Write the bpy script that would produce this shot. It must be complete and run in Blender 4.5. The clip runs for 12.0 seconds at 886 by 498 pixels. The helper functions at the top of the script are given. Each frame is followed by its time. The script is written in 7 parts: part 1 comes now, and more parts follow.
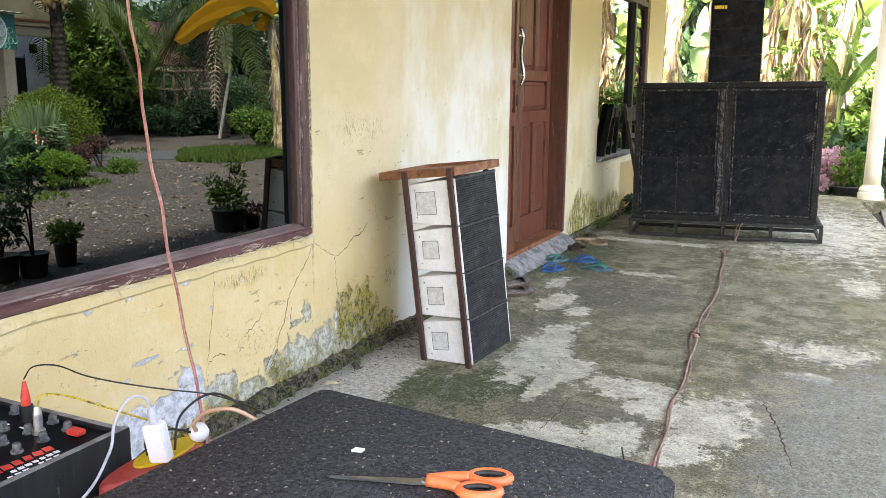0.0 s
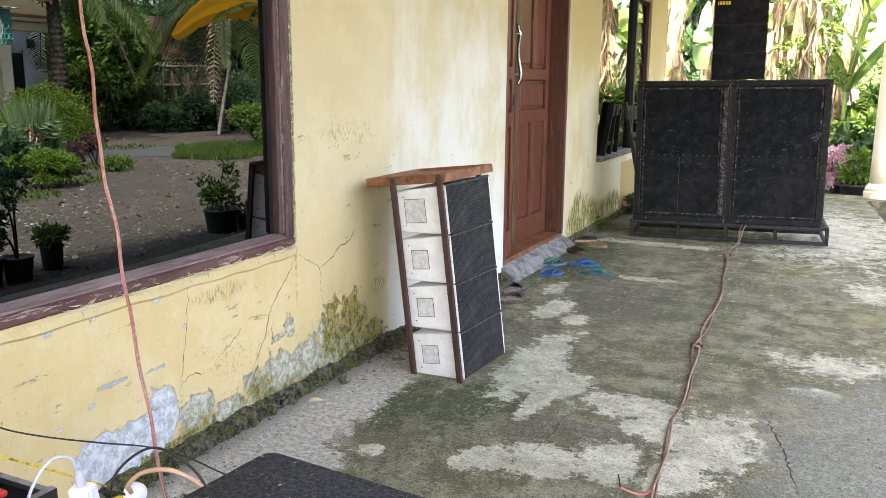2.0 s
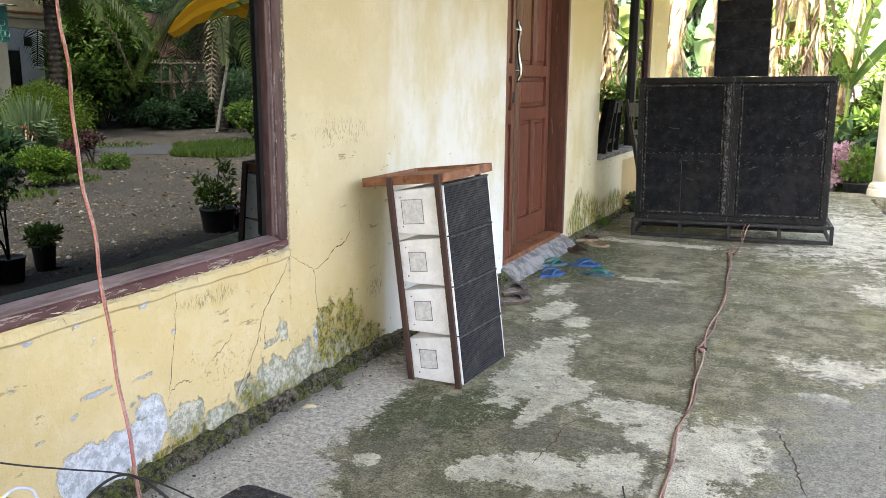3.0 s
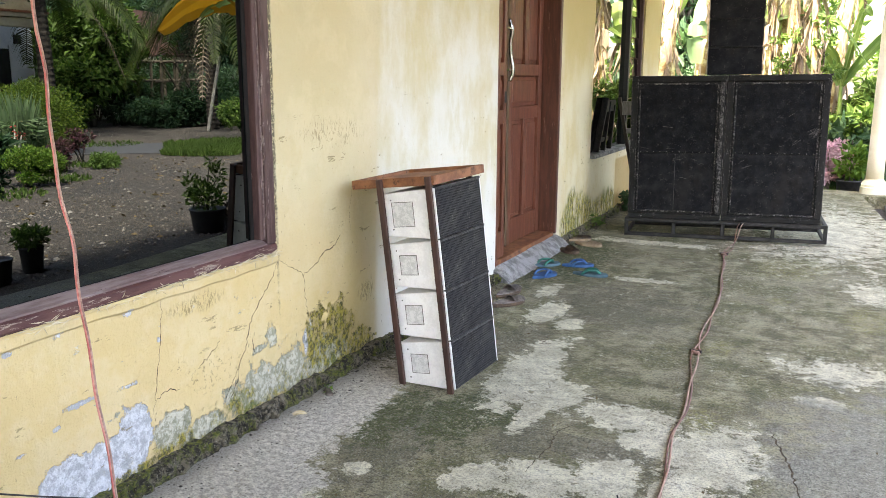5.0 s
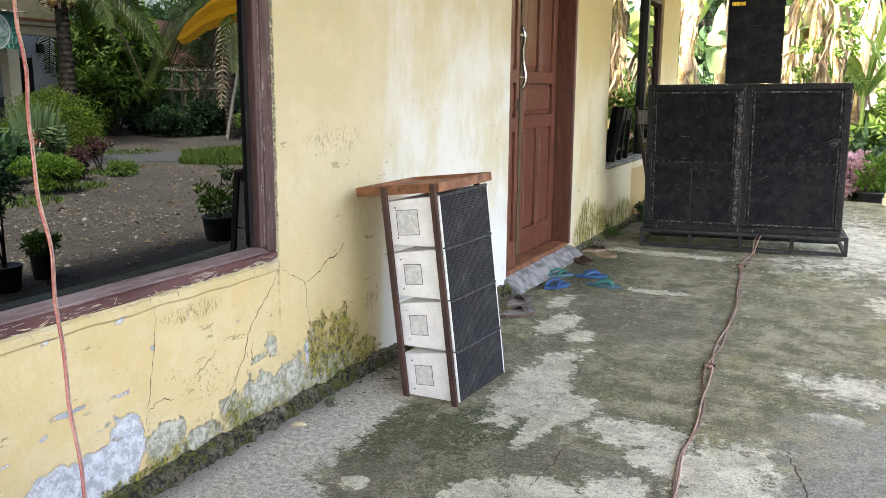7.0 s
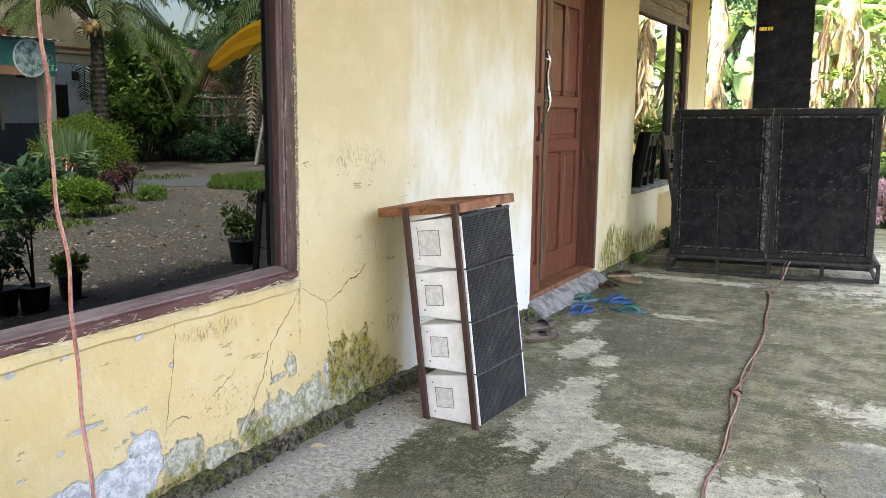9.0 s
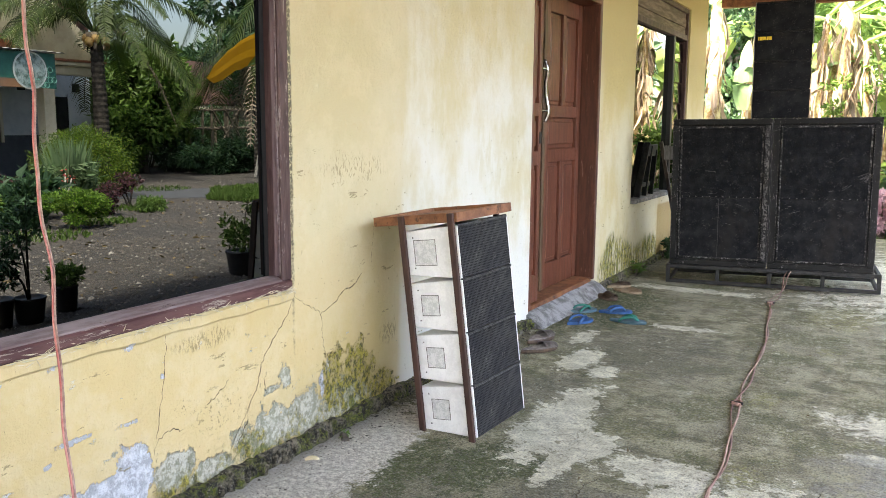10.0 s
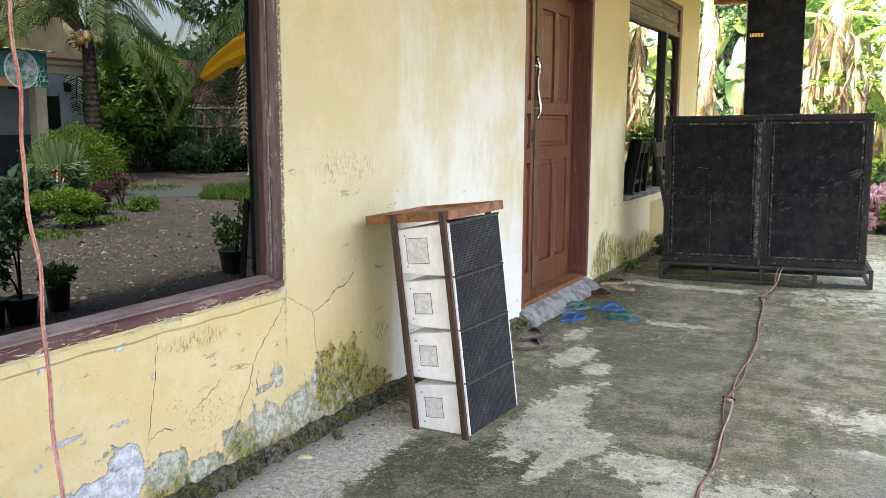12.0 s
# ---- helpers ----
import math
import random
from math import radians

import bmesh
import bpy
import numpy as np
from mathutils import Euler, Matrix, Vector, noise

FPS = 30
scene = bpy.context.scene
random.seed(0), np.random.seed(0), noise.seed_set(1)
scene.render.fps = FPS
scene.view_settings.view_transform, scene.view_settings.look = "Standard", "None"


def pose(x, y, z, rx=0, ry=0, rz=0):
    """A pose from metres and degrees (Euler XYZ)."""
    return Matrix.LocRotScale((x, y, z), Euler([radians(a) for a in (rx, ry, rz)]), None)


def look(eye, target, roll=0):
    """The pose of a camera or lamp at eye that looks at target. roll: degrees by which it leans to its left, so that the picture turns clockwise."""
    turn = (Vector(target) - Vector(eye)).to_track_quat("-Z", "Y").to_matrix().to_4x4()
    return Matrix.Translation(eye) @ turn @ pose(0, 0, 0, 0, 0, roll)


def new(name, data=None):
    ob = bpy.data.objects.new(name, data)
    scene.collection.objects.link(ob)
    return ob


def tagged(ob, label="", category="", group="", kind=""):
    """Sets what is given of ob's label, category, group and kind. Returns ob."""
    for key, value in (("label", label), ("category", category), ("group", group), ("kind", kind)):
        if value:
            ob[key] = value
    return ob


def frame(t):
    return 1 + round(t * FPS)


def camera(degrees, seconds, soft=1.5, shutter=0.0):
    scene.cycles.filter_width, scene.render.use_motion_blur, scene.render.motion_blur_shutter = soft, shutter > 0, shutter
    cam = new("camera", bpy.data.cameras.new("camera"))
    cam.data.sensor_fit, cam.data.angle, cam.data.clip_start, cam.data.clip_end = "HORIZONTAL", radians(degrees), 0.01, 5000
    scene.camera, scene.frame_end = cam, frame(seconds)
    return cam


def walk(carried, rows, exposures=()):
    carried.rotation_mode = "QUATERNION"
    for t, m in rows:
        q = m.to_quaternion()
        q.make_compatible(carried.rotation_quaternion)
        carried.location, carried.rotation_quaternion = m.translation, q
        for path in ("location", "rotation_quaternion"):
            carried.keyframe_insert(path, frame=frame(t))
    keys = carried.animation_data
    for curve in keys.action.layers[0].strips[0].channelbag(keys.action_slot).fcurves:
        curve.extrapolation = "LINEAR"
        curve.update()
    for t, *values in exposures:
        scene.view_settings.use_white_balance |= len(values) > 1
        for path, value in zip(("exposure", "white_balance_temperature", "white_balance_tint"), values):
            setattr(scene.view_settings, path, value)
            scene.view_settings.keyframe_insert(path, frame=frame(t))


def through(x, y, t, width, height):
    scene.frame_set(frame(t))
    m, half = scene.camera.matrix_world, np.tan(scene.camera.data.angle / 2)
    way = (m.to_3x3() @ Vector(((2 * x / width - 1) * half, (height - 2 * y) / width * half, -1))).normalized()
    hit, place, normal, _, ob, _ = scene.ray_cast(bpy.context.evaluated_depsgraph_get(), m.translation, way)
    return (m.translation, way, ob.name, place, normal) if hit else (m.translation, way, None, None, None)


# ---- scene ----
cam = camera(56.2, 12.0, soft=0.5)
METRES, EYE, TILT, LEAN, TURN = 0.6795, 1.4, 0.0, 0.0, 25.5
ROWS = [
    (0.0, 0.0, 0.0, 0.0, 0.08, -10.99, -0.42),
    (0.5, -0.0105, 0.0289, 0.0147, 0.12, -11.09, -0.39),
    (1.0, -0.0076, 0.1088, 0.0317, 0.14, -11.2, -0.38),
    (1.5, 0.0415, 0.1848, 0.049, 0.19, -11.31, -0.38),
    (2.0, 0.0888, 0.2855, 0.0577, 0.26, -11.39, -0.38),
    (2.5, 0.0979, 0.3832, 0.0526, 0.33, -11.47, -0.36),
    (4.5, 0.115, 0.5358, 0.0795, -0.27, -11.82, -0.2),
    (5.0, 0.1135, 0.5425, 0.0815, -0.26, -11.78, -0.21),
    (5.5, 0.1322, 0.5478, 0.074, -0.05, -11.61, -0.27),
    (6.0, 0.2135, 0.5722, 0.0362, 0.31, -11.41, -0.32),
    (6.5, 0.2046, 0.6161, 0.0124, 0.72, -11.26, -0.32),
    (7.0, 0.2075, 0.6673, 0.0471, 1.12, -11.08, -0.38),
    (9.0, 0.2419, 0.6909, -0.0, 3.0, -9.21, -0.47),
    (9.5, 0.2586, 0.7045, -0.004, 3.05, -8.63, -0.45),
    (10.0, 0.2664, 0.7497, -0.0227, 3.02, -8.4, -0.38),
    (10.5, 0.2687, 0.7564, -0.0255, 2.92, -8.4, -0.31),
    (11.0, 0.2711, 0.7513, -0.0223, 2.8, -8.44, -0.26),
    (11.5, 0.2767, 0.755, -0.0217, 2.68, -8.5, -0.2),
    (12.0, 0.281, 0.7546, -0.0205, 2.59, -8.56, -0.15),
]
walk(cam, [(t, pose(0, 0, EYE, TILT, LEAN, TURN) @ pose(METRES * x, METRES * y, METRES * z, 90 + pitch, roll, yaw)) for t, x, y, z, yaw, pitch, roll in ROWS])

# ---- light ----
world = bpy.data.worlds.new("sky")
scene.world = world
world.use_nodes = True
wn = world.node_tree
sky = wn.nodes.new("ShaderNodeTexSky")
sky.sky_type = "NISHITA"
sky.sun_disc = False
SUN_EL, SUN_AZ = 66.0, 210.0  # azimuth from +y towards +x
sky.sun_elevation, sky.sun_rotation = radians(SUN_EL), radians(SUN_AZ)
sky.air_density, sky.dust_density, sky.ozone_density = 1.0, 4.0, 1.0
bgn = wn.nodes["Background"]
wn.links.new(sky.outputs[0], bgn.inputs[0])
bgn.inputs[1].default_value = 0.15
sun = new("sun", bpy.data.lights.new("sun", "SUN"))
sun.data.energy, sun.data.angle, sun.data.color = 4.0, radians(10), (1.0, 0.95, 0.86)
sd = Vector((math.sin(radians(SUN_AZ)) * math.cos(radians(SUN_EL)), math.cos(radians(SUN_AZ)) * math.cos(radians(SUN_EL)), math.sin(radians(SUN_EL))))
sun.matrix_world = look(sd * 30, (0, 0, 0))
scene.view_settings.exposure = 3.95
scene.view_settings.use_white_balance = True
scene.view_settings.white_balance_temperature, scene.view_settings.white_balance_tint = 7950.0, 17.0

# ---- materials ----


class Net:
    """A small node builder for one material."""

    def __init__(self, name):
        self.mat = bpy.data.materials.new(name)
        self.mat.use_nodes = True
        self.t = self.mat.node_tree
        self.b = self.t.nodes["Principled BSDF"]
        self.p = self.node("ShaderNodeNewGeometry").outputs["Position"]
        self.rand = None

    def node(self, kind):
        return self.t.nodes.new(kind)

    def put(self, value, socket):
        if isinstance(value, bpy.types.NodeSocket):
            self.t.links.new(value, socket)
        elif isinstance(value, tuple) and len(value) == 3 and socket.type == "RGBA":
            socket.default_value = (*value, 1)
        else:
            socket.default_value = value

    def math(self, op, a, b=0.0, c=0.0):
        n = self.node("ShaderNodeMath")
        n.operation = op
        for i, v in enumerate((a, b, c)):
            self.put(v, n.inputs[i])
        return n.outputs[0]

    def vec(self, op, a, b):
        n = self.node("ShaderNodeVectorMath")
        n.operation = op
        self.put(a, n.inputs[0])
        self.put(b, n.inputs[1])
        return n.outputs["Value"] if op in ("LENGTH", "DISTANCE") else n.outputs[0]

    def obj(self):
        return self.node("ShaderNodeTexCoord").outputs["Object"]

    def noise(self, scale, detail=4.0, rough=0.6, at=None, stretch=None, warp=0.0):
        n = self.node("ShaderNodeTexNoise")
        at = self.p if at is None else at
        if stretch:
            at = self.vec("MULTIPLY", at, stretch)
        self.put(at, n.inputs["Vector"])
        for k, v in (("Scale", scale), ("Detail", detail), ("Roughness", rough), ("Distortion", warp)):
            n.inputs[k].default_value = v
        return n.outputs["Fac"]

    def mix(self, fac, a, b):
        n = self.node("ShaderNodeMix")
        n.data_type = "RGBA"
        self.put(fac, n.inputs[0])
        self.put(a, n.inputs[6])
        self.put(b, n.inputs[7])
        return n.outputs[2]

    def step(self, v, lo, hi):
        n = self.node("ShaderNodeMapRange")
        n.interpolation_type = "SMOOTHSTEP"
        self.put(v, n.inputs[0])
        n.inputs[1].default_value, n.inputs[2].default_value = lo, hi
        return n.outputs[0]

    def axis(self, i, at=None):
        n = self.node("ShaderNodeSeparateXYZ")
        self.put(self.p if at is None else at, n.inputs[0])
        return n.outputs[i]

    def blob(self, centre, radii, ragged, grain, sharp=0.15):
        """1 inside an ellipsoid whose edge a noise makes ragged."""
        q = self.vec("SUBTRACT", self.p, centre)
        q = self.vec("MULTIPLY", q, tuple(1.0 / r for r in radii))
        d = self.vec("LENGTH", q, (0, 0, 0))
        d = self.math("ADD", d, self.math("MULTIPLY", self.math("SUBTRACT", grain, 0.5), ragged * 2.4))
        return self.step(d, 1.0 + sharp, 1.0 - sharp)

    def any(self, *masks):
        m = masks[0]
        for o in masks[1:]:
            m = self.math("MAXIMUM", m, o)
        return m

    def done(self, color, rough=0.7, bump=None, depth=0.3, dist=0.01, metal=0.0, spec=None):
        self.put(color, self.b.inputs["Base Color"])
        self.put(rough, self.b.inputs["Roughness"])
        self.put(metal, self.b.inputs["Metallic"])
        if spec is not None:
            self.put(spec, self.b.inputs["Specular IOR Level"])
        if bump is not None:
            n = self.node("ShaderNodeBump")
            n.inputs["Strength"].default_value = depth
            n.inputs["Distance"].default_value = dist
            self.put(bump, n.inputs["Height"])
            self.t.links.new(n.outputs[0], self.b.inputs["Normal"])
        return self.mat


def plain(name, a, b, scale=20.0, rough=0.6, depth=0.2, dist=0.004, metal=0.0, fine=90.0, random=0.0, spec=None):
    """Two tones at two scales with a fine relief."""
    n = Net(name)
    big = n.noise(scale, 5, 0.65)
    small = n.noise(scale * 6 if fine is None else fine, 3, 0.6)
    f = n.step(n.math("ADD", n.math("MULTIPLY", big, 0.7), n.math("MULTIPLY", small, 0.3)), 0.41, 0.59)
    c = n.mix(f, a, b)
    if random:
        o = n.node("ShaderNodeObjectInfo").outputs["Random"]
        g = n.node("ShaderNodeHueSaturation")
        n.put(n.math("ADD", 1 - random / 2, n.math("MULTIPLY", o, random)), g.inputs["Value"])
        n.put(c, g.inputs["Color"])
        c = g.outputs[0]
    return n.done(c, rough, small, depth, dist, metal, spec)


def leaf_mat(name, a, b, rough=0.5, through=0.35):
    """Leaves: two greens from leaf to leaf, with light coming through them."""
    n = Net(name)
    isl = n.node("ShaderNodeNewGeometry").outputs["Random Per Island"]
    c = n.mix(isl, a, b)
    c = n.mix(n.step(n.noise(2.5, 3), 0.35, 0.7), c, n.mix(0.5, c, b))
    n.done(c, rough, n.noise(60, 2), 0.15, 0.003, spec=0.2)
    tr = n.node("ShaderNodeBsdfTranslucent")
    n.put(n.mix(0.2, c, (0.16, 0.30, 0.03)), tr.inputs["Color"])
    ms = n.node("ShaderNodeMixShader")
    ms.inputs[0].default_value = through
    out = n.t.nodes["Material Output"]
    n.t.links.new(n.b.outputs[0], ms.inputs[1])
    n.t.links.new(tr.outputs[0], ms.inputs[2])
    n.t.links.new(ms.outputs[0], out.inputs[0])
    return n.mat


W = -2.231  # the face of the house wall

def low_edge(n, z, grain):
    """Height with a ragged noise on it."""
    return n.math("ADD", z, n.math("MULTIPLY", n.math("SUBTRACT", grain, 0.5), 0.8))


def wall_material():
    n = Net("painted_plaster")
    g1 = n.noise(5, 6, 0.7)
    g2 = n.noise(1.3, 4, 0.6)
    g3 = n.noise(26, 5, 0.75)
    g4 = n.noise(13, 6, 0.72)
    drip = n.noise(2.4, 6, 0.62, stretch=(1, 1.15, 0.7))
    drip2 = n.noise(3.4, 6, 0.65, stretch=(1, 1.9, 0.6))
    z, y = n.axis(2), n.axis(1)
    # ochre paint, faded paler higher up
    deep = n.mix(n.step(g2, 0.3, 0.7), (0.575, 0.43, 0.195), (0.635, 0.49, 0.255))
    faded = n.mix(n.step(g2, 0.35, 0.65), (0.55, 0.465, 0.270), (0.60, 0.525, 0.34))
    fade = n.step(n.math("ADD", z, n.math("MULTIPLY", n.math("SUBTRACT", drip, 0.5), 0.9)), 0.45, 1.25)
    base = n.mix(fade, deep, faded)
    base = n.mix(n.math("MULTIPLY", n.step(g1, 0.46, 0.62), 0.3), base, (0.68, 0.585, 0.38))
    base = n.mix(n.math("MULTIPLY", n.step(n.noise(2.4, 6, 0.7), 0.54, 0.62), 0.3), base, (0.55, 0.43, 0.21))
    # bleached bay by the door with olive runs
    edge = n.math("ADD", n.math("SUBTRACT", y, n.math("MULTIPLY", z, 0.05)), n.math("MULTIPLY", n.math("SUBTRACT", g1, 0.5), 0.05))
    bay = n.math("ADD", n.math("MULTIPLY", n.step(edge, 4.04, 4.09), 0.5), n.math("MULTIPLY", n.step(edge, 3.78, 4.35), 0.5))
    white = n.mix(n.step(drip, 0.40, 0.66), (0.68, 0.665, 0.585), (0.59, 0.525, 0.345))
    runs = n.math("MULTIPLY", n.step(drip2, 0.50, 0.60), n.step(n.noise(1.6, 3), 0.42, 0.56))
    white = n.mix(n.math("MULTIPLY", runs, 0.38), white, (0.53, 0.46, 0.24))
    white = n.mix(n.step(low_edge(n, z, g1), 0.85, 0.35), white, (0.72, 0.71, 0.645))
    far = n.step(y, 7.0, 7.4)
    white = n.mix(far, white, n.mix(n.step(low_edge(n, z, drip), 1.0, 2.1), n.mix(n.step(drip, 0.4, 0.7), (0.70, 0.63, 0.43), (0.62, 0.51, 0.27)), (0.545, 0.42, 0.165)))
    # darker and yellower towards the top: the ceiling's shade painted into the bay
    white = n.mix(n.math("MULTIPLY", n.step(low_edge(n, z, drip), 1.3, 2.3), 0.6), white, (0.55, 0.46, 0.24))
    c = n.mix(bay, base, white)
    # olive grime in the lower wall
    low = n.math("ADD", z, n.math("MULTIPLY", n.math("SUBTRACT", drip, 0.5), 1.2))
    grime = n.math("MULTIPLY", n.math("MULTIPLY", n.step(low, 0.80, 0.15), n.step(y, 2.9, 3.6)), n.math("SUBTRACT", 1.0, n.step(y, 3.95, 4.15)))
    c = n.mix(n.math("MULTIPLY", grime, 0.35), c, (0.50, 0.40, 0.14))
    # bare plaster where paint fell off: a bluish white coat, grey cement beside it
    coat = n.any(n.blob((W, 2.37, 0.20), (1, 0.085, 0.125), 0.55, g4, 0.03), n.blob((W, 2.27, 0.13), (1, 0.15, 0.125), 0.5, g4, 0.03),
                 n.blob((W, 2.09, 0.15), (1, 0.13, 0.10), 0.55, g4, 0.03), n.blob((W, 2.094, 0.656), (1, 0.014, 0.012), 2.6, g3, 0.15),
                 n.blob((W, 2.383, 0.655), (1, 0.019, 0.009), 2.6, g3, 0.15), n.blob((W, 1.92, 0.652), (1, 0.014, 0.008), 2.6, g3, 0.15),
                 n.blob((W, 2.06, 0.36), (1, 0.012, 0.007), 2.6, g3, 0.15), n.blob((W, 1.93, 0.325), (1, 0.018, 0.007), 2.6, g3, 0.15),
                 n.blob((W, 3.425, 0.235), (1, 0.018, 0.065), 1.8, g4, 0.10), n.blob((W, 3.47, 0.30), (1, 0.014, 0.05), 1.8, g4, 0.10),
                 n.blob((W, 2.52, 0.52), (1, 0.009, 0.009), 2.6, g3, 0.15), n.blob((W, 2.15, 0.41), (1, 0.05, 0.007), 3.0, g3, 0.2), n.blob((W, 2.36, 0.40), (1, 0.035, 0.006), 3.0, g3, 0.2))
    bare = n.any(n.blob((W, 2.56, 0.16), (1, 0.10, 0.075), 0.7, g4, 0.05), n.blob((W, 2.72, 0.10), (1, 0.14, 0.05), 0.9, g4, 0.08),
                 n.blob((W, 3.08, 0.15), (1, 0.22, 0.085), 1.6, g4, 0.08), n.blob((W, 3.30, 0.14), (1, 0.15, 0.10), 1.6, g4, 0.08),
                 n.blob((W, 3.175, 0.36), (1, 0.028, 0.055), 2.2, g4, 0.12), n.blob((W, 3.10, 0.315), (1, 0.045, 0.016), 2.2, g4, 0.12),
                 n.blob((W, 3.60, 0.10), (1, 0.22, 0.11), 1.8, g4, 0.10))
    chips = n.math("MULTIPLY", n.step(n.noise(11, 6, 0.75, stretch=(1, 0.6, 1.4)), 0.66, 0.67), n.step(z, 0.75, 0.5))
    sc2 = n.any(coat, bare, chips)
    c = n.mix(n.any(bare, chips), c, n.mix(n.step(g3, 0.42, 0.58), (0.30, 0.295, 0.21), (0.60, 0.58, 0.48)))
    c = n.mix(coat, c, n.mix(n.step(g3, 0.40, 0.60), (0.40, 0.42, 0.45), (0.72, 0.74, 0.77)))
    # moss at the foot
    h = n.math("ADD", z, n.math("MULTIPLY", n.math("SUBTRACT", n.noise(7, 6, 0.75), 0.5), 0.75))
    band = n.math("MULTIPLY", n.step(h, 0.15, 0.03), n.step(y, 2.25, 2.55))
    band = n.math("MULTIPLY", band, n.math("SUBTRACT", 1.0, n.step(y, 3.85, 4.05)))
    clump = n.any(n.blob((W, 3.52, 0.23), (1, 0.09, 0.15), 1.3, g4, 0.12), n.blob((W, 3.70, 0.19), (1, 0.15, 0.17), 1.3, g4, 0.12), n.blob((W, 3.90, 0.09), (1, 0.14, 0.09), 1.5, g4, 0.15), n.blob((W, 2.40, 0.045), (1, 0.18, 0.05), 0.9, g4, 0.08))
    far_moss = n.math("MULTIPLY", n.any(n.blob((W, 7.85, 0.16), (1, 0.55, 0.26), 1.0, drip, 0.2), n.blob((W, 8.9, 0.08), (1, 0.9, 0.17), 1.0, drip, 0.3)), n.step(n.noise(15, 5, 0.7, stretch=(1, 1.6, 0.5)), 0.40, 0.52))
    lace = n.math("ADD", 0.25, n.math("MULTIPLY", n.step(n.noise(22, 7, 0.8, stretch=(1, 1.2, 0.8)), 0.43, 0.52), 0.75))
    moss = n.any(n.math("MULTIPLY", n.any(band, clump), lace), far_moss)
    green = n.mix(n.step(n.noise(30, 6, 0.8), 0.43, 0.57), (0.055, 0.060, 0.008), (0.44, 0.36, 0.040))
    green = n.mix(n.math("MULTIPLY", n.step(g1, 0.52, 0.60), 0.7), green, (0.10, 0.15, 0.015))
    c = n.mix(n.math("MULTIPLY", moss, 0.92), c, green)
    ochre = n.math("MULTIPLY", n.step(y, 9.28, 9.31), n.step(z, 0.60, 0.57))
    c = n.mix(n.math("MULTIPLY", ochre, 0.8), c, (0.42, 0.27, 0.09))
    # dark scuffs
    sp = n.math("MULTIPLY", n.step(n.noise(30, 4, 0.7, stretch=(1, 1.3, 0.6)), 0.655, 0.69), n.step(n.noise(2.6, 3), 0.48, 0.56))
    scr = n.math("MULTIPLY", n.step(n.noise(16, 5, 0.75, stretch=(1, 0.45, 1.6)), 0.63, 0.66), n.step(n.noise(1.9, 2), 0.47, 0.55))
    brush = n.math("MULTIPLY", n.step(n.noise(75, 3, 0.65, stretch=(1, 1.5, 0.45)), 0.55, 0.62), n.blob((W, 3.68, 1.20), (1, 0.26, 0.07), 0.8, g1, 0.4))
    rub = n.math("MULTIPLY", n.step(n.noise(62, 4, 0.75, stretch=(1, 1.5, 0.5)), 0.50, 0.57), n.any(n.blob((W, 2.72, 0.605), (1, 0.15, 0.032), 1.0, g1, 0.4), n.blob((W, 3.98, 0.36), (1, 0.07, 0.05), 1.0, g1, 0.3)))
    dots = n.math("MULTIPLY", n.step(n.noise(48, 4, 0.75), 0.56, 0.62), n.any(n.blob((W, 2.80, 0.32), (1, 0.13, 0.07), 1.2, g1, 0.5), n.blob((W, 2.62, 0.37), (1, 0.06, 0.03), 1.0, g1, 0.4)))
    sp = n.any(sp, scr, n.math("MULTIPLY", brush, 0.9), rub, dots)
    sp = n.math("MULTIPLY", sp, n.step(z, 1.6, 1.1))
    c = n.mix(n.math("MULTIPLY", sp, 0.75), c, (0.22, 0.165, 0.075))
    c = n.mix(n.math("MULTIPLY", n.step(n.noise(55, 5, 0.85), 0.58, 0.64), 0.18), c, (0.45, 0.34, 0.16))
    mould = n.math("MULTIPLY", n.blob((W, 3.236, 1.6), (1, 0.013, 0.93), 0.8, g3, 0.4), n.step(n.noise(70, 4, 0.8), 0.36, 0.52))
    c = n.mix(n.math("MULTIPLY", mould, 0.85), c, (0.04, 0.04, 0.025))
    hgt = n.math("SUBTRACT", n.math("ADD", n.math("MULTIPLY", g3, 0.35), n.math("MULTIPLY", g1, 1.1)), n.math("MULTIPLY", sc2, 1.1))
    hgt = n.math("ADD", hgt, n.math("ADD", n.math("MULTIPLY", n.noise(75, 4, 0.75), 0.16), n.math("MULTIPLY", moss, 0.5)))
    hgt = n.math("ADD", hgt, n.math("MULTIPLY", n.math("MULTIPLY", n.any(sc2, moss), n.noise(60, 5, 0.8)), 0.8))
    return n.done(c, 0.75, hgt, 0.8, 0.018)


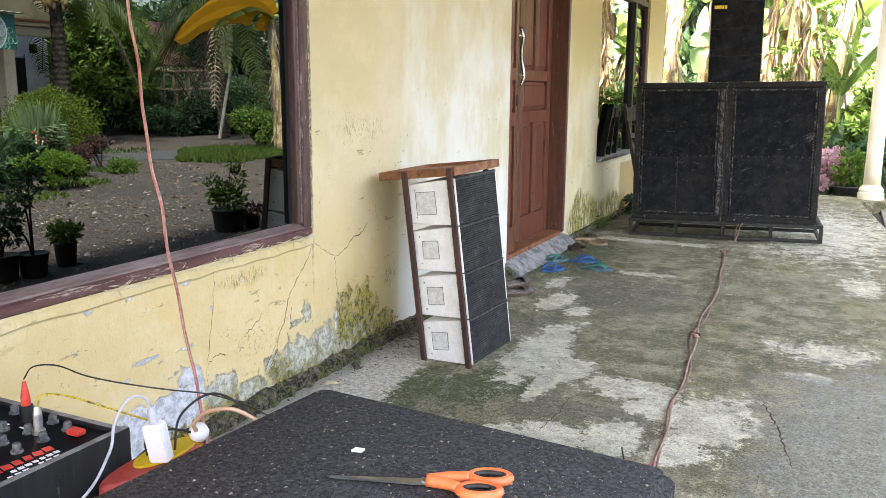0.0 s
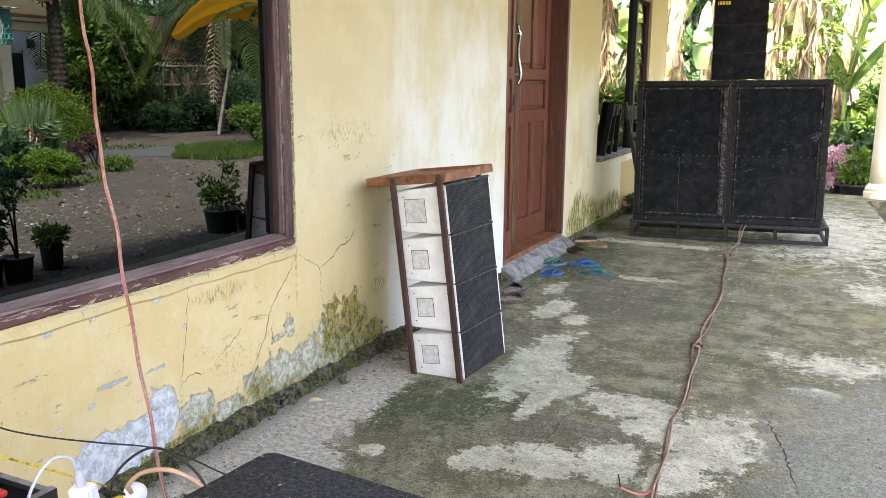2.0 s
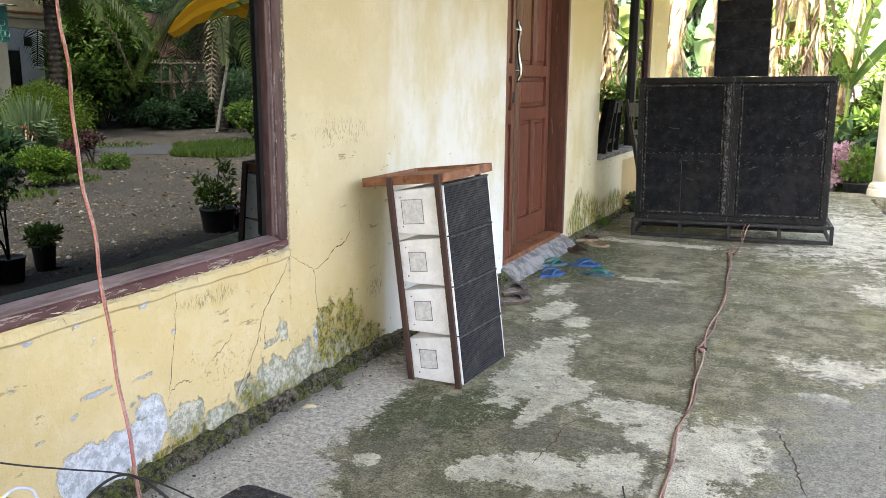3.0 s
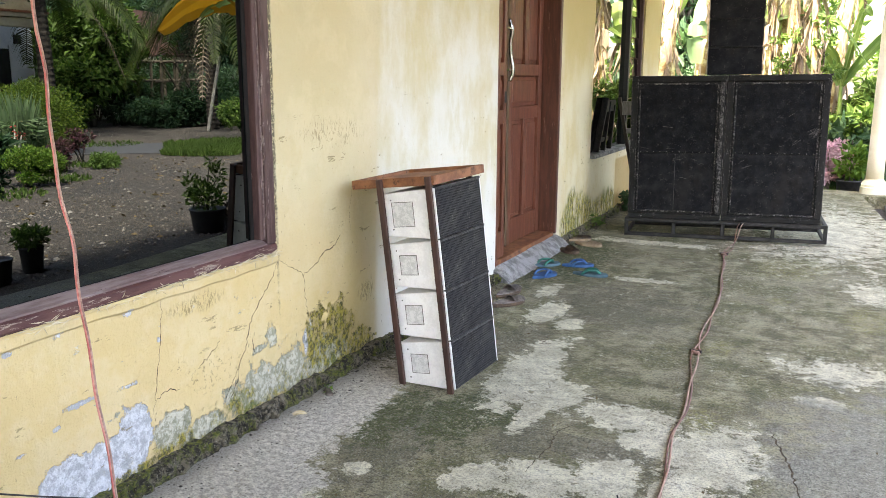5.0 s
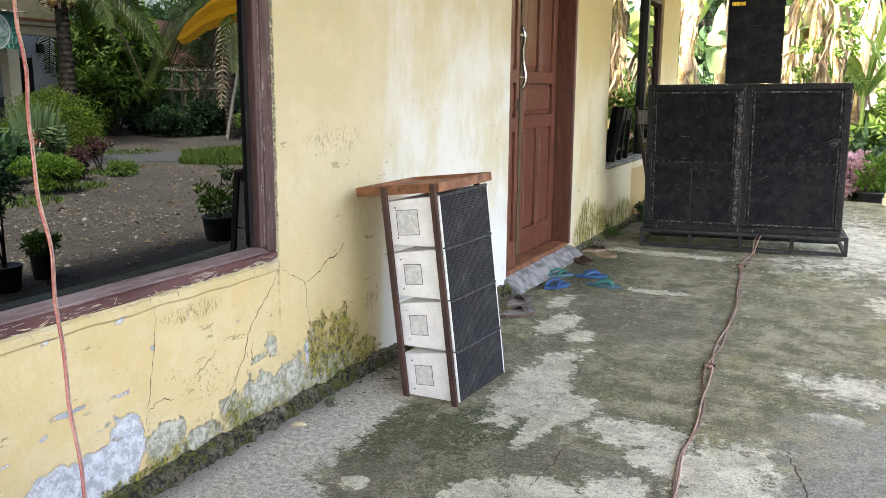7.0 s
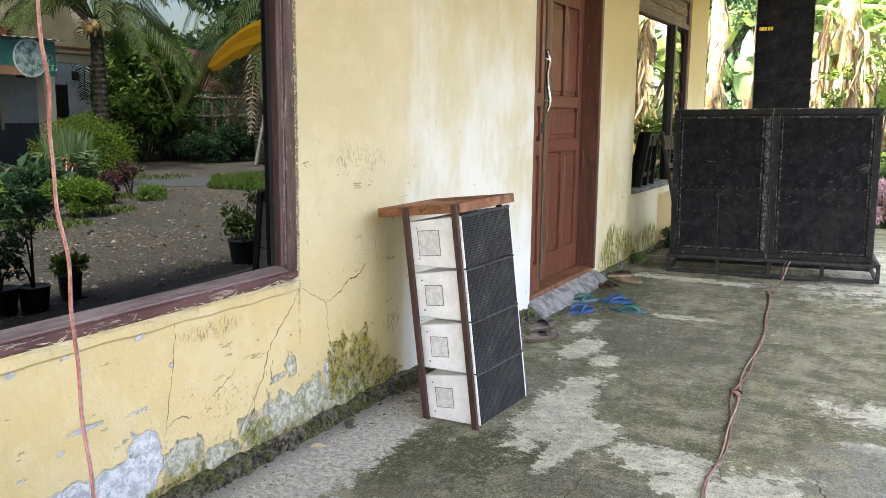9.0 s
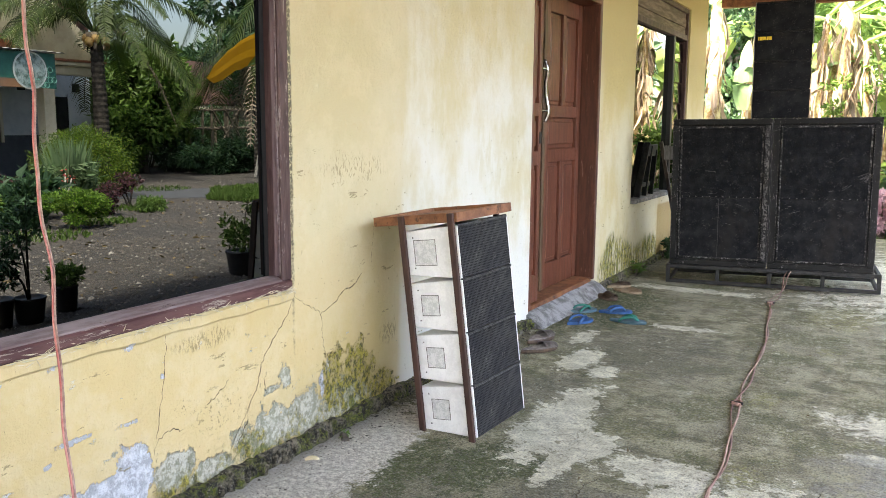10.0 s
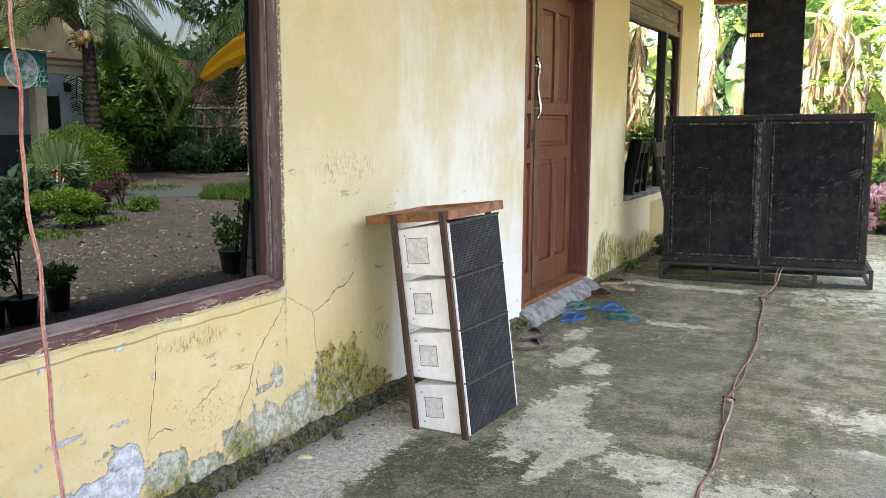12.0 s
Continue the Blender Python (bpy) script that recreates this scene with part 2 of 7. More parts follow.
def floor_material():
    n = Net("weathered_concrete")
    g1 = n.noise(1.1, 6, 0.7, warp=0.3)
    g2 = n.noise(5.5, 8, 0.75)
    g3 = n.noise(38, 5, 0.75)
    g4 = n.noise(120, 4, 0.7)
    pit = n.noise(85, 4, 0.85)
    r = n.math("ADD", n.math("MULTIPLY", n.noise(6.0, 8, 0.8), 0.65), n.math("MULTIPLY", n.noise(21, 5, 0.75), 0.35))
    # bare grey-brown concrete, darker where algae holds
    dark = n.mix(n.step(g2, 0.40, 0.60), (0.155, 0.140, 0.068), (0.42, 0.388, 0.235))
    dark = n.mix(n.math("MULTIPLY", n.step(g1, 0.44, 0.60), 0.5), dark, (0.36, 0.335, 0.22))
    algae = n.math("MULTIPLY", n.step(n.noise(2.1, 7, 0.75), 0.47, 0.57), n.step(g3, 0.40, 0.54))
    dark = n.mix(n.math("MULTIPLY", algae, 0.8), dark, (0.125, 0.128, 0.036))
    brown = n.any(n.blob((-0.86, 3.41, 0), (0.27, 0.10, 1), 1.8, r, 0.10), n.blob((-1.60, 3.15, 0), (0.17, 0.38, 1), 2.4, r, 0.2), n.blob((-1.15, 3.40, 0), (0.14, 0.20, 1), 1.8, r, 0.10),
                  n.blob((-1.60, 4.60, 0), (0.16, 0.30, 1), 2.3, r, 0.20), n.blob((-1.30, 5.6, 0), (0.45, 0.55, 1), 2.8, r, 0.30))
    dark = n.mix(n.math("MULTIPLY", brown, 0.6), dark, n.mix(n.step(g3, 0.42, 0.58), (0.070, 0.062, 0.030), (0.24, 0.222, 0.155)))
    moss = n.any(n.blob((-1.27, 3.55, 0), (0.12, 0.12, 1), 2.1, r, 0.10), n.blob((-1.46, 3.50, 0), (0.13, 0.34, 1), 2.1, r, 0.15), n.blob((-1.75, 3.35, 0), (0.14, 0.30, 1), 2.5, r, 0.20),
                 n.blob((-1.95, 6.8, 0), (0.3, 0.8, 1), 2.3, r, 0.30))
    dark = n.mix(n.math("MULTIPLY", moss, n.step(g3, 0.38, 0.52)), dark, (0.075, 0.095, 0.022))
    sour = n.any(n.blob((-0.33, 6.11, 0), (0.08, 0.10, 1), 2.3, r, 0.30), n.blob((0.18, 5.84, 0), (0.13, 0.27, 1), 2.3, r, 0.30), n.blob((-0.50, 3.88, 0), (0.08, 0.14, 1), 2.3, r, 0.30),
                 n.blob((0.12, 4.36, 0), (0.10, 0.07, 1), 2.3, r, 0.30), n.blob((-0.55, 4.95, 0), (0.07, 0.12, 1), 2.3, r, 0.30), n.blob((-0.30, 7.2, 0), (0.25, 0.4, 1), 2.3, r, 0.30))
    # pale worn screed
    light = n.mix(n.step(g2, 0.40, 0.60), (0.60, 0.565, 0.40), (0.86, 0.825, 0.63))
    light = n.mix(n.math("MULTIPLY", n.step(g3, 0.46, 0.38), 0.5), light, (0.25, 0.235, 0.175))
    m = n.any(n.blob((-1.38, 4.15, 0), (0.14, 0.55, 1), 2.1, r, 0.08), n.blob((-1.16, 3.90, 0), (0.14, 0.17, 1), 2.1, r, 0.08), n.blob((-1.20, 3.68, 0), (0.06, 0.24, 1), 2.1, r, 0.08),
              n.blob((-0.80, 3.77, 0), (0.24, 0.13, 1), 2.1, r, 0.08), n.blob((-0.66, 3.57, 0), (0.12, 0.13, 1), 2.1, r, 0.08), n.blob((-0.74, 3.17, 0), (0.13, 0.19, 1), 2.1, r, 0.08),
              n.blob((-0.98, 3.08, 0), (0.14, 0.17, 1), 2.1, r, 0.08), n.blob((-1.17, 2.98, 0), (0.12, 0.12, 1), 2.1, r, 0.08), n.blob((-0.42, 3.52, 0), (0.19, 0.35, 1), 2.1, r, 0.08),
              n.blob((-0.50, 3.15, 0), (0.12, 0.14, 1), 2.1, r, 0.08), n.blob((-1.64, 5.20, 0), (0.11, 0.27, 1), 2.3, r, 0.08), n.blob((-1.44, 5.0, 0), (0.08, 0.12, 1), 2.5, r, 0.08),
              n.blob((0.03, 4.78, 0), (0.24, 0.17, 1), 3.2, r, 0.20), n.blob((-0.04, 4.34, 0), (0.11, 0.06, 1), 2.5, r, 0.10), n.blob((-1.26, 6.31, 0), (0.21, 0.07, 1), 2.5, r, 0.08),
              n.blob((0.23, 6.6, 0), (0.13, 0.30, 1), 3.2, r, 0.20), n.blob((-1.5, 7.75, 0), (0.55, 0.10, 1), 3.2, r, 0.10), n.blob((-0.1, 9.0, 0), (0.6, 1.4, 1), 3.7, r, 0.30),
              n.blob((-1.70, 2.52, 0), (0.14, 0.16, 1), 2.1, r, 0.08), n.blob((-1.62, 2.86, 0), (0.055, 0.06, 1), 2.1, r, 0.08), n.blob((-1.80, 5.75, 0), (0.07, 0.16, 1), 2.5, r, 0.08))
    bits = n.step(n.noise(9.0, 7, 0.75, stretch=(1.3, 0.7, 1)), 0.605, 0.625)
    m = n.any(m, n.math("MULTIPLY", bits, 0.55))
    m = n.math("MULTIPLY", m, n.step(g3, 0.30, 0.38))
    c = n.mix(m, dark, light)
    # gravelly beige strip along the wall
    strip = n.any(n.blob((-2.04, 3.0, 0), (0.23, 1.15, 1), 1.3, r, 0.10), n.blob((-1.84, 2.45, 0), (0.20, 0.40, 1), 1.6, r, 0.10))
    c = n.mix(strip, c, n.mix(n.step(g3, 0.40, 0.60), (0.52, 0.485, 0.40), (0.86, 0.82, 0.71)))
    c = n.mix(n.math("MULTIPLY", n.math("MULTIPLY", sour, n.step(g3, 0.44, 0.58)), 0.6), c, (0.33, 0.31, 0.09))
    wet = n.blob((0.22, 3.5, 0), (0.42, 1.0, 1), 1.0, g2, 0.4)
    c = n.mix(n.math("MULTIPLY", wet, 0.75), c, n.mix(n.step(g3, 0.38, 0.62), (0.18, 0.172, 0.140), (0.41, 0.395, 0.335)))
    dirt = n.math("MULTIPLY", n.step(n.axis(0), W + 0.16, W + 0.06), n.step(g3, 0.38, 0.56))
    c = n.mix(n.math("MULTIPLY", dirt, 0.55), c, (0.15, 0.13, 0.08))
    clod = n.noise(17, 5, 0.75)
    c = n.mix(n.math("MULTIPLY", n.step(clod, 0.53, 0.60), n.math("SUBTRACT", 0.45, n.math("MULTIPLY", strip, 0.3))), c, n.mix(0.6, c, (0.045, 0.042, 0.024)))
    c = n.mix(n.math("MULTIPLY", n.step(clod, 0.45, 0.38), 0.35), c, n.mix(0.4, c, (0.66, 0.63, 0.52)))
    # grit: dark pits and pale grains
    c = n.mix(n.math("MULTIPLY", n.step(pit, 0.525, 0.58), n.math("SUBTRACT", 0.85, n.math("MULTIPLY", n.any(m, strip), 0.5))), c, n.mix(0.75, c, (0.012, 0.012, 0.008)))
    c = n.mix(n.math("MULTIPLY", n.step(g4, 0.53, 0.60), 0.65), c, n.mix(0.6, c, (0.02, 0.02, 0.015)))
    c = n.mix(n.math("MULTIPLY", n.step(g4, 0.44, 0.37), 0.55), c, n.mix(0.45, c, (0.75, 0.74, 0.70)))
    rough = n.math("SUBTRACT", 0.85, n.math("MULTIPLY", wet, 0.33))
    hgt = n.math("ADD", n.math("MULTIPLY", g3, 0.9), n.math("ADD", n.math("MULTIPLY", g4, 0.5), n.math("MULTIPLY", m, 0.35)))
    hgt = n.math("SUBTRACT", hgt, n.math("MULTIPLY", n.step(pit, 0.52, 0.60), 0.5))
    return n.done(c, rough, hgt, 1.0, 0.03)


def ground_material():
    n = Net("gravel_ground")
    g1, g2, g3 = n.noise(0.6, 5, 0.65), n.noise(14, 5, 0.75), n.noise(60, 3, 0.7)
    c = n.mix(n.step(g2, 0.36, 0.64), (0.007, 0.0065, 0.006), (0.055, 0.049, 0.045))
    c = n.mix(n.math("MULTIPLY", n.step(g1, 0.4, 0.7), 0.4), c, (0.085, 0.065, 0.05))
    c = n.mix(n.step(g3, 0.57, 0.63), c, (0.17, 0.155, 0.14))
    return n.done(c, 0.95, n.math("ADD", g2, g3), 0.8, 0.03)


def wood_material(name, a, b, worn, rough=0.55, chip=0.66, scale=1.0, along=(3, 3, 0.4)):
    n = Net(name)
    o = n.obj()
    grain = n.noise(9 * scale, 6, 0.7, at=o, stretch=along)
    wear = n.noise(11 * scale, 6, 0.8, at=o, stretch=along)
    c = n.mix(n.step(grain, 0.40, 0.60), a, b)
    c = n.mix(n.step(wear, chip, chip + 0.04), c, worn)
    return n.done(c, rough, n.math("ADD", grain, wear), 0.3, 0.004)


def grille_material(name, a, b, pitch, scuff=0.45):
    """Perforated sheet: fine dark holes over a painted metal, dusty in blotches."""
    n = Net(name)
    o = n.obj()
    v = n.node("ShaderNodeTexVoronoi")
    v.feature = "F1"
    v.inputs["Scale"].default_value = 1.0 / pitch
    v.inputs["Randomness"].default_value = 0.0
    n.put(o, v.inputs["Vector"])
    hole = n.step(v.outputs["Distance"], 0.34, 0.42)
    dust = n.noise(9, 5, 0.7, at=o)
    c = n.mix(n.step(dust, 0.35, 0.75), a, b)
    c = n.mix(n.math("MULTIPLY", n.step(n.noise(30, 6, 0.85, at=o), 0.57, 0.63), scuff), c, (0.17, 0.16, 0.145))
    c = n.mix(n.math("MULTIPLY", n.step(n.noise(3.5, 4, 0.7, at=o, stretch=(1, 1, 0.4)), 0.54, 0.66), 0.3), c, (0.025, 0.02, 0.016))
    c = n.mix(n.math("MULTIPLY", n.math("SUBTRACT", 1.0, hole), 0.92), c, (0.001, 0.001, 0.001))
    return n.done(c, 0.65, hole, 0.5, 0.003, 0.0, spec=0.1)


M_WALL = wall_material()
M_FLOOR = floor_material()
M_GROUND = ground_material()
M_PLAIN_WALL = plain("cream_plaster", (0.74, 0.66, 0.46), (0.82, 0.76, 0.60), 3, 0.8)
M_CEIL = plain("ceiling_board", (0.46, 0.42, 0.35), (0.56, 0.52, 0.44), 2, 0.85)
M_DOOR = wood_material("red_brown_paint", (0.110, 0.034, 0.018), (0.165, 0.054, 0.030), (0.30, 0.15, 0.10), 0.42, 0.625)
# M_DOOR darkened for the far jamb: the deep reveal's shade put into its colour
M_JAMB_SHADE = wood_material("shaded_red_brown_jamb", (0.070, 0.023, 0.012), (0.115, 0.038, 0.021), (0.22, 0.12, 0.09), 0.5, 0.60)
M_STRIPWOOD = wood_material("bare_meeting_strip", (0.070, 0.040, 0.020), (0.150, 0.090, 0.048), (0.04, 0.02, 0.012), 0.6, 0.60)
M_FRAMEWOOD = wood_material("weathered_brown_frame", (0.048, 0.020, 0.019), (0.095, 0.050, 0.045), (0.27, 0.21, 0.18), 0.6, 0.60)
M_SILLWOOD = wood_material("peeling_brown_sill", (0.060, 0.018, 0.018), (0.11, 0.045, 0.042), (0.30, 0.24, 0.20), 0.6, 0.57, 1.0, (3, 0.35, 3))
M_BEADWOOD = wood_material("grey_weathered_bead", (0.13, 0.085, 0.08), (0.22, 0.17, 0.16), (0.06, 0.03, 0.03), 0.65, 0.60, 1.0, (3, 0.35, 3))
M_BOARDWOOD = wood_material("weathered_grey_board", (0.10, 0.065, 0.045), (0.22, 0.16, 0.12), (0.05, 0.03, 0.025), 0.7, 0.60, 1.0, (3, 0.35, 3))
M_RAWWOOD = wood_material("raw_plank", (0.16, 0.058, 0.024), (0.26, 0.105, 0.045), (0.085, 0.032, 0.015), 0.65, 0.57, 1.0, (1.2, 1.2, 1.2))
M_POST = wood_material("dark_brown_post", (0.038, 0.016, 0.012), (0.066, 0.028, 0.020), (0.20, 0.11, 0.08), 0.6, 0.70)
M_WHITEBOX = plain("dirty_white_paint", (0.76, 0.75, 0.72), (0.86, 0.85, 0.82), 14, 0.6, 0.2)
M_BLACKBOX = plain("worn_black_paint", (0.009, 0.009, 0.0095), (0.020, 0.0195, 0.019), 12, 0.6, 0.3, spec=0.15)


def worn_edge_material(name, bare, pale):
    n = Net(name)
    o = n.obj()
    w = n.noise(14, 7, 0.85, at=o)
    w2 = n.noise(70, 5, 0.85, at=o)
    c = n.mix(n.step(n.noise(4, 4, at=o), 0.3, 0.7), (0.005, 0.005, 0.005), (0.012, 0.0115, 0.011))
    f = n.math("ADD", n.math("MULTIPLY", w, 0.55), n.math("MULTIPLY", w2, 0.45))
    c = n.mix(n.step(f, bare, bare + 0.045), c, (pale, pale * 0.97, pale * 0.92))
    return n.done(c, 0.6, f, 0.4, 0.004, spec=0.2)


M_WORN = worn_edge_material("chipped_black_paint", 0.555, 0.15)
M_SCRAPED = worn_edge_material("scraped_black_bead", 0.51, 0.17)
M_BAND = worn_edge_material("scraped_rim_band", 0.49, 0.11)
M_STEEL = plain("black_steel_pipe", (0.008, 0.008, 0.008), (0.028, 0.027, 0.026), 18, 0.55, 0.3, spec=0.3)
M_GRILLE = grille_material("black_mesh_grille", (0.024, 0.024, 0.027), (0.055, 0.054, 0.052), 0.0115)
M_GRILLE_FAR = grille_material("sub_mesh_grille", (0.0045, 0.0050, 0.0062), (0.019, 0.0190, 0.0195), 0.0032, 0.22)
M_CHROME = plain("chrome", (0.20, 0.195, 0.19), (0.42, 0.42, 0.42), 30, 0.18, 0.02, metal=1.0)
M_CEMENT = plain("grey_cement", (0.12, 0.118, 0.11), (0.29, 0.285, 0.275), 13, 0.9, 0.6, 0.012)


def stone_material():
    n = Net("mossy_stone")
    a, b, d = n.noise(30, 6, 0.78), n.noise(6, 5, 0.7), n.noise(75, 4, 0.8)
    c = n.mix(n.step(a, 0.42, 0.58), (0.020, 0.017, 0.011), (0.21, 0.18, 0.13))
    c = n.mix(n.step(d, 0.57, 0.64), c, (0.30, 0.275, 0.22))
    c = n.mix(n.math("MULTIPLY", n.step(b, 0.45, 0.56), n.step(a, 0.42, 0.54)), c, n.mix(n.step(d, 0.42, 0.58), (0.040, 0.062, 0.010), (0.15, 0.165, 0.022)))
    return n.done(c, 0.95, n.math("ADD", a, d), 1.0, 0.02)


M_STONE = stone_material()


def glass_material(name, tint):
    """Dark tinted window glass that mirrors the yard."""
    n = Net(name)
    n.done(tint, 0.0, metal=1.0)
    return n.mat


M_GLASS = glass_material("tinted_mirror_glass", (0.068, 0.081, 0.086))
M_GLASS2 = glass_material("clear_mirror_glass", (0.27, 0.29, 0.26))
M_GASKET = plain("black_rubber", (0.004, 0.004, 0.004), (0.008, 0.008, 0.008), 20, 0.5)

# ---- mesh helpers ----


def mesh_of(bm, name):
    me = bpy.data.meshes.new(name)
    bm.normal_update()
    bm.to_mesh(me)
    bm.free()
    return me


def thing(name, label, category, m=None, group="", kind=""):
    ob = new(name)
    ob.empty_display_size = 0.1
    if m is not None:
        ob.matrix_world = m
    return tagged(ob, label, category, group, kind)


def part(name, bm, material, parent=None, label="", m=None, smooth=False):
    me = mesh_of(bm, name) if isinstance(bm, bmesh.types.BMesh) else bm
    ob = new(name, me)
    if not me.materials:
        me.materials.append(material)
    if smooth:
        for f in me.polygons:
            f.use_smooth = True
    if parent:
        ob.parent = parent
    if m is not None:
        ob.matrix_basis = m
    if label:
        ob["label"] = label
    return ob


def solo(name, bm, material, label, category, kind="", group="", m=None, smooth=False):
    return tagged(part(name, bm, material, None, "", m, smooth), label, category, group, kind)


def boxes(*specs, bevel=0.0, seg=1):
    """One bmesh of bevelled boxes, each (x0, x1, y0, y1, z0, z1)."""
    bm = bmesh.new()
    for x0, x1, y0, y1, z0, z1 in specs:
        r = bmesh.ops.create_cube(bm, size=1.0)
        bmesh.ops.transform(bm, verts=r["verts"], matrix=Matrix.Translation(((x0 + x1) / 2, (y0 + y1) / 2, (z0 + z1) / 2)) @ Matrix.Diagonal((abs(x1 - x0), abs(y1 - y0), abs(z1 - z0), 1)))
    if bevel:
        bmesh.ops.bevel(bm, geom=bm.edges[:], offset=bevel, segments=seg, affect="EDGES")
    return bm


def prism(outline, lo, hi, axis="y", bevel=0.0):
    """A flat outline pushed along one axis: (x, z) along y, (y, z) along x, (x, y) along z."""
    bm = bmesh.new()
    put = {"y": lambda a, b, c: (a, c, b), "x": lambda a, b, c: (c, a, b), "z": lambda a, b, c: (a, b, c)}[axis]
    lower = [bm.verts.new(put(a, b, lo)) for a, b in outline]
    upper = [bm.verts.new(put(a, b, hi)) for a, b in outline]
    bm.faces.new(lower)
    bm.faces.new(upper)
    k = len(outline)
    for i in range(k):
        bm.faces.new((lower[i], lower[(i + 1) % k], upper[(i + 1) % k], upper[i]))
    bmesh.ops.recalc_face_normals(bm, faces=bm.faces[:])
    if bevel:
        bmesh.ops.bevel(bm, geom=bm.edges[:], offset=bevel, segments=1, affect="EDGES")
    return bm


def tube(points, radius, sides=8, closed_ends=True, bm=None):
    """A round tube along points; radius is a number or one for each point."""
    bm = bm or bmesh.new()
    pts = [Vector(p) for p in points]
    rad = radius if isinstance(radius, (list, tuple)) else [radius] * len(pts)
    rings, up = [], Vector((0.3, 0.2, 1)).normalized()
    for i, p in enumerate(pts):
        d = (pts[min(i + 1, len(pts) - 1)] - pts[max(i - 1, 0)]).normalized()
        u = d.cross(up)
        if u.length < 0.05:
            u = d.cross(Vector((1, 0, 0)))
        u.normalize()
        v = d.cross(u)
        up = u.cross(d) if u.cross(d).length > 0.1 else up
        rings.append([bm.verts.new(p + rad[i] * (math.cos(a) * u + math.sin(a) * v)) for a in (2 * math.pi * k / sides for k in range(sides))])
    for a, b in zip(rings, rings[1:]):
        for k in range(sides):
            bm.faces.new((a[k], a[(k + 1) % sides], b[(k + 1) % sides], b[k]))
    if closed_ends:
        bm.faces.new(rings[0][::-1])
        bm.faces.new(rings[-1])
    return bm


def spline(points, steps=8):
    """Catmull-Rom through points."""
    p = [Vector(q) for q in points]
    p = [2 * p[0] - p[1]] + p + [2 * p[-1] - p[-2]]
    out = []
    for i in range(1, len(p) - 2):
        a, b, c, d = p[i - 1:i + 3]
        for k in range(steps):
            t = k / steps
            out.append(0.5 * (2 * b + (c - a) * t + (2 * a - 5 * b + 4 * c - d) * t * t + (3 * b - a - 3 * c + d) * t ** 3))
    return out + [p[-2]]


def lathe(profile, sides=20):
    """A turned shape from (radius, height) pairs."""
    bm = bmesh.new()
    rings = [[bm.verts.new((r * math.cos(2 * math.pi * k / sides), r * math.sin(2 * math.pi * k / sides), z)) for k in range(sides)] for r, z in profile]
    for a, b in zip(rings, rings[1:]):
        for k in range(sides):
            bm.faces.new((a[k], a[(k + 1) % sides], b[(k + 1) % sides], b[k]))
    bm.faces.new(rings[0][::-1])
    bm.faces.new(rings[-1])
    return bm


# ---- structure ----
WIN1 = (0.20, 3.222, 0.710, 2.45)   # y0, y1, z0, z1
DOOR = (5.80, 7.23, 0.0, 2.42)
WIN2 = (8.26, 10.46, 0.672, 2.72)
WALL_TOP, Y0, Y1 = 3.12, -3.0, 11.40

specs, y = [], Y0
for a, b, lo, hi in (WIN1, DOOR, WIN2):
    specs.append((W - 0.18, W, y, a, -0.2, WALL_TOP))
    if lo > 0.1:
        specs.append((W - 0.18, W, a, b, -0.2, lo))
    specs.append((W - 0.18, W, a, b, hi, WALL_TOP))
    y = b
specs.append((W - 0.18, W, y, Y1, -0.2, WALL_TOP))
wall_west = solo("wall_west", boxes(*specs), M_WALL, "yellow painted plaster house wall, mossy, cracked and peeling at its foot", "wall", "structure")
solo("wall_north", boxes((W - 3.2, W - 0.18, Y1 - 0.18, Y1, -0.2, WALL_TOP)), M_PLAIN_WALL, "plain cream plaster end wall of the house", "wall", "structure")
solo("wall_inside", boxes((W - 3.2, W - 3.05, Y0, Y1 - 0.18, -0.2, WALL_TOP), (W - 3.05, W - 0.18, Y0, Y0 + 0.15, -0.2, WALL_TOP)), M_PLAIN_WALL, "plain inner walls closing the dark house", "wall", "structure")
solo("floor_inside", boxes((W - 3.05, W - 0.18, Y0 + 0.15, Y1 - 0.18, 0.0, 0.10)), M_CEMENT, "grey cement floor inside the house", "floor", "structure")
EDGE = [(W - 0.10, -3.0), (0.50, -3.0), (0.50, 5.0), (0.72, 7.2), (0.27, 11.9), (0.66, 11.95), (0.66, 12.42), (W - 0.10, 12.42)]
floor = solo("floor", prism(EDGE, -0.16, 0.0, "z"), M_FLOOR, "weathered grey concrete porch floor with moss and pale worn patches", "floor", "structure")
solo("ceiling", boxes((W - 3.3, 1.05, -3.2, 12.45, WALL_TOP, WALL_TOP + 0.08)), M_CEIL, "plain pale ceiling boards under the porch roof", "ceiling", "structure")
solo("trim", boxes((W, 1.05, 12.22, 12.36, 2.96, WALL_TOP), bevel=0.006), M_RAWWOOD, "brown wooden beam at the end of the porch roof", "beam", "structure")

gb = bmesh.new()
bmesh.ops.create_grid(gb, x_segments=60, y_segments=60, size=300)
for v in gb.verts:
    v.co.z = -0.15
ground = solo("ground", gb, M_GROUND, "dark gravel and packed earth yard", "ground", "structure")

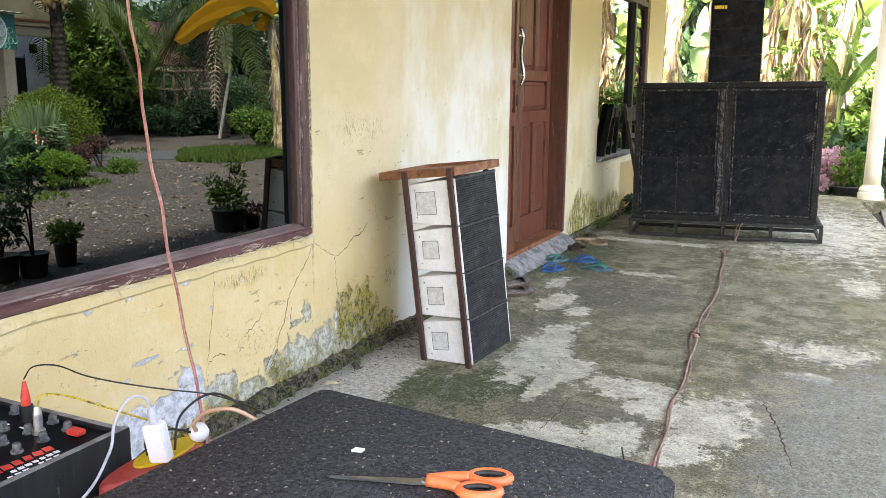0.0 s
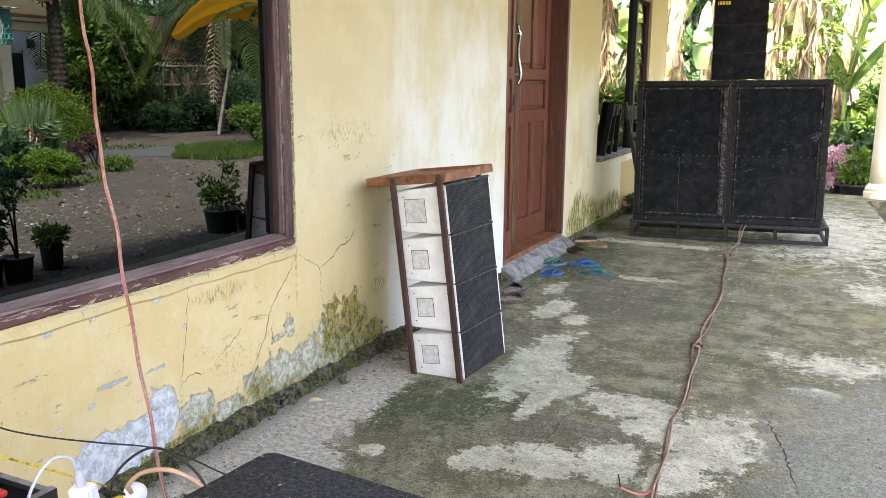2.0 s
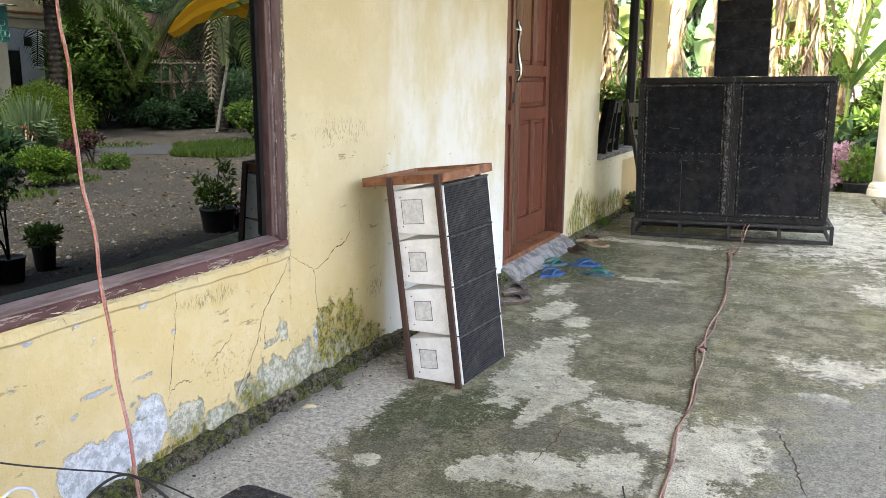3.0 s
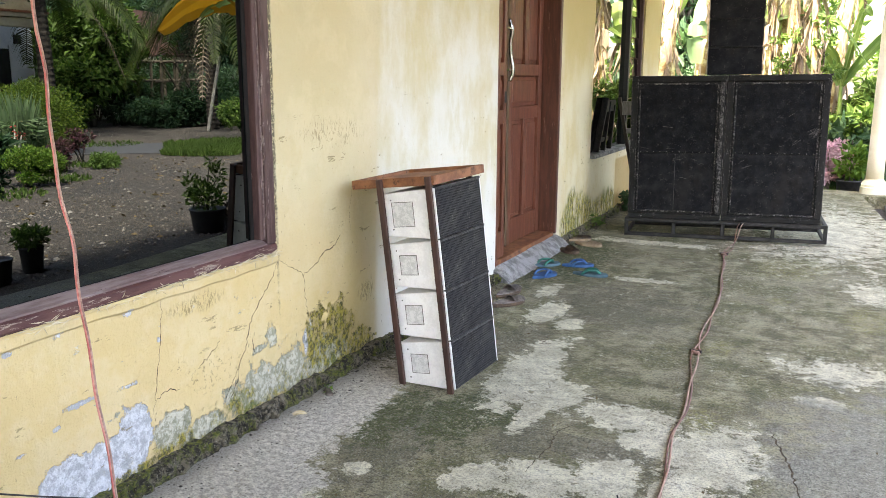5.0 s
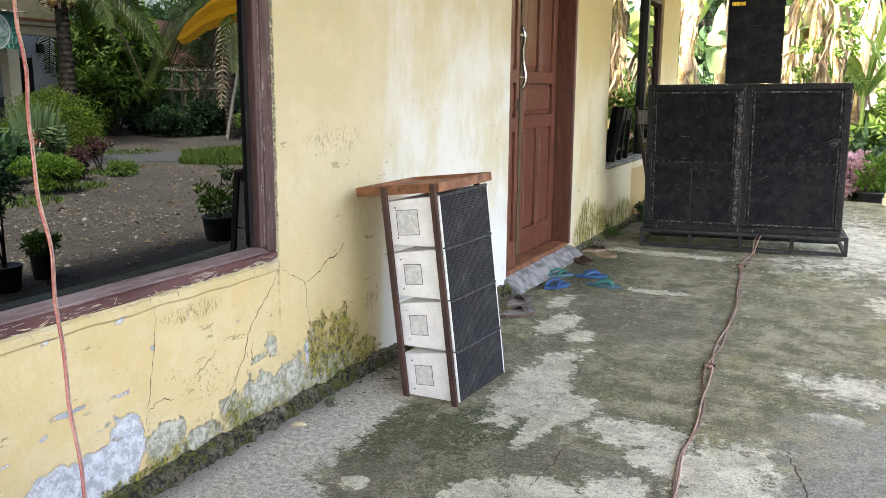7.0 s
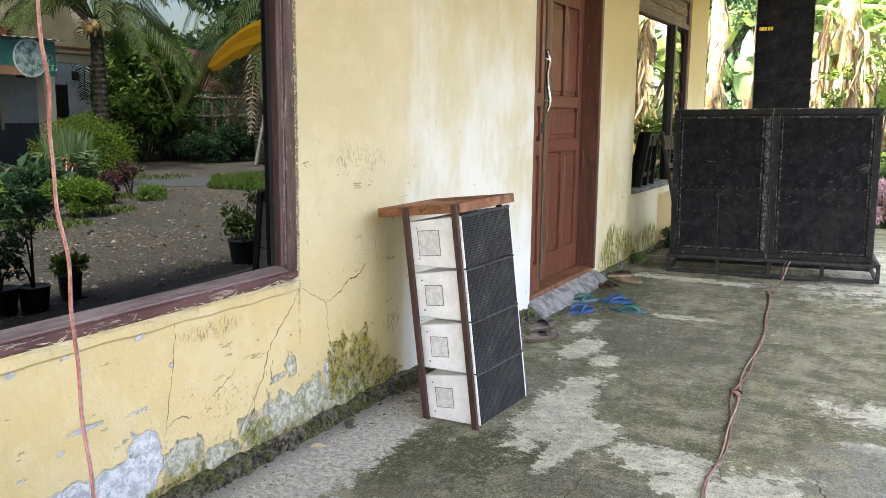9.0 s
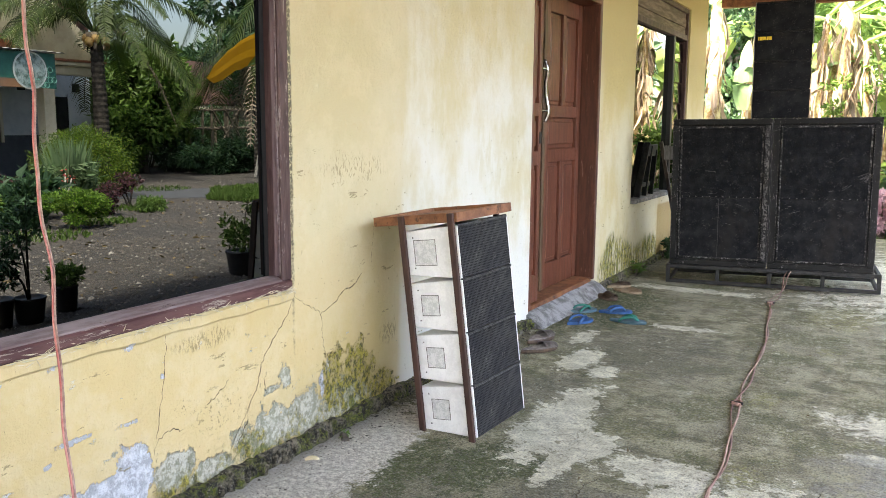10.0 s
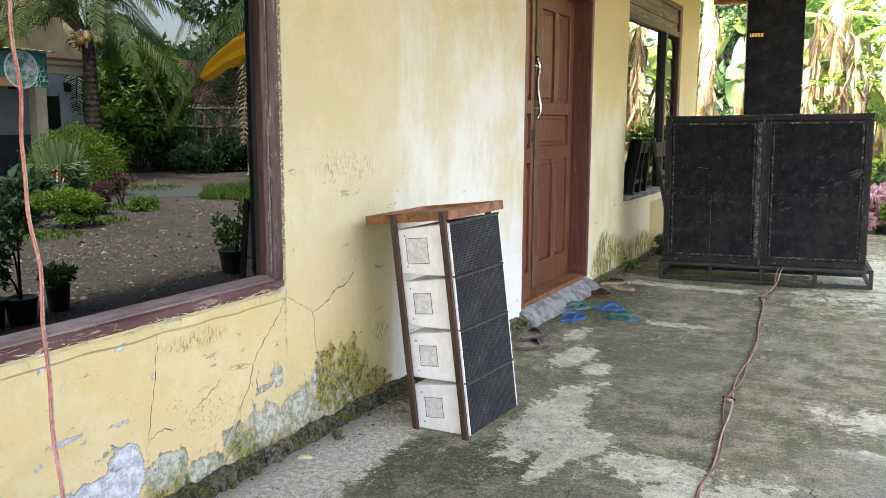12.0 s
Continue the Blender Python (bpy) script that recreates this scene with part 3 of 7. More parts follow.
# ---- big window ----
def window_one():
    y0, y1, z0, z1 = WIN1
    w = thing("window_1", "large fixed window with weathered brown wooden frame and dark reflective glass", "window", kind="structure")
    f, s = 0.058, 0.042
    part("window_sill", boxes((W - 0.10, W + 0.014, y0, y1, z0, z0 + s), bevel=0.007), M_SILLWOOD, w, "peeling red-brown sill rail")
    for nm, q in (("window_frame", (W - 0.10, W + 0.010, y1 - f, y1, z0 + s, z1)), ("window_frame", (W - 0.10, W + 0.010, y0, y0 + f, z0 + s, z1)), ("window_head", (W - 0.10, W + 0.010, y0 + f, y1 - f, z1 - f, z1))):
        part(nm, boxes(q, bevel=0.006), M_FRAMEWOOD, w)
    g = 0.024
    part("glazing_bead", prism([(W - 0.0455, z0 + s), (W + 0.004, z0 + s), (W + 0.002, z0 + s + 0.006), (W - 0.036, z0 + s + g), (W - 0.0455, z0 + s + g)], y0 + f, y1 - f, "y"), M_BEADWOOD, w, "grey weathered bead")
    part("glazing_bead", boxes((W - 0.0455, W - 0.006, y1 - f - 0.030, y1 - f - 0.006, z0 + s + g, z1 - f), bevel=0.003), M_FRAMEWOOD, w)
    part("glazing_bead", boxes((W - 0.0455, W - 0.002, y1 - f - 0.006, y1 - f, z0 + s + g, z1 - f), bevel=0.002), M_BEADWOOD, w, "pale weathered bead")
    part("gasket", boxes((W - 0.0455, W - 0.040, y1 - f - 0.05, y1 - f - 0.030, z0 + s + g, z1 - f)), M_GASKET, w, "black strip between glass and bead")
    part("pane", boxes((W - 0.052, W - 0.046, y0 + f, y1 - f, z0 + s, z1 - f)), M_GLASS, w, "dark tinted reflective glass")
    # added black sheet behind the glass, in place of the unlit room
    part("blind", boxes((W - 0.16, W - 0.15, y0, y1, z0, z1)), M_GASKET, w)
    return w


window_one()


def window_two():
    y0, y1, z0, z1 = WIN2
    w = thing("window_2", "wooden window with fixed glass, louvres and weathered boards above", "window", kind="structure")
    f, zt, ym = 0.05, 2.40, 9.825
    part("window_sill", boxes((W - 0.12, W + 0.05, y0, y1, z0, z0 + 0.035), bevel=0.006), M_CEMENT, w, "grey cement sill")
    for s in ((W - 0.11, W - 0.02, y0, y0 + f, z0 + 0.035, z1), (W - 0.11, W - 0.02, y1 - f, y1, z0 + 0.035, z1),
              (W - 0.11, W - 0.02, y0 + f, y1 - f, zt - 0.03, zt + 0.03), (W - 0.11, W - 0.02, y0 + f, y1 - f, z1 - f, z1)):
        part("window_frame", boxes(s, bevel=0.004), M_FRAMEWOOD, w)
    part("mullion", boxes((W - 0.11, W - 0.02, ym - 0.035, ym + 0.035, z0 + 0.035, zt - 0.03), bevel=0.004), M_GASKET, w, "black painted mullion")
    part("pane", boxes((W - 0.075, W - 0.069, y0 + f, ym - 0.035, z0 + 0.035, zt - 0.03)), M_GLASS2, w, "reflective window glass")
    k = 7
    for i in range(k):
        z = z0 + 0.12 + i * (zt - z0 - 0.15) / k
        m = pose(W - 0.06, (ym + y1) / 2, z + 0.08, 0, -2.5, 0)
        part("louvre", boxes((-0.003, 0.003, -(y1 - ym) / 2 + 0.04, (y1 - ym) / 2 - 0.06, -0.105, 0.105)), M_GLASS, w, m=m)
        part("louvre_clip", boxes((W - 0.09, W - 0.03, ym + 0.035, ym + 0.05, z - 0.03, z - 0.015)), M_FRAMEWOOD, w)
    for i in range(3):
        a = zt + 0.032 + i * 0.085
        part("board", boxes((W - 0.08 + 0.01 * (i % 2), W - 0.05 + 0.01 * (i % 2), y0 + f, y1 - f, a, a + 0.083), bevel=0.003), M_BOARDWOOD, w)
    # added black sheet: the room's darkness behind pane and louvres
    part("blind", boxes((W - 0.17, W - 0.16, y0, y1, z0, z1)), M_GASKET, w)
    return w


window_two()

# ---- double door ----
def door_leaf(name, parent, y0, y1, z0, z1, xf, cols, label="", st=0.09):
    """A panelled leaf: stiles and rails round sunken panels with raised mouldings."""
    t = 0.04
    leaf = part(name, boxes((xf - t, xf, y0, y0 + st, z0, z1), (xf - t, xf, y1 - st, y1, z0, z1), bevel=0.003), M_DOOR, parent, label)
    rails = [(z0, 0.34), (1.12, 1.22), (1.46, 1.55), (z1 - 0.12, z1)]
    for a, b in rails:
        part("rail", boxes((xf - t, xf - 0.001, y0 + st, y1 - st, a, b), bevel=0.003), M_DOOR, leaf)
    for (_, a), (b, _), n in zip(rails, rails[1:], (cols, 1, cols)):
        span = (y1 - y0 - 2 * st)
        wd = (span - 0.07 * (n - 1)) / n
        for i in range(n):
            p0 = y0 + st + i * (wd + 0.07)
            part("panel", boxes((xf - t + 0.003, xf - 0.026, p0, p0 + wd, a, b), (xf - t + 0.004, xf - 0.010, p0 + 0.2 * min(wd, 0.16), p0 + wd - 0.2 * min(wd, 0.16), a + 0.032, b - 0.032), bevel=0.007), M_DOOR, leaf)
            if i:
                part("muntin", boxes((xf - t, xf - 0.001, p0 - 0.07, p0, a, b), bevel=0.003), M_DOOR, leaf)
    return leaf


def double_door():
    y0, y1, z0, z1 = DOOR
    xf = W - 0.145
    d = thing("door_1", "red-brown panelled double door with chrome pull handle, slightly ajar", "door", kind="structure")
    part("jamb", boxes((W - 0.18, W + 0.006, y1 - 0.05, y1, 0.12, z1), bevel=0.004), M_JAMB_SHADE, d)
    part("jamb", boxes((W - 0.18, W + 0.006, y0, y0 + 0.035, 0.12, z1), bevel=0.004), M_DOOR, d)
    part("head", boxes((W - 0.18, W + 0.006, y0 + 0.035, y1 - 0.035, z1 - 0.06, z1), bevel=0.004), M_DOOR, d)
    part("threshold", boxes((W - 0.178, W - 0.012, y0 + 0.035, y1 - 0.035, 0.095, 0.135), bevel=0.004), M_RAWWOOD, d, "bare wooden threshold")
    l = door_leaf("door_leaf", d, y0 + 0.036, 6.025, 0.145, z1 - 0.065, W - 0.022, 1, st=0.05)
    r = door_leaf("door_leaf", d, 6.385, y1 - 0.055, 0.145, z1 - 0.065, xf, 2)
    part("astragal", boxes((xf - 0.03, xf + 0.012, 6.335, 6.383, 0.15, z1 - 0.07), bevel=0.003), M_STRIPWOOD, r, "worn wooden meeting strip")
    hx, hy = W - 0.095, 6.165
    pts = spline([(hx + 0.04, hy, 1.42), (hx + 0.062, hy + 0.01, 1.49), (hx + 0.045, hy + 0.005, 1.60), (hx + 0.042, hy, 1.70), (hx + 0.055, hy - 0.005, 1.78), (hx + 0.035, hy - 0.01, 1.86)], 6)
    h = part("door_handle", tube(pts, 0.013, 10), M_CHROME, l, "wavy chrome pull handle", smooth=True)
    for z in (1.50, 1.79):
        part("bracket", tube([(W - 0.030, 6.020, z), (W - 0.035, 6.10, z), (hx + 0.05, hy, z)], 0.008, 8), M_CHROME, h)
    part("lock", boxes((W - 0.0225, W - 0.016, 5.985, 6.018, 1.27, 1.35), bevel=0.002), M_STEEL, l)
    return d


double_door()
# cement ramp in front of the threshold
ramp = prism([(W - 0.18, 0.0), (W + 0.13, 0.004), (W + 0.04, 0.075), (W - 0.01, 0.10), (W - 0.18, 0.10)], DOOR[0] - 0.03, DOOR[1] + 0.02, "y")
bmesh.ops.subdivide_edges(ramp, edges=[e for e in ramp.edges if abs(e.verts[0].co.y - e.verts[1].co.y) > 0.5], cuts=14)
for v in ramp.verts:
    if v.co.x > W - 0.05:
        k = noise.noise(v.co * 5)
        v.co.x += 0.03 * k
        v.co.z += 0.008 * k if v.co.z > 0.02 else 0
solo("step", ramp, M_CEMENT, "rough grey cement ramp below the door threshold", "step", "structure")

# ---- speaker stack that leans on the wall ----
def array_box(parent, m, wide=0.46, front=0.25, back=0.205, deep=0.275, white=True, grille=M_GRILLE, plate=0.046):
    """A wedge-shaped cabinet: the grille faces +x, the ends face -y and +y, origin at the foot of the grille edge."""
    body = part("cabinet", prism([(0, 0), (0, front - 0.004), (-deep, (front + back) / 2), (-deep, (front - back) / 2)], 0, wide, "y", bevel=0.003),
                M_WHITEBOX if white else M_BLACKBOX, parent, "white painted wedge-shaped cabinet" if white else "black wedge-shaped cabinet", m=m)
    i = 0.0065 if white else 0.006
    if white:
        for a in (0.0005, wide - 0.0055):
            part("front_edge", boxes((-0.001, 0.015, a, a + 0.005, 0.002, front - 0.004), bevel=0.001), M_WHITEBOX, body)
    part("grille", boxes((0.001, 0.014, i, wide - i, 0.001, front - 0.013), bevel=0.002), grille, body, "black perforated metal grille")
    part("grille_edge", boxes((0.0, 0.019, i, wide - i, front - 0.0125, front + 0.0005), bevel=0.003), M_EDGE if white else M_BLACKBOX, body, "folded grille lip")
    part("back_panel", boxes((-deep - 0.006, -deep - 0.0005, 0.004, wide - 0.004, (front - back) / 2 + 0.004, (front + back) / 2 - 0.004)), M_BLACKBOX, body, "black back panel")
    if white:
        cx, cz, a = -deep * 0.60, front * 0.5, plate
        part("side_plate", boxes((cx - a, cx + a, -0.002, 0.004, cz - a, cz + a), bevel=0.0015), M_PLATE, body, "scuffed square handle cover")
        for s in ((cx - a - 0.0028, cx + a + 0.0028, -0.0015, 0.002, cz + a, cz + a + 0.0028), (cx - a - 0.0028, cx + a + 0.0028, -0.0015, 0.002, cz - a - 0.0028, cz - a),
                  (cx - a - 0.0028, cx - a, -0.0015, 0.002, cz - a, cz + a), (cx + a, cx + a + 0.0028, -0.0015, 0.002, cz - a, cz + a)):
            part("joint", boxes(s), M_JOINT, body)
        for sx in (-0.03, -deep + 0.05):
            for sz in (0.05, front - 0.05):
                part("screw", boxes((sx - 0.003, sx + 0.003, -0.002, 0.002, sz - 0.003, sz + 0.003)), M_STEEL, body)
    return body


M_EDGE = plain("dusty_black_lip", (0.012, 0.012, 0.013), (0.055, 0.054, 0.052), 22, 0.55, 0.3, spec=0.25)
M_JOINT = plain("grey_joint", (0.10, 0.095, 0.085), (0.22, 0.21, 0.19), 40, 0.8)
M_PLATE = plain("scuffed_plate", (0.52, 0.52, 0.49), (0.70, 0.69, 0.66), 40, 0.6, 0.4, fine=160)


def leaning_stack():
    st = thing("speaker_stack", "white wedge speakers with black grilles in a leaning wooden frame", "speaker",
               pose(-1.597, 3.705, 0.0, 0, 0, 0) @ pose(0, 0, 0, 0, 0, -4.0) @ pose(0, 0, 0, 0, -6.7, 0) @ pose(0, 0, 0, 0.8, 0, 0))
    for i in range(4):
        array_box(st, pose(-0.018, 0.018, 0.010 + i * 0.2405), front=0.239, back=0.198, plate=0.056 if i == 3 else 0.045)
    for x, y in ((-0.030, -0.018), (-0.292, -0.018), (-0.085, 0.484), (-0.292, 0.484)):
        part("post", boxes((x, x + 0.03, y, y + 0.0165, 0.0, 1.022), bevel=0.002), M_POST, st)
    zt = 0.982
    for s in ((-0.44, 0.012, -0.001, 0.018, zt, zt + 0.042), (-0.44, 0.012, 0.482, 0.504, zt, zt + 0.042), (-0.012, 0.012, 0.0185, 0.4815, zt, zt + 0.042), (-0.44, -0.416, 0.0185, 0.4815, zt, zt + 0.042)):
        part("top_rail", boxes(s, bevel=0.002), M_RAWWOOD, st, "raw red-brown wooden batten")
    part("top_board", boxes((-0.4155, -0.0125, 0.0185, 0.4815, zt + 0.018, zt + 0.026)), M_RAWWOOD, st)
    return st


leaning_stack()

# ---- subwoofers on their pipe frame ----
SUB = pose(-1.815, 8.045, 0.0, 0, 0, 5.8) @ pose(0, 0, 0, 0, -0.9, 0)


def pipe_frame():
    f = thing("steel_frame", "black steel pipe base frame under the subwoofers", "stand", SUB)
    L, D, r = 1.74, 0.62, 0.016
    for y in (0.0, D):
        for z in (0.016, 0.150):
            part("rail", boxes((0, L, y - r, y + r, z - r, z + r), bevel=0.003), M_STEEL, f)
        for i in range(5):
            x = r + i * (L - 2 * r) / 4
            part("upright", boxes((x - r, x + r, y - r + 0.001, y + r - 0.001, 0.030, 0.136), bevel=0.003), M_STEEL, f)
    for x in (r, L / 2, L - r):
        for z in (0.016, 0.150):
            part("crossbar", boxes((x - r + 0.001, x + r - 0.001, r, D - r, z - r + 0.001, z + r - 0.001), bevel=0.003), M_STEEL, f)
    return f


pipe_frame()


def subwoofer(m, wide, label):
    s = thing("subwoofer", label, "speaker", m, group="subwoofer pair")
    H, D, e = 1.29, 0.62, 0.052
    part("cabinet", boxes((0, wide, 0.03, D, 0, H), bevel=0.006), M_BLACKBOX, s)
    for q in ((0, wide, 0, 0.03, 0, e), (0, wide, 0, 0.03, H - e, H), (0, e, 0, 0.03, e, H - e), (wide - e, wide, 0, 0.03, e, H - e)):
        part("rim", boxes(q, bevel=0.006), M_WORN, s, "chipped black rim")
    for q in ((0.001, wide - 0.001, -0.0012, 0.004, H - 0.005, H + 0.0012), (wide - 0.005, wide + 0.0012, -0.0012, 0.004, 0.0, H), (-0.0012, 0.005, -0.0012, 0.004, 0.0, H), (e - 0.004, e + 0.002, -0.0012, 0.003, e, H - e), (wide - e - 0.002, wide - e + 0.004, -0.0012, 0.003, e, H - e)):
        part("bare_edge", boxes(q), M_SCRAPED, s, "scraped pale edge")
    b = 0.014
    i0, i1, j0, j1 = e + 0.012, wide - e - 0.012, e + 0.012, H - e - 0.012
    for q in ((i0, i1, 0.008, 0.028, j0, j0 + b), (i0, i1, 0.008, 0.028, j1 - b, j1), (i0, i0 + b, 0.008, 0.028, j0 + b, j1 - b), (i1 - b, i1, 0.008, 0.028, j0 + b, j1 - b)):
        part("bead", boxes(q, bevel=0.003), M_SCRAPED, s)
    mid = H * 0.47
    part("grille", boxes((i0 + b, i1 - b, 0.014, 0.03, j0 + b, mid - 0.002), bevel=0.002), M_GRILLE_FAR, s, "lower black mesh grille")
    part("grille", boxes((i0 + b, i1 - b, 0.012, 0.03, mid + 0.002, j1 - b), bevel=0.002), M_GRILLE_FAR, s, "upper black mesh grille")
    for i in range(12):
        x = i0 + 0.03 + i * (i1 - i0 - 0.06) / 11
        part("rivet", boxes((x - 0.003, x + 0.003, 0.009, 0.013, mid + 0.006, mid + 0.012)), M_CEMENT, s)
    return s


first = subwoofer(SUB @ pose(0.03, -0.012, 0.168), 0.815, "tall black subwoofer with mesh grille and chipped rim, on steel frame")
part("worn_band", boxes((0.770, 0.800, -0.0025, -0.0005, 0.06, 1.23)), M_BAND, first, "scraped grey band along the rim")
part("grille_seam", boxes((0.400, 0.404, 0.0115, 0.0135, 0.085, 0.600)), M_EDGE, first, "pale vertical seam")
subwoofer(SUB @ pose(0.853, -0.012, 0.168), 0.825, "tall black subwoofer with dusty grille and scratched corner, on steel frame")


def tower():
    t = thing("speaker_tower", "black stack of four wedge speakers standing on the subwoofers", "speaker", SUB @ pose(0.665, 0.215, 1.460))
    for i in range(4):
        array_box(t, pose(0, 0, 0.002 + i * 0.247, 0, 0, -90), front=0.246, back=0.2, white=False, grille=M_GRILLE_FAR)
    for x in (-0.006, 0.462):
        part("side_bar", boxes((x, x + 0.006, -0.012, 0.008, 0.0, 0.99), bevel=0.001), M_CEMENT, t, "bare metal rigging edge")
    for k, (a, b) in enumerate(((0.016, 0.026), (0.030, 0.052), (0.055, 0.078), (0.083, 0.100), (0.104, 0.126))):
        part("letter_bar", boxes((a + 0.01, b + 0.01, -0.0165, -0.0145, 0.002 + 0.247 * 3 - 0.075, 0.002 + 0.247 * 3 - 0.045)), M_YELLOWPAINT, t, "yellow mark")
    return t


M_YELLOWPAINT = plain("yellow_paint", (0.75, 0.50, 0.03), (0.85, 0.60, 0.06), 30, 0.5)
tower()


def scratches(parent_m, x, z, n, spread, turn, seed):
    g = random.Random(seed)
    s = thing("scuff_marks", "pale scuff marks on the subwoofer grille", "scuff", parent_m, kind="stuff")
    for i in range(n):
        L, w = g.uniform(0.02, 0.09), g.uniform(0.0012, 0.0035)
        part("scuff", boxes((-L / 2, L / 2, 0.0, 0.0008, -w / 2, w / 2)), M_SCUFF, s, m=pose(x + g.gauss(0, spread), -0.0012, z + g.gauss(0, spread * 0.8), 0, turn + g.uniform(-18, 18), 0))


M_SCUFF = plain("pale_scuff", (0.03, 0.029, 0.028), (0.12, 0.115, 0.11), 40, 0.8)
scratches(SUB @ pose(0.853, -0.0005, 0.168), 0.735, 0.80, 22, 0.025, -32, 1)
scratches(SUB @ pose(0.853, -0.0005, 0.168), 0.18, 0.52, 6, 0.03, -20, 3)
scratches(SUB @ pose(0.853, -0.0005, 0.168), 0.5, 0.9, 5, 0.14, -25, 4)
scratches(SUB @ pose(0.03, -0.0005, 0.168), 0.4, 0.60, 10, 0.12, 5, 5)

# ---- carpeted speaker box in front ----
def carpet_material():
    n = Net("black_felt_carpet")
    f = n.noise(140, 3, 0.8)
    s = n.step(n.noise(110, 3, 0.75), 0.62, 0.67)
    c = n.mix(n.step(f, 0.40, 0.60), (0.004, 0.004, 0.005), (0.045, 0.044, 0.048))
    c = n.mix(n.math("MULTIPLY", s, 0.6), c, (0.20, 0.165, 0.12))
    c = n.mix(n.math("MULTIPLY", n.step(n.noise(8, 4), 0.55, 0.75), 0.35), c, (0.10, 0.09, 0.075))
    return n.done(c, 0.95, f, 0.8, 0.008)


M_CARPET = carpet_material()


def carpet_slab(d, lo, hi, soft):
    """The carpeted top, with rounded corners and a soft, slightly uneven edge."""
    r, pts = 0.035, []
    for cx, cy, a0 in ((0.64 - r - d, -r - d, 0), (r + d, -r - d, 90), (r + d, -0.60 + r + d, 180), (0.64 - r - d, -0.60 + r + d, 270)):
        pts += [(cx + r * math.cos(radians(a0 + 18 * k)), cy + r * math.sin(radians(a0 + 18 * k))) for k in range(6)]
    bm = prism(pts, lo, hi, "z")
    bmesh.ops.bevel(bm, geom=[e for e in bm.edges if abs(e.verts[0].co.z - e.verts[1].co.z) < 1e-5], offset=soft, segments=3, affect="EDGES")
    return bm


cb = thing("carpeted_speaker", "black carpet-covered speaker box with debris on top", "speaker", pose(-0.80, 1.178, 0.0, 0, 0, -5.0))
part("carpet_top", carpet_slab(0.0, 0.80, 0.88, 0.016), M_CARPET, cb, smooth=True)
part("cabinet", carpet_slab(0.004, 0.0, 0.7995, 0.006), M_CARPET, cb)

# ---- foliage helpers ----
M_LEAF = leaf_mat("green_leaves", (0.030, 0.085, 0.020), (0.14, 0.23, 0.055))
M_LEAF_DARK = leaf_mat("dark_leaves", (0.0208, 0.0546, 0.0312), (0.0585, 0.1235, 0.0624))
M_LEAF_BRIGHT = leaf_mat("bright_leaves", (0.055, 0.155, 0.024), (0.17, 0.28, 0.050))
M_LEAF_BUSH = leaf_mat("hedge_leaves", (0.028, 0.085, 0.014), (0.15, 0.215, 0.030))
M_LEAF_RED = leaf_mat("purple_leaves", (0.035, 0.014, 0.020), (0.10, 0.038, 0.050))
M_LEAF_PINK = leaf_mat("pink_flowers", (0.55, 0.24, 0.36), (0.85, 0.64, 0.70))
M_PALM = leaf_mat("palm_leaflets", (0.010, 0.026, 0.006), (0.060, 0.088, 0.020), 0.5, 0.2)
M_DRY = leaf_mat("dry_leaves", (0.19, 0.14, 0.10), (0.40, 0.33, 0.265), 0.8, 0.15)
M_BANANA = leaf_mat("banana_blade", (0.07, 0.15, 0.045), (0.20, 0.29, 0.085), 0.4, 0.3)
M_BANANA_PALE = leaf_mat("pale_banana_blade", (0.17, 0.30, 0.15), (0.24, 0.38, 0.20), 0.4, 0.3)
M_BANANA_YELLOW = leaf_mat("yellow_banana_blade", (0.52, 0.20, 0.010), (0.66, 0.29, 0.02), 0.5, 0.3)
M_GRASS = leaf_mat("grass_blades", (0.035, 0.085, 0.018), (0.10, 0.16, 0.040))
M_BARK = plain("grey_brown_bark", (0.055, 0.045, 0.035), (0.15, 0.125, 0.10), 9, 0.9, 0.7, 0.02)
M_BANANA_TRUNK = plain("banana_stem", (0.24, 0.15, 0.055), (0.60, 0.54, 0.30), 5, 0.7, 0.5, 0.01, fine=25)
M_PALMBARK = plain("dark_palm_bark", (0.015, 0.012, 0.010), (0.065, 0.055, 0.045), 9, 0.9, 0.7, 0.02)
M_COCONUT = plain("coconut_husk", (0.35, 0.20, 0.07), (0.50, 0.32, 0.12), 8, 0.6)
M_POT = plain("black_plastic_pot", (0.012, 0.012, 0.013), (0.03, 0.03, 0.03), 15, 0.5)
RNG = np.random.default_rng(7)


def leaf_mesh(name, base, way, length, width, fold=0.25):
    """One mesh of many pointed leaves, each two triangles folded on the midrib."""
    n = len(base)
    way = way / np.maximum(np.linalg.norm(way, axis=1, keepdims=True), 1e-6)
    side = np.cross(way, RNG.normal(size=(n, 3)))
    side /= np.maximum(np.linalg.norm(side, axis=1, keepdims=True), 1e-6)
    nor = np.cross(side, way)
    L, wd = np.reshape(length, (-1, 1)), np.reshape(width, (-1, 1))
    mid = base + way * L * 0.45
    v = np.stack([base, mid + side * wd / 2 + nor * wd * fold, base + way * L - nor * L * 0.12, mid - side * wd / 2 + nor * wd * fold], 1).reshape(-1, 3)
    i = np.arange(n) * 4
    f = np.concatenate([np.stack([i, i + 1, i + 2], 1), np.stack([i, i + 2, i + 3], 1)])
    me = bpy.data.meshes.new(name)
    me.from_pydata(v.tolist(), [], f.tolist())
    me.update()
    return me


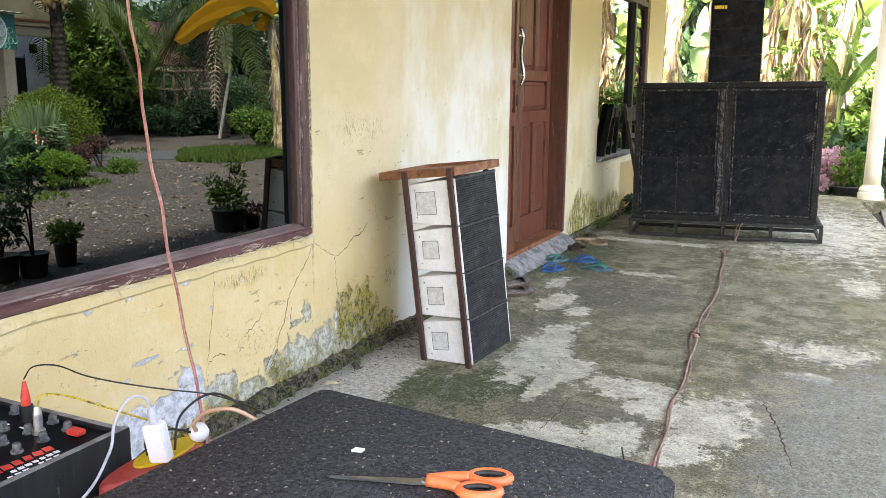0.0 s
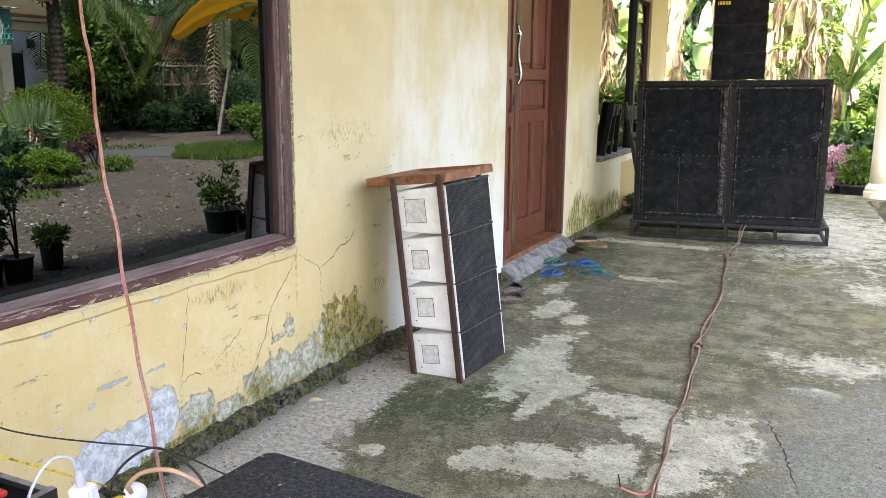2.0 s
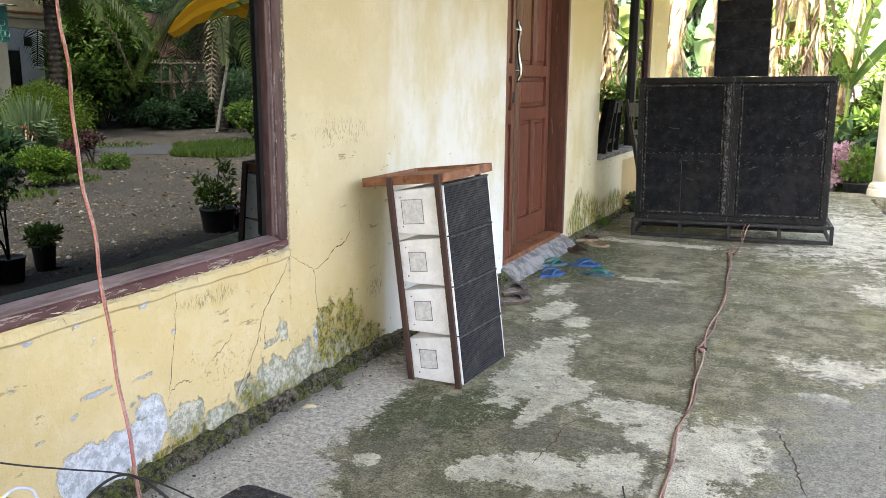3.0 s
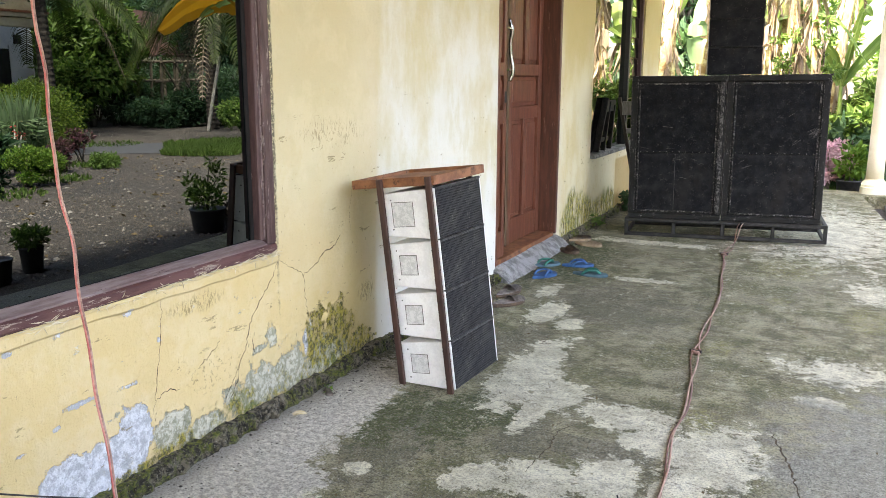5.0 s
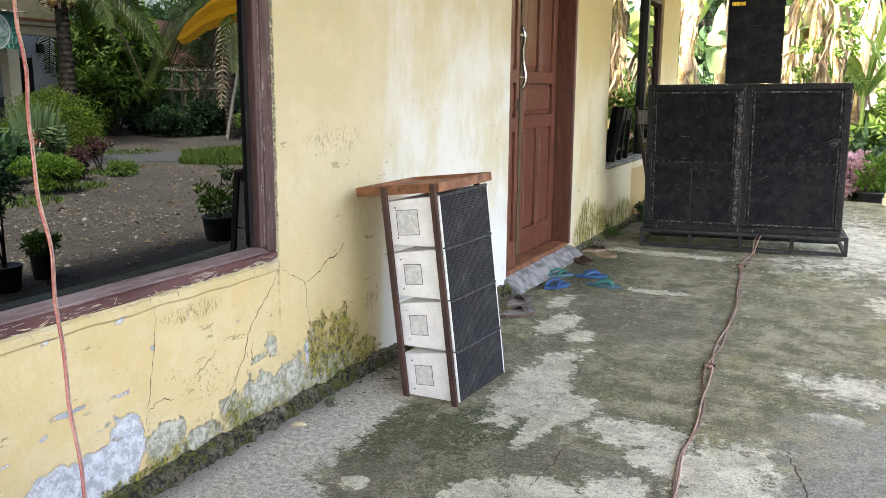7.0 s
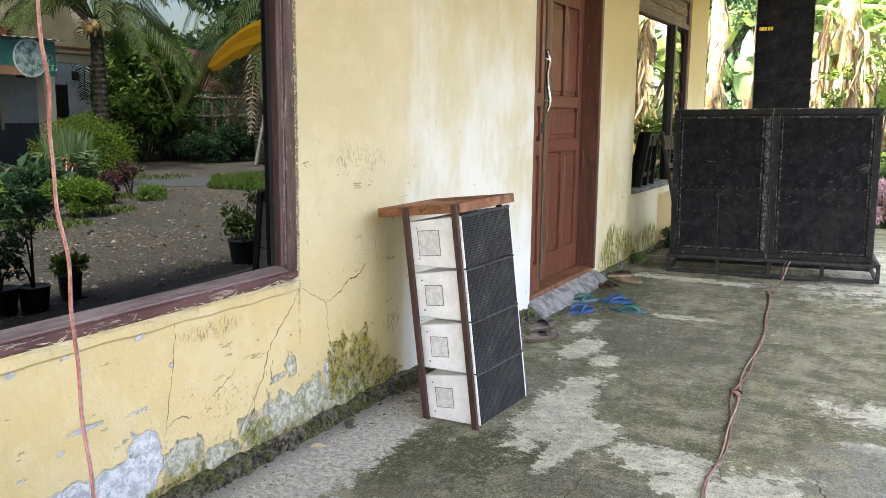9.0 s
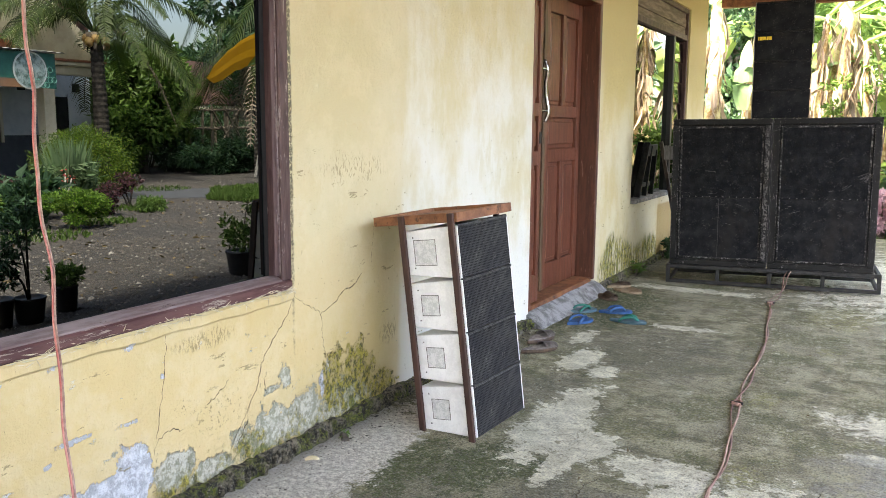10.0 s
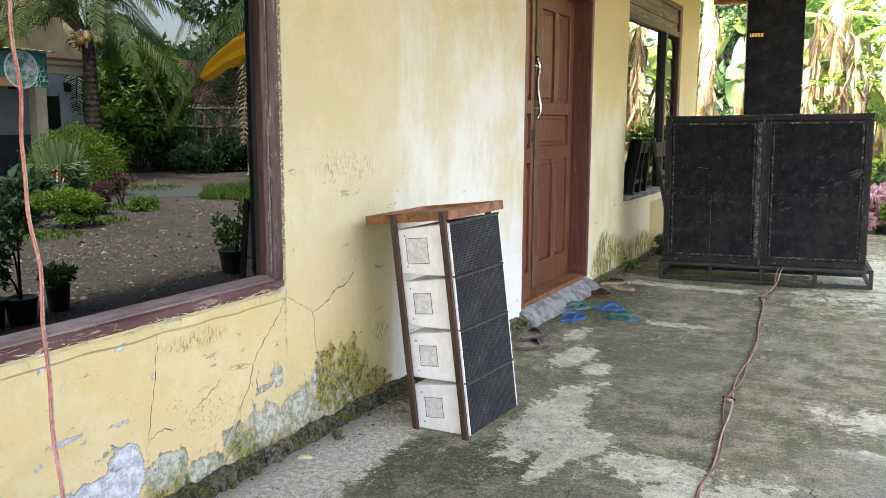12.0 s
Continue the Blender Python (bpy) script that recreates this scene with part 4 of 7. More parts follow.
def cloud(name, balls, n, size, shell=0.55, droop=0.3):
    """Leaves over a heap of balls (x, y, z, rx, ry, rz), denser towards their skin, with an uneven outline."""
    vol = np.array([(b[3] * b[4] * b[5]) ** (2 / 3) for b in balls])
    pick = RNG.choice(len(balls), n, p=vol / vol.sum())
    b = np.array(balls, float)[pick]
    d = RNG.normal(size=(n, 3))
    d /= np.linalg.norm(d, axis=1, keepdims=True)
    r = shell + (1 - shell) * RNG.random((n, 1)) ** 0.6
    lump = 1 + 0.22 * np.sin(d[:, :1] * 7 + b[:, :1] * 3) * np.cos(d[:, 1:2] * 6 + d[:, 2:] * 5 + b[:, 1:2])
    p = b[:, :3] + d * b[:, 3:] * r * lump
    way = d + RNG.normal(size=(n, 3)) * 0.7 + np.array([0, 0, -droop])
    L = size * (0.6 + 0.8 * RNG.random(n))
    return leaf_mesh(name, p, way, L, L * 0.5)


def heap(cx, cy, z0, z1, r, n, seed, spread=1.0):
    """Random balls that fill an upright oval."""
    g = random.Random(seed)
    out = []
    for _ in range(n):
        a, q, k = g.uniform(0, 6.28), g.random() ** 0.5, g.random()
        w = r * spread * q * (1 - 0.45 * abs(2 * k - 1))
        s = r * g.uniform(0.32, 0.55)
        out.append((cx + w * math.cos(a), cy + w * math.sin(a), z0 + s * 0.6 + (z1 - z0 - 1.4 * s) * k, s, s, s * g.uniform(0.6, 0.9)))
    return out


def blade(points, width, cuts=0, curl=0.25, seed=0, taper=0.5, tilt=0.0):
    """A long leaf blade along a midrib, arched in section, with torn notches; real thickness is that of a leaf."""
    g = random.Random(seed)
    pts = spline(points, 6)
    k = len(pts) - 1
    bm = bmesh.new()
    rows = []
    for i, p in enumerate(pts):
        t = i / k
        d = (pts[min(i + 1, k)] - pts[max(i - 1, 0)]).normalized()
        s = d.cross(Vector((0, 0, 1)))
        s = s.normalized() if s.length > 0.08 else Vector((1, 0, 0))
        s = Matrix.Rotation(radians(tilt), 3, d) @ s
        nrm = s.cross(d)
        w = width / 2 * (math.sin(math.pi * min(1, 0.10 + 0.92 * t)) ** taper)
        rows.append((p, s, nrm, max(w, 0.004)))
    for side in (-1, 1):
        prev = None
        for p, s, nrm, w in rows:
            ww = w * g.uniform(0.86, 1.0)
            cur = (p, p + side * s * ww * 0.55 + nrm * curl * ww * 0.3, p + side * s * ww - nrm * curl * ww * 0.5)
            if prev and not (cuts and g.random() < cuts):
                a = [bm.verts.new(q) for q in prev]
                c = [bm.verts.new(q) for q in cur]
                for j in range(2):
                    q = (a[j], a[j + 1], c[j + 1], c[j])
                    bm.faces.new(q if side > 0 else q[::-1])
            prev = cur
    bmesh.ops.remove_doubles(bm, verts=bm.verts[:], dist=0.0008)
    return bm


def banana(at, height, lean, leaves, dead, seed, label, trunk=0.11, mats=(M_BANANA,)):
    """A banana plant: sheathed stem, arching blades, hanging dry blades."""
    g = random.Random(seed)
    b = thing("banana_plant", label, "plant", pose(*at))
    top = Vector((lean[0], lean[1], height))
    pts = spline([(0, 0, 0), (lean[0] * 0.3, lean[1] * 0.3, height * 0.5), tuple(top)], 6)
    k = len(pts)
    part("stem", tube(pts, [trunk * (1 - 0.5 * i / k) * g.uniform(0.92, 1.05) for i in range(k)], 12), M_BANANA_TRUNK, b, smooth=True)
    n = 80
    h0 = height * (0.15 + 0.85 * RNG.random(n))
    a = RNG.random(n) * 6.283
    o = np.stack([np.cos(a), np.sin(a), np.zeros(n)], 1)
    p = np.stack([lean[0] * h0 / height, lean[1] * h0 / height, h0], 1) + o * trunk * 0.8
    L = 0.2 + 0.35 * RNG.random(n)
    part("dry_foliage", leaf_mesh("dry_foliage", p, o * (0.05 + 0.25 * RNG.random((n, 1))) + np.array([0, 0, -1.0]) + RNG.normal(size=(n, 3)) * 0.15, L, 0.015 + 0.04 * RNG.random(n), 0.4), M_DRY, b, "dry hanging strips")["kind"] = "stuff"
    for i in range(leaves):
        a = i * 2.4 + g.uniform(-0.4, 0.4)
        L, e = g.uniform(1.3, 1.9), g.uniform(0.3, 1.1)
        o = Vector((math.cos(a), math.sin(a), 0))
        if 12 < at[1] < 15 and at[1] + lean[1] + o.y * L < 12.8:  # clear of the eave
            o.y = abs(o.y)
        part("leaf", blade([top, top + o * L * 0.3 + Vector((0, 0, L * 0.35 * e)), top + o * L * 0.7 + Vector((0, 0, L * 0.3 * e)), top + o * L + Vector((0, 0, L * (0.3 * e - 0.4)))],
                           g.uniform(0.4, 0.55), 0.08, 0.3, seed * 7 + i), mats[i % len(mats)], b)
    for i in range(dead):
        a = g.uniform(0, 6.28)
        o = Vector((math.cos(a), math.sin(a), 0))
        h0 = g.uniform(0.4, 1.0)
        q = Vector((lean[0] * h0, lean[1] * h0, height * h0))
        L, r = g.uniform(0.4, 1.0), g.uniform(0.5, 1.3)
        part("dry_leaf", blade([q, q + o * 0.16 * r + Vector((0, 0, 0.05)), q + o * 0.24 * r + Vector((0.04, 0, -L * 0.5)), q + o * 0.2 * r + Vector((-0.03, 0, -L))], g.uniform(0.06, 0.13), 0.03, 0.6, seed * 11 + i, 0.5, g.uniform(-60, 60)), M_DRY, b)
    return b


def frond(a, L, rise, fall, seed, n=58, leaflet=0.46):
    """A palm frond: a rib with two rows of drooping leaflets, joined into one mesh."""
    g = random.Random(seed)
    o = Vector((math.cos(a), math.sin(a), 0))
    pts = spline([(0, 0, 0), o * L * 0.35 + Vector((0, 0, rise * L)), o * L * 0.72 + Vector((0, 0, (rise - fall * 0.45) * L)), o * L * 0.98 + Vector((0, 0, (rise - fall) * L))], 10)
    bm = tube(pts, [0.022 * (1 - 0.8 * i / len(pts)) + 0.004 for i in range(len(pts))], 4)
    s = o.cross(Vector((0, 0, 1)))
    for i in range(n):
        t = 0.12 + 0.88 * i / n
        f = t * (len(pts) - 1)
        p = pts[int(f)].lerp(pts[min(int(f) + 1, len(pts) - 1)], f - int(f))
        d = (pts[min(int(f) + 1, len(pts) - 1)] - pts[max(int(f) - 1, 0)]).normalized()
        ll = leaflet * L / 2.0 * math.sin(math.pi * (0.12 + 0.8 * t)) * g.uniform(0.85, 1.1)
        for side in (-1, 1):
            w = (s * side * 0.75 + d * 0.55 + Vector((0, 0, g.uniform(-0.1, 0.15)))).normalized()
            m1 = p + w * ll * 0.5
            m2 = p + w * ll * 0.85 + Vector((0, 0, -ll * g.uniform(0.35, 0.65)))
            e = d * 0.018
            q = [bm.verts.new(c) for c in (p - e, p + e, m1 + e * 1.2, m1 - e * 1.2, m2)]
            bm.faces.new((q[0], q[1], q[2], q[3]))
            bm.faces.new((q[3], q[2], q[4]))
    return bm


def palm(at, height, lean, n, L, seed, label, trunk=0.15, dry=0, nuts=0, rise=(0.15, 0.6), fall=(0.5, 1.1)):
    g = random.Random(seed)
    b = thing("coconut_palm", label, "tree", pose(*at))
    top = Vector((lean[0], lean[1], height))
    pts = spline([(0, 0, 0), (lean[0] * 0.25, lean[1] * 0.25, height * 0.5), tuple(top)], 26)
    k = len(pts)
    part("trunk", tube(pts, [trunk * (1.2 - 0.4 * i / k) * (1.05 if i % 2 else 0.96) for i in range(k)], 12), M_PALMBARK, b)
    for i in range(n):
        a = i * 2.4 + g.uniform(-0.3, 0.3)
        part("frond", frond(a, L * g.uniform(0.85, 1.15), g.uniform(*rise), g.uniform(*fall), seed * 5 + i), M_PALM, b, m=pose(*top))
    for i in range(dry):
        part("dry_frond", frond(g.uniform(0, 6.28), L * 0.7, 0.02, 1.2, seed * 9 + i, 26), M_DRY, b, m=pose(*top))
    for i in range(10):
        a = g.uniform(0, 6.28)
        part("leaf_base", blade([top + Vector((0, 0, -0.1)), top + Vector((0.25 * math.cos(a), 0.25 * math.sin(a), 0.0)), top + Vector((0.3 * math.cos(a), 0.3 * math.sin(a), -0.45))], 0.14, 0.0, 0.5, seed + i), M_DRY, b)
    for i in range(nuts):
        a, r = g.uniform(0, 6.28), g.uniform(0.20, 0.34)
        nb = bmesh.new()
        bmesh.ops.create_icosphere(nb, subdivisions=2, radius=0.115)
        for v in nb.verts:
            v.co.z *= 1.2
        part("coconut", nb, M_COCONUT, b, m=pose(top.x + r * math.cos(a), top.y + r * math.sin(a), top.z - 0.12 - 0.18 * g.random()), smooth=True)
    return b


def shrub(name, label, balls, n, size, material, at=(0, 0, 0), stems=5, category="shrub", extra=None, droop=0.3):
    b = thing(name, label, category, pose(*at))
    g = random.Random(int(n + 100 * size))
    zs = sum(q[2] for q in balls) / len(balls)
    sb = bmesh.new()
    for i in range(stems):
        q = g.choice(balls)
        tube(spline([(g.uniform(-0.05, 0.05), g.uniform(-0.05, 0.05), 0), (q[0] * 0.4, q[1] * 0.4, q[2] * 0.5), q[:3]], 4), [0.02 * (1 - 0.07 * j) for j in range(9)], 5, bm=sb)
    part("stems", sb, M_BARK, b)
    part("foliage", cloud("foliage", balls, n, size, droop=droop), material, b)
    if extra:
        for nm, k, sz, mt, up in extra:
            part(nm, cloud(nm, [(q[0], q[1], q[2] + up, q[3], q[4], q[5]) for q in balls], k, sz, 0.9), mt, b)
            b.children[-1]["kind"] = "stuff"
    return b


def tree(label, at, trunk_h, crown, n, size, material, r=0.14, seed=1):
    """A tapered trunk with limbs and an uneven crown."""
    g = random.Random(seed)
    b = thing("tree", label, "tree", pose(*at))
    tb = tube(spline([(0, 0, -0.1), (0.05, 0.03, trunk_h * 0.5), (0.0, 0.1, trunk_h)], 5), [r * (1 - 0.04 * i) for i in range(11)], 9)
    for i in range(7):
        q = g.choice(crown)
        tube(spline([(0, 0.05, trunk_h * g.uniform(0.6, 1)), (q[0] * 0.45, q[1] * 0.45, (q[2] + trunk_h) / 2), q[:3]], 4), [r * 0.5 * (1 - 0.1 * j) for j in range(9)], 6, bm=tb)
    part("trunk", tb, M_BARK, b, smooth=True)
    part("crown", cloud("crown", crown, n, size), material, b)
    return b


def grass(name, label, spots, n, length, material=M_GRASS):
    """Upright blades over round spots (x, y, r)."""
    p = []
    for x, y, r in spots:
        a, q = RNG.random(n) * 6.283, RNG.random(n) ** 0.5 * r
        p.append(np.stack([x + q * np.cos(a), y + q * np.sin(a), np.full(n, -0.15)], 1))
    p = np.concatenate(p)
    way = RNG.normal(size=p.shape) * 0.35 + np.array([0, 0, 1])
    L = length * (0.5 + 0.9 * RNG.random(len(p)))
    ob = new(name, leaf_mesh(name, p, way, L, 0.018 + 0.03 * RNG.random(len(p))))
    ob.data.materials.append(material)
    return tagged(ob, label, "grass", kind="stuff")


G = -0.15  # yard level

# ---- the yard that the big window mirrors ----
shrub("round_bush", "clipped round green bush with orange new tips", [(0, 0, 0.75, 0.95, 1.0, 0.72)] + heap(0, 0, 0.15, 1.55, 0.95, 9, 3, 0.7), 17000, 0.055, M_LEAF_BUSH, (10.4, 12.3, G))
shrub("small_bush", "low feathery bright green bush at the drive edge", heap(0, 0, 0.0, 0.62, 0.40, 8, 4), 5200, 0.048, M_LEAF_BRIGHT, (6.12, 8.62, G), droop=-0.4)
shrub("red_leaf_shrub", "dark red leafed shrub beside the round bush", heap(0, 0, 0, 0.62, 0.26, 6, 5), 360, 0.08, M_LEAF_RED, (7.2, 10.23, G))
shrub("red_leaf_shrub", "low purple leafed shrub beside the drive", heap(0, 0, 0, 0.75, 0.22, 6, 6), 260, 0.09, M_LEAF_RED, (8.0, 11.30, G))
shrub("low_shrub", "low green shrub spilling on to the drive", heap(0, 0, 0, 0.3, 0.36, 6, 8), 1100, 0.06, M_LEAF, (7.2, 10.95, G))
shrub("garden_shrub", "mixed dark green garden shrub with broad leaves", heap(0, 0, 0, 0.75, 0.6, 8, 9), 1300, 0.16, M_LEAF_DARK, (7.3, 8.3, G))
shrub("garden_shrub", "variegated yellow-green garden shrub", heap(0, 0, 0, 0.7, 0.5, 7, 10), 1300, 0.11, M_LEAF_BUSH, (5.3, 6.5, G))
shrub("garden_shrub", "purple and green garden shrub with fine leaves", heap(0, 0, 0, 0.8, 0.6, 7, 11), 900, 0.08, M_LEAF_RED, (8.2, 8.6, G))
shrub("broad_leaf_plant", "broad leafed garden plant with large drooping leaves", heap(0, 0, 0.1, 0.7, 0.5, 5, 12), 160, 0.26, M_LEAF_DARK, (7.9, 9.2, G))


def lemongrass(at, h, n, label):
    b = thing("grass_clump", label, "plant", pose(*at))
    a = RNG.random(n) * 6.283
    p = np.stack([0.16 * np.cos(a), 0.16 * np.sin(a), np.zeros(n)], 1) * RNG.random((n, 1))
    way = np.stack([np.cos(a) * 0.12, np.sin(a) * 0.12, np.ones(n)], 1) + RNG.normal(size=(n, 3)) * 0.09
    L = h * (0.65 + 0.5 * RNG.random(n))
    part("blades", leaf_mesh("blades", p, way, L, np.full(n, 0.035)), M_GRASSPALE, b)
    tip = p + way / np.linalg.norm(way, axis=1, keepdims=True) * L[:, None] * 0.62
    w2 = np.stack([np.cos(a), np.sin(a), -0.35 + 0.5 * RNG.random(n)], 1)
    part("bent_tips", leaf_mesh("bent_tips", tip, w2, L * 0.24, np.full(n, 0.028)), M_GRASSPALE, b)
    return b


M_GRASSPALE = leaf_mat("pale_blades", (0.12, 0.21, 0.10), (0.22, 0.32, 0.17))
lemongrass((8.7, 10.60, G), 1.2, 260, "tall clump of pale green lemongrass")
lemongrass((8.9, 11.0, G), 0.9, 90, "clump of pale green lemongrass")


def adenium():
    b = thing("desert_rose", "pale-stemmed flowering plant with red blooms", "plant", pose(7.9, 9.86, G))
    sb = bmesh.new()
    for e in ((0.1, 0.12, 0.7), (-0.15, 0.05, 0.62), (0.05, -0.2, 0.55), (0.3, 0.1, 0.5)):
        tube(spline([(0, 0, 0), (e[0] * 0.4, e[1] * 0.4, 0.3), e], 4), [0.035 - 0.003 * j for j in range(9)], 6, bm=sb)
    part("stems", sb, plain("pale_stem", (0.3, 0.29, 0.24), (0.45, 0.44, 0.38), 12), b, smooth=True)
    part("flowers", cloud("flowers", [(0.1, 0.12, 0.72, 0.1, 0.1, 0.06), (-0.15, 0.05, 0.64, 0.1, 0.1, 0.06), (0.3, 0.1, 0.52, 0.1, 0.1, 0.06)], 26, 0.06), M_FLOWER, b, "red flowers")
    return b


M_FLOWER = leaf_mat("red_flowers", (0.55, 0.05, 0.05), (0.68, 0.14, 0.12))
adenium()


def pot_plant(name, label, at, r, h, balls, n, size, material, kind="pot", stem=True):
    b = thing(name, label, "plant", pose(*at))
    pot = part("pot", lathe([(r * 0.74, 0.0), (r * 0.80, 0.02), (r * 0.95, h * 0.9), (r, h * 0.92), (r, h), (r * 0.9, h), (r * 0.86, h * 0.9), (0.01, h * 0.88)], 18), M_POT, b, "black plastic pot", smooth=True)
    if stem:
        sb = bmesh.new()
        g = random.Random(int(n))
        for i in range(5):
            q = g.choice(balls)
            tube(spline([(0, 0, h * 0.8), (q[0] * 0.3, q[1] * 0.3, (q[2] + h) / 2), q[:3]], 4), [0.012 - 0.0009 * j for j in range(9)], 5, bm=sb)
        part("stems", sb, M_BARK, b)
    part("foliage", cloud("foliage", balls, n, size, 0.3, -0.2), material, b)
    return b


pot_plant("potted_plant", "tall dark leafed plant in a black pot", (1.35, 4.57, G), 0.125, 0.2,
          [(0, 0.02, 0.95, 0.10, 0.10, 0.14), (-0.05, -0.1, 0.72, 0.12, 0.12, 0.13), (0.04, 0.10, 0.80, 0.10, 0.10, 0.12), (0.0, -0.2, 0.48, 0.10, 0.10, 0.12), (0.1, -0.02, 0.60, 0.09, 0.09, 0.09)], 520, 0.05, M_LEAF_DARK)
pot_plant("potted_plant", "dark leafed plant beside another in a black pot", (1.40, 4.33, G), 0.13, 0.22,
          [(0, 0, 0.52, 0.13, 0.13, 0.12), (0.05, -0.1, 0.40, 0.12, 0.12, 0.10), (0, 0.08, 0.36, 0.10, 0.10, 0.09)], 300, 0.055, M_LEAF_DARK)
pot_plant("potted_plant", "small ferny green plant in a black grow bag", (1.46, 4.98, G), 0.10, 0.22,
          [(0, 0, 0.30, 0.14, 0.14, 0.08), (0.05, 0.04, 0.28, 0.1, 0.1, 0.06)], 500, 0.05, M_LEAF)
pot_plant("potted_plant", "spiky pale green plant in a wide black pot", (1.40, 7.06, G), 0.19, 0.25,
          [(0, 0, 0.36, 0.2, 0.2, 0.12), (-0.02, 0.16, 0.56, 0.07, 0.07, 0.16), (0.04, -0.2, 0.5, 0.06, 0.06, 0.14), (0, -0.06, 0.45, 0.12, 0.14, 0.1), (0.02, 0.10, 0.75, 0.04, 0.04, 0.14)], 620, 0.055, M_LEAF_BRIGHT)

# banana with the yellow leaf
yb = banana((7.5, 16.2, G), 3.15, (0.0, -0.15), 0, 3, 21, "banana plant with one large yellow leaf and a dry stem", 0.13)
part("yellow_leaf", blade([(0, -0.15, 3.05), (0.0, -1.1, 3.28), (0.05, -2.2, 3.02), (0.1, -3.2, 2.45)], 0.90, 0.05, 0.2, 3, 0.25, -56), M_BANANA_YELLOW, yb, "large yellow leaf", m=pose(0, 0, 0))
part("leaf", blade([(0, -0.15, 3.1), (0.1, -0.8, 3.25), (0.1, -1.4, 3.1), (0.1, -2.0, 2.75)], 0.55, 0.05, 0.4, 5), M_BANANA, yb)
part("leaf", blade([(0, -0.15, 3.1), (0.1, 0.5, 3.5), (0.1, 1.2, 3.4), (0.1, 1.9, 2.9)], 0.5, 0.05, 0.4, 6), M_BANANA, yb)

palm((14.7, 16.28, G), 3.95, (0.0, -0.05), 20, 3.0, 31, "coconut palm with a ringed dark trunk and clustered nuts", 0.19, 1, 9, (0.0, 0.6), (0.25, 0.75))
palm((12.6, 20.3, G), 3.3, (0.2, 0.3), 13, 2.9, 32, "young coconut palm with dry hanging fronds", 0.16, 5, 0, (0.1, 0.45), (0.7, 1.2))
palm((21.0, 30.0, G), 7.0, (0.5, 0.3), 13, 3.2, 33, "tall coconut palm behind the trees", 0.18, 2, 0)
palm((8.7, 19.6, G), 4.6, (0.1, -0.6), 13, 3.2, 34, "tall coconut palm whose fronds hang into view", 0.14, 3, 0, (0.05, 0.4), (0.7, 1.2))
shrub("garden_bush", "rounded bright green bush at the grass verge", heap(0, 0, 0, 1.1, 0.75, 10, 13), 4200, 0.10, M_LEAF, (9.0, 17.5, G))
tree("broad leafy tree with glossy green leaves", (16.8, 19.6, G), 1.5, heap(0, 0, 0.7, 4.6, 1.55, 20, 14), 6500, 0.24, M_LEAF, 0.12, 2)
tree("dark leafy tree behind the shed", (24.0, 24.0, G), 2.4, heap(0, 0, 0.8, 5.0, 2.4, 22, 15), 6500, 0.34, M_LEAF_DARK, 0.2, 3)
tree("tall dark tree beyond the yard", (25.0, 32.0, G), 3.0, heap(0, 0, 1.0, 5.6, 3.2, 22, 16), 6500, 0.38, M_LEAF_DARK, 0.22, 4)
tree("tall dark tree beyond the yard", (17.0, 34.0, G), 4.0, heap(0, 0, 1.0, 9.0, 3.8, 22, 17), 6500, 0.38, M_LEAF_DARK, 0.22, 5)
tree("tall dark tree behind the tiled shed", (18.6, 27.5, G), 3.5, heap(0, 0, 1.5, 8.6, 2.4, 22, 19), 6500, 0.30, M_LEAF_DARK, 0.2, 7)
tree("dark leafy tree beside the shed", (20.0, 20.6, G), 2.0, heap(0, 0, 0.5, 4.6, 1.8, 18, 18), 5000, 0.28, M_LEAF_DARK, 0.16, 6)
for i, (x, y, r, h) in enumerate(((17.2, 18.6, 0.9, 1.3), (16.2, 20.6, 1.0, 1.6), (15.8, 22.0, 1.0, 1.4), (15.0, 23.4, 1.1, 1.7), (13.6, 24.6, 1.2, 1.8), (12.0, 25.4, 1.2, 2.2), (17.4, 22.6, 1.2, 2.0), (10.5, 24.5, 1.4, 2.6), (18.6, 17.6, 0.9, 1.2), (14.3, 20.9, 0.8, 1.15), (13.9, 21.9, 0.8, 1.0), (13.4, 22.8, 0.9, 1.2), (14.6, 19.9, 0.7, 0.9), (18.2, 23.6, 1.3, 2.7), (16.6, 24.2, 1.3, 2.5), (19.4, 22.2, 1.3, 2.9), (15.2, 24.8, 1.3, 2.6), (14.0, 23.6, 0.9, 1.7))):
    shrub("hedge_shrub", "dark tangled hedge shrub at the yard's far edge", heap(0, 0, 0, h, r, 9, 40 + i), 1700, 0.15, M_LEAF if i in (0, 8) else M_LEAF_DARK, (x, y, G), 8)
grass("verge_grass", "green grass verge beside the drive", [(7.7, 13.7, 0.5), (8.1, 14.4, 0.6), (7.6, 14.6, 0.9), (9.0, 15.4, 0.7), (7.2, 15.6, 0.9), (8.6, 16.2, 1.0), (7.2, 13.9, 0.6)], 1300, 0.12)
grass("weeds", "thin weeds at the drive edge", [(7.6, 11.2, 0.5), (6.4, 9.4, 0.5), (5.6, 7.8, 0.6), (10.9, 14.6, 0.8)], 240, 0.08)

M_ASPHALT = plain("asphalt", (0.030, 0.033, 0.039), (0.052, 0.056, 0.065), 6, 0.85, 0.4, 0.01)
solo("road", boxes((-30, 30, -1.35, 1.35, -0.03, 0.012)), M_ASPHALT, "grey asphalt village lane", "road", "structure", m=pose(10.3, 13.6, G, 0, 0, -42))


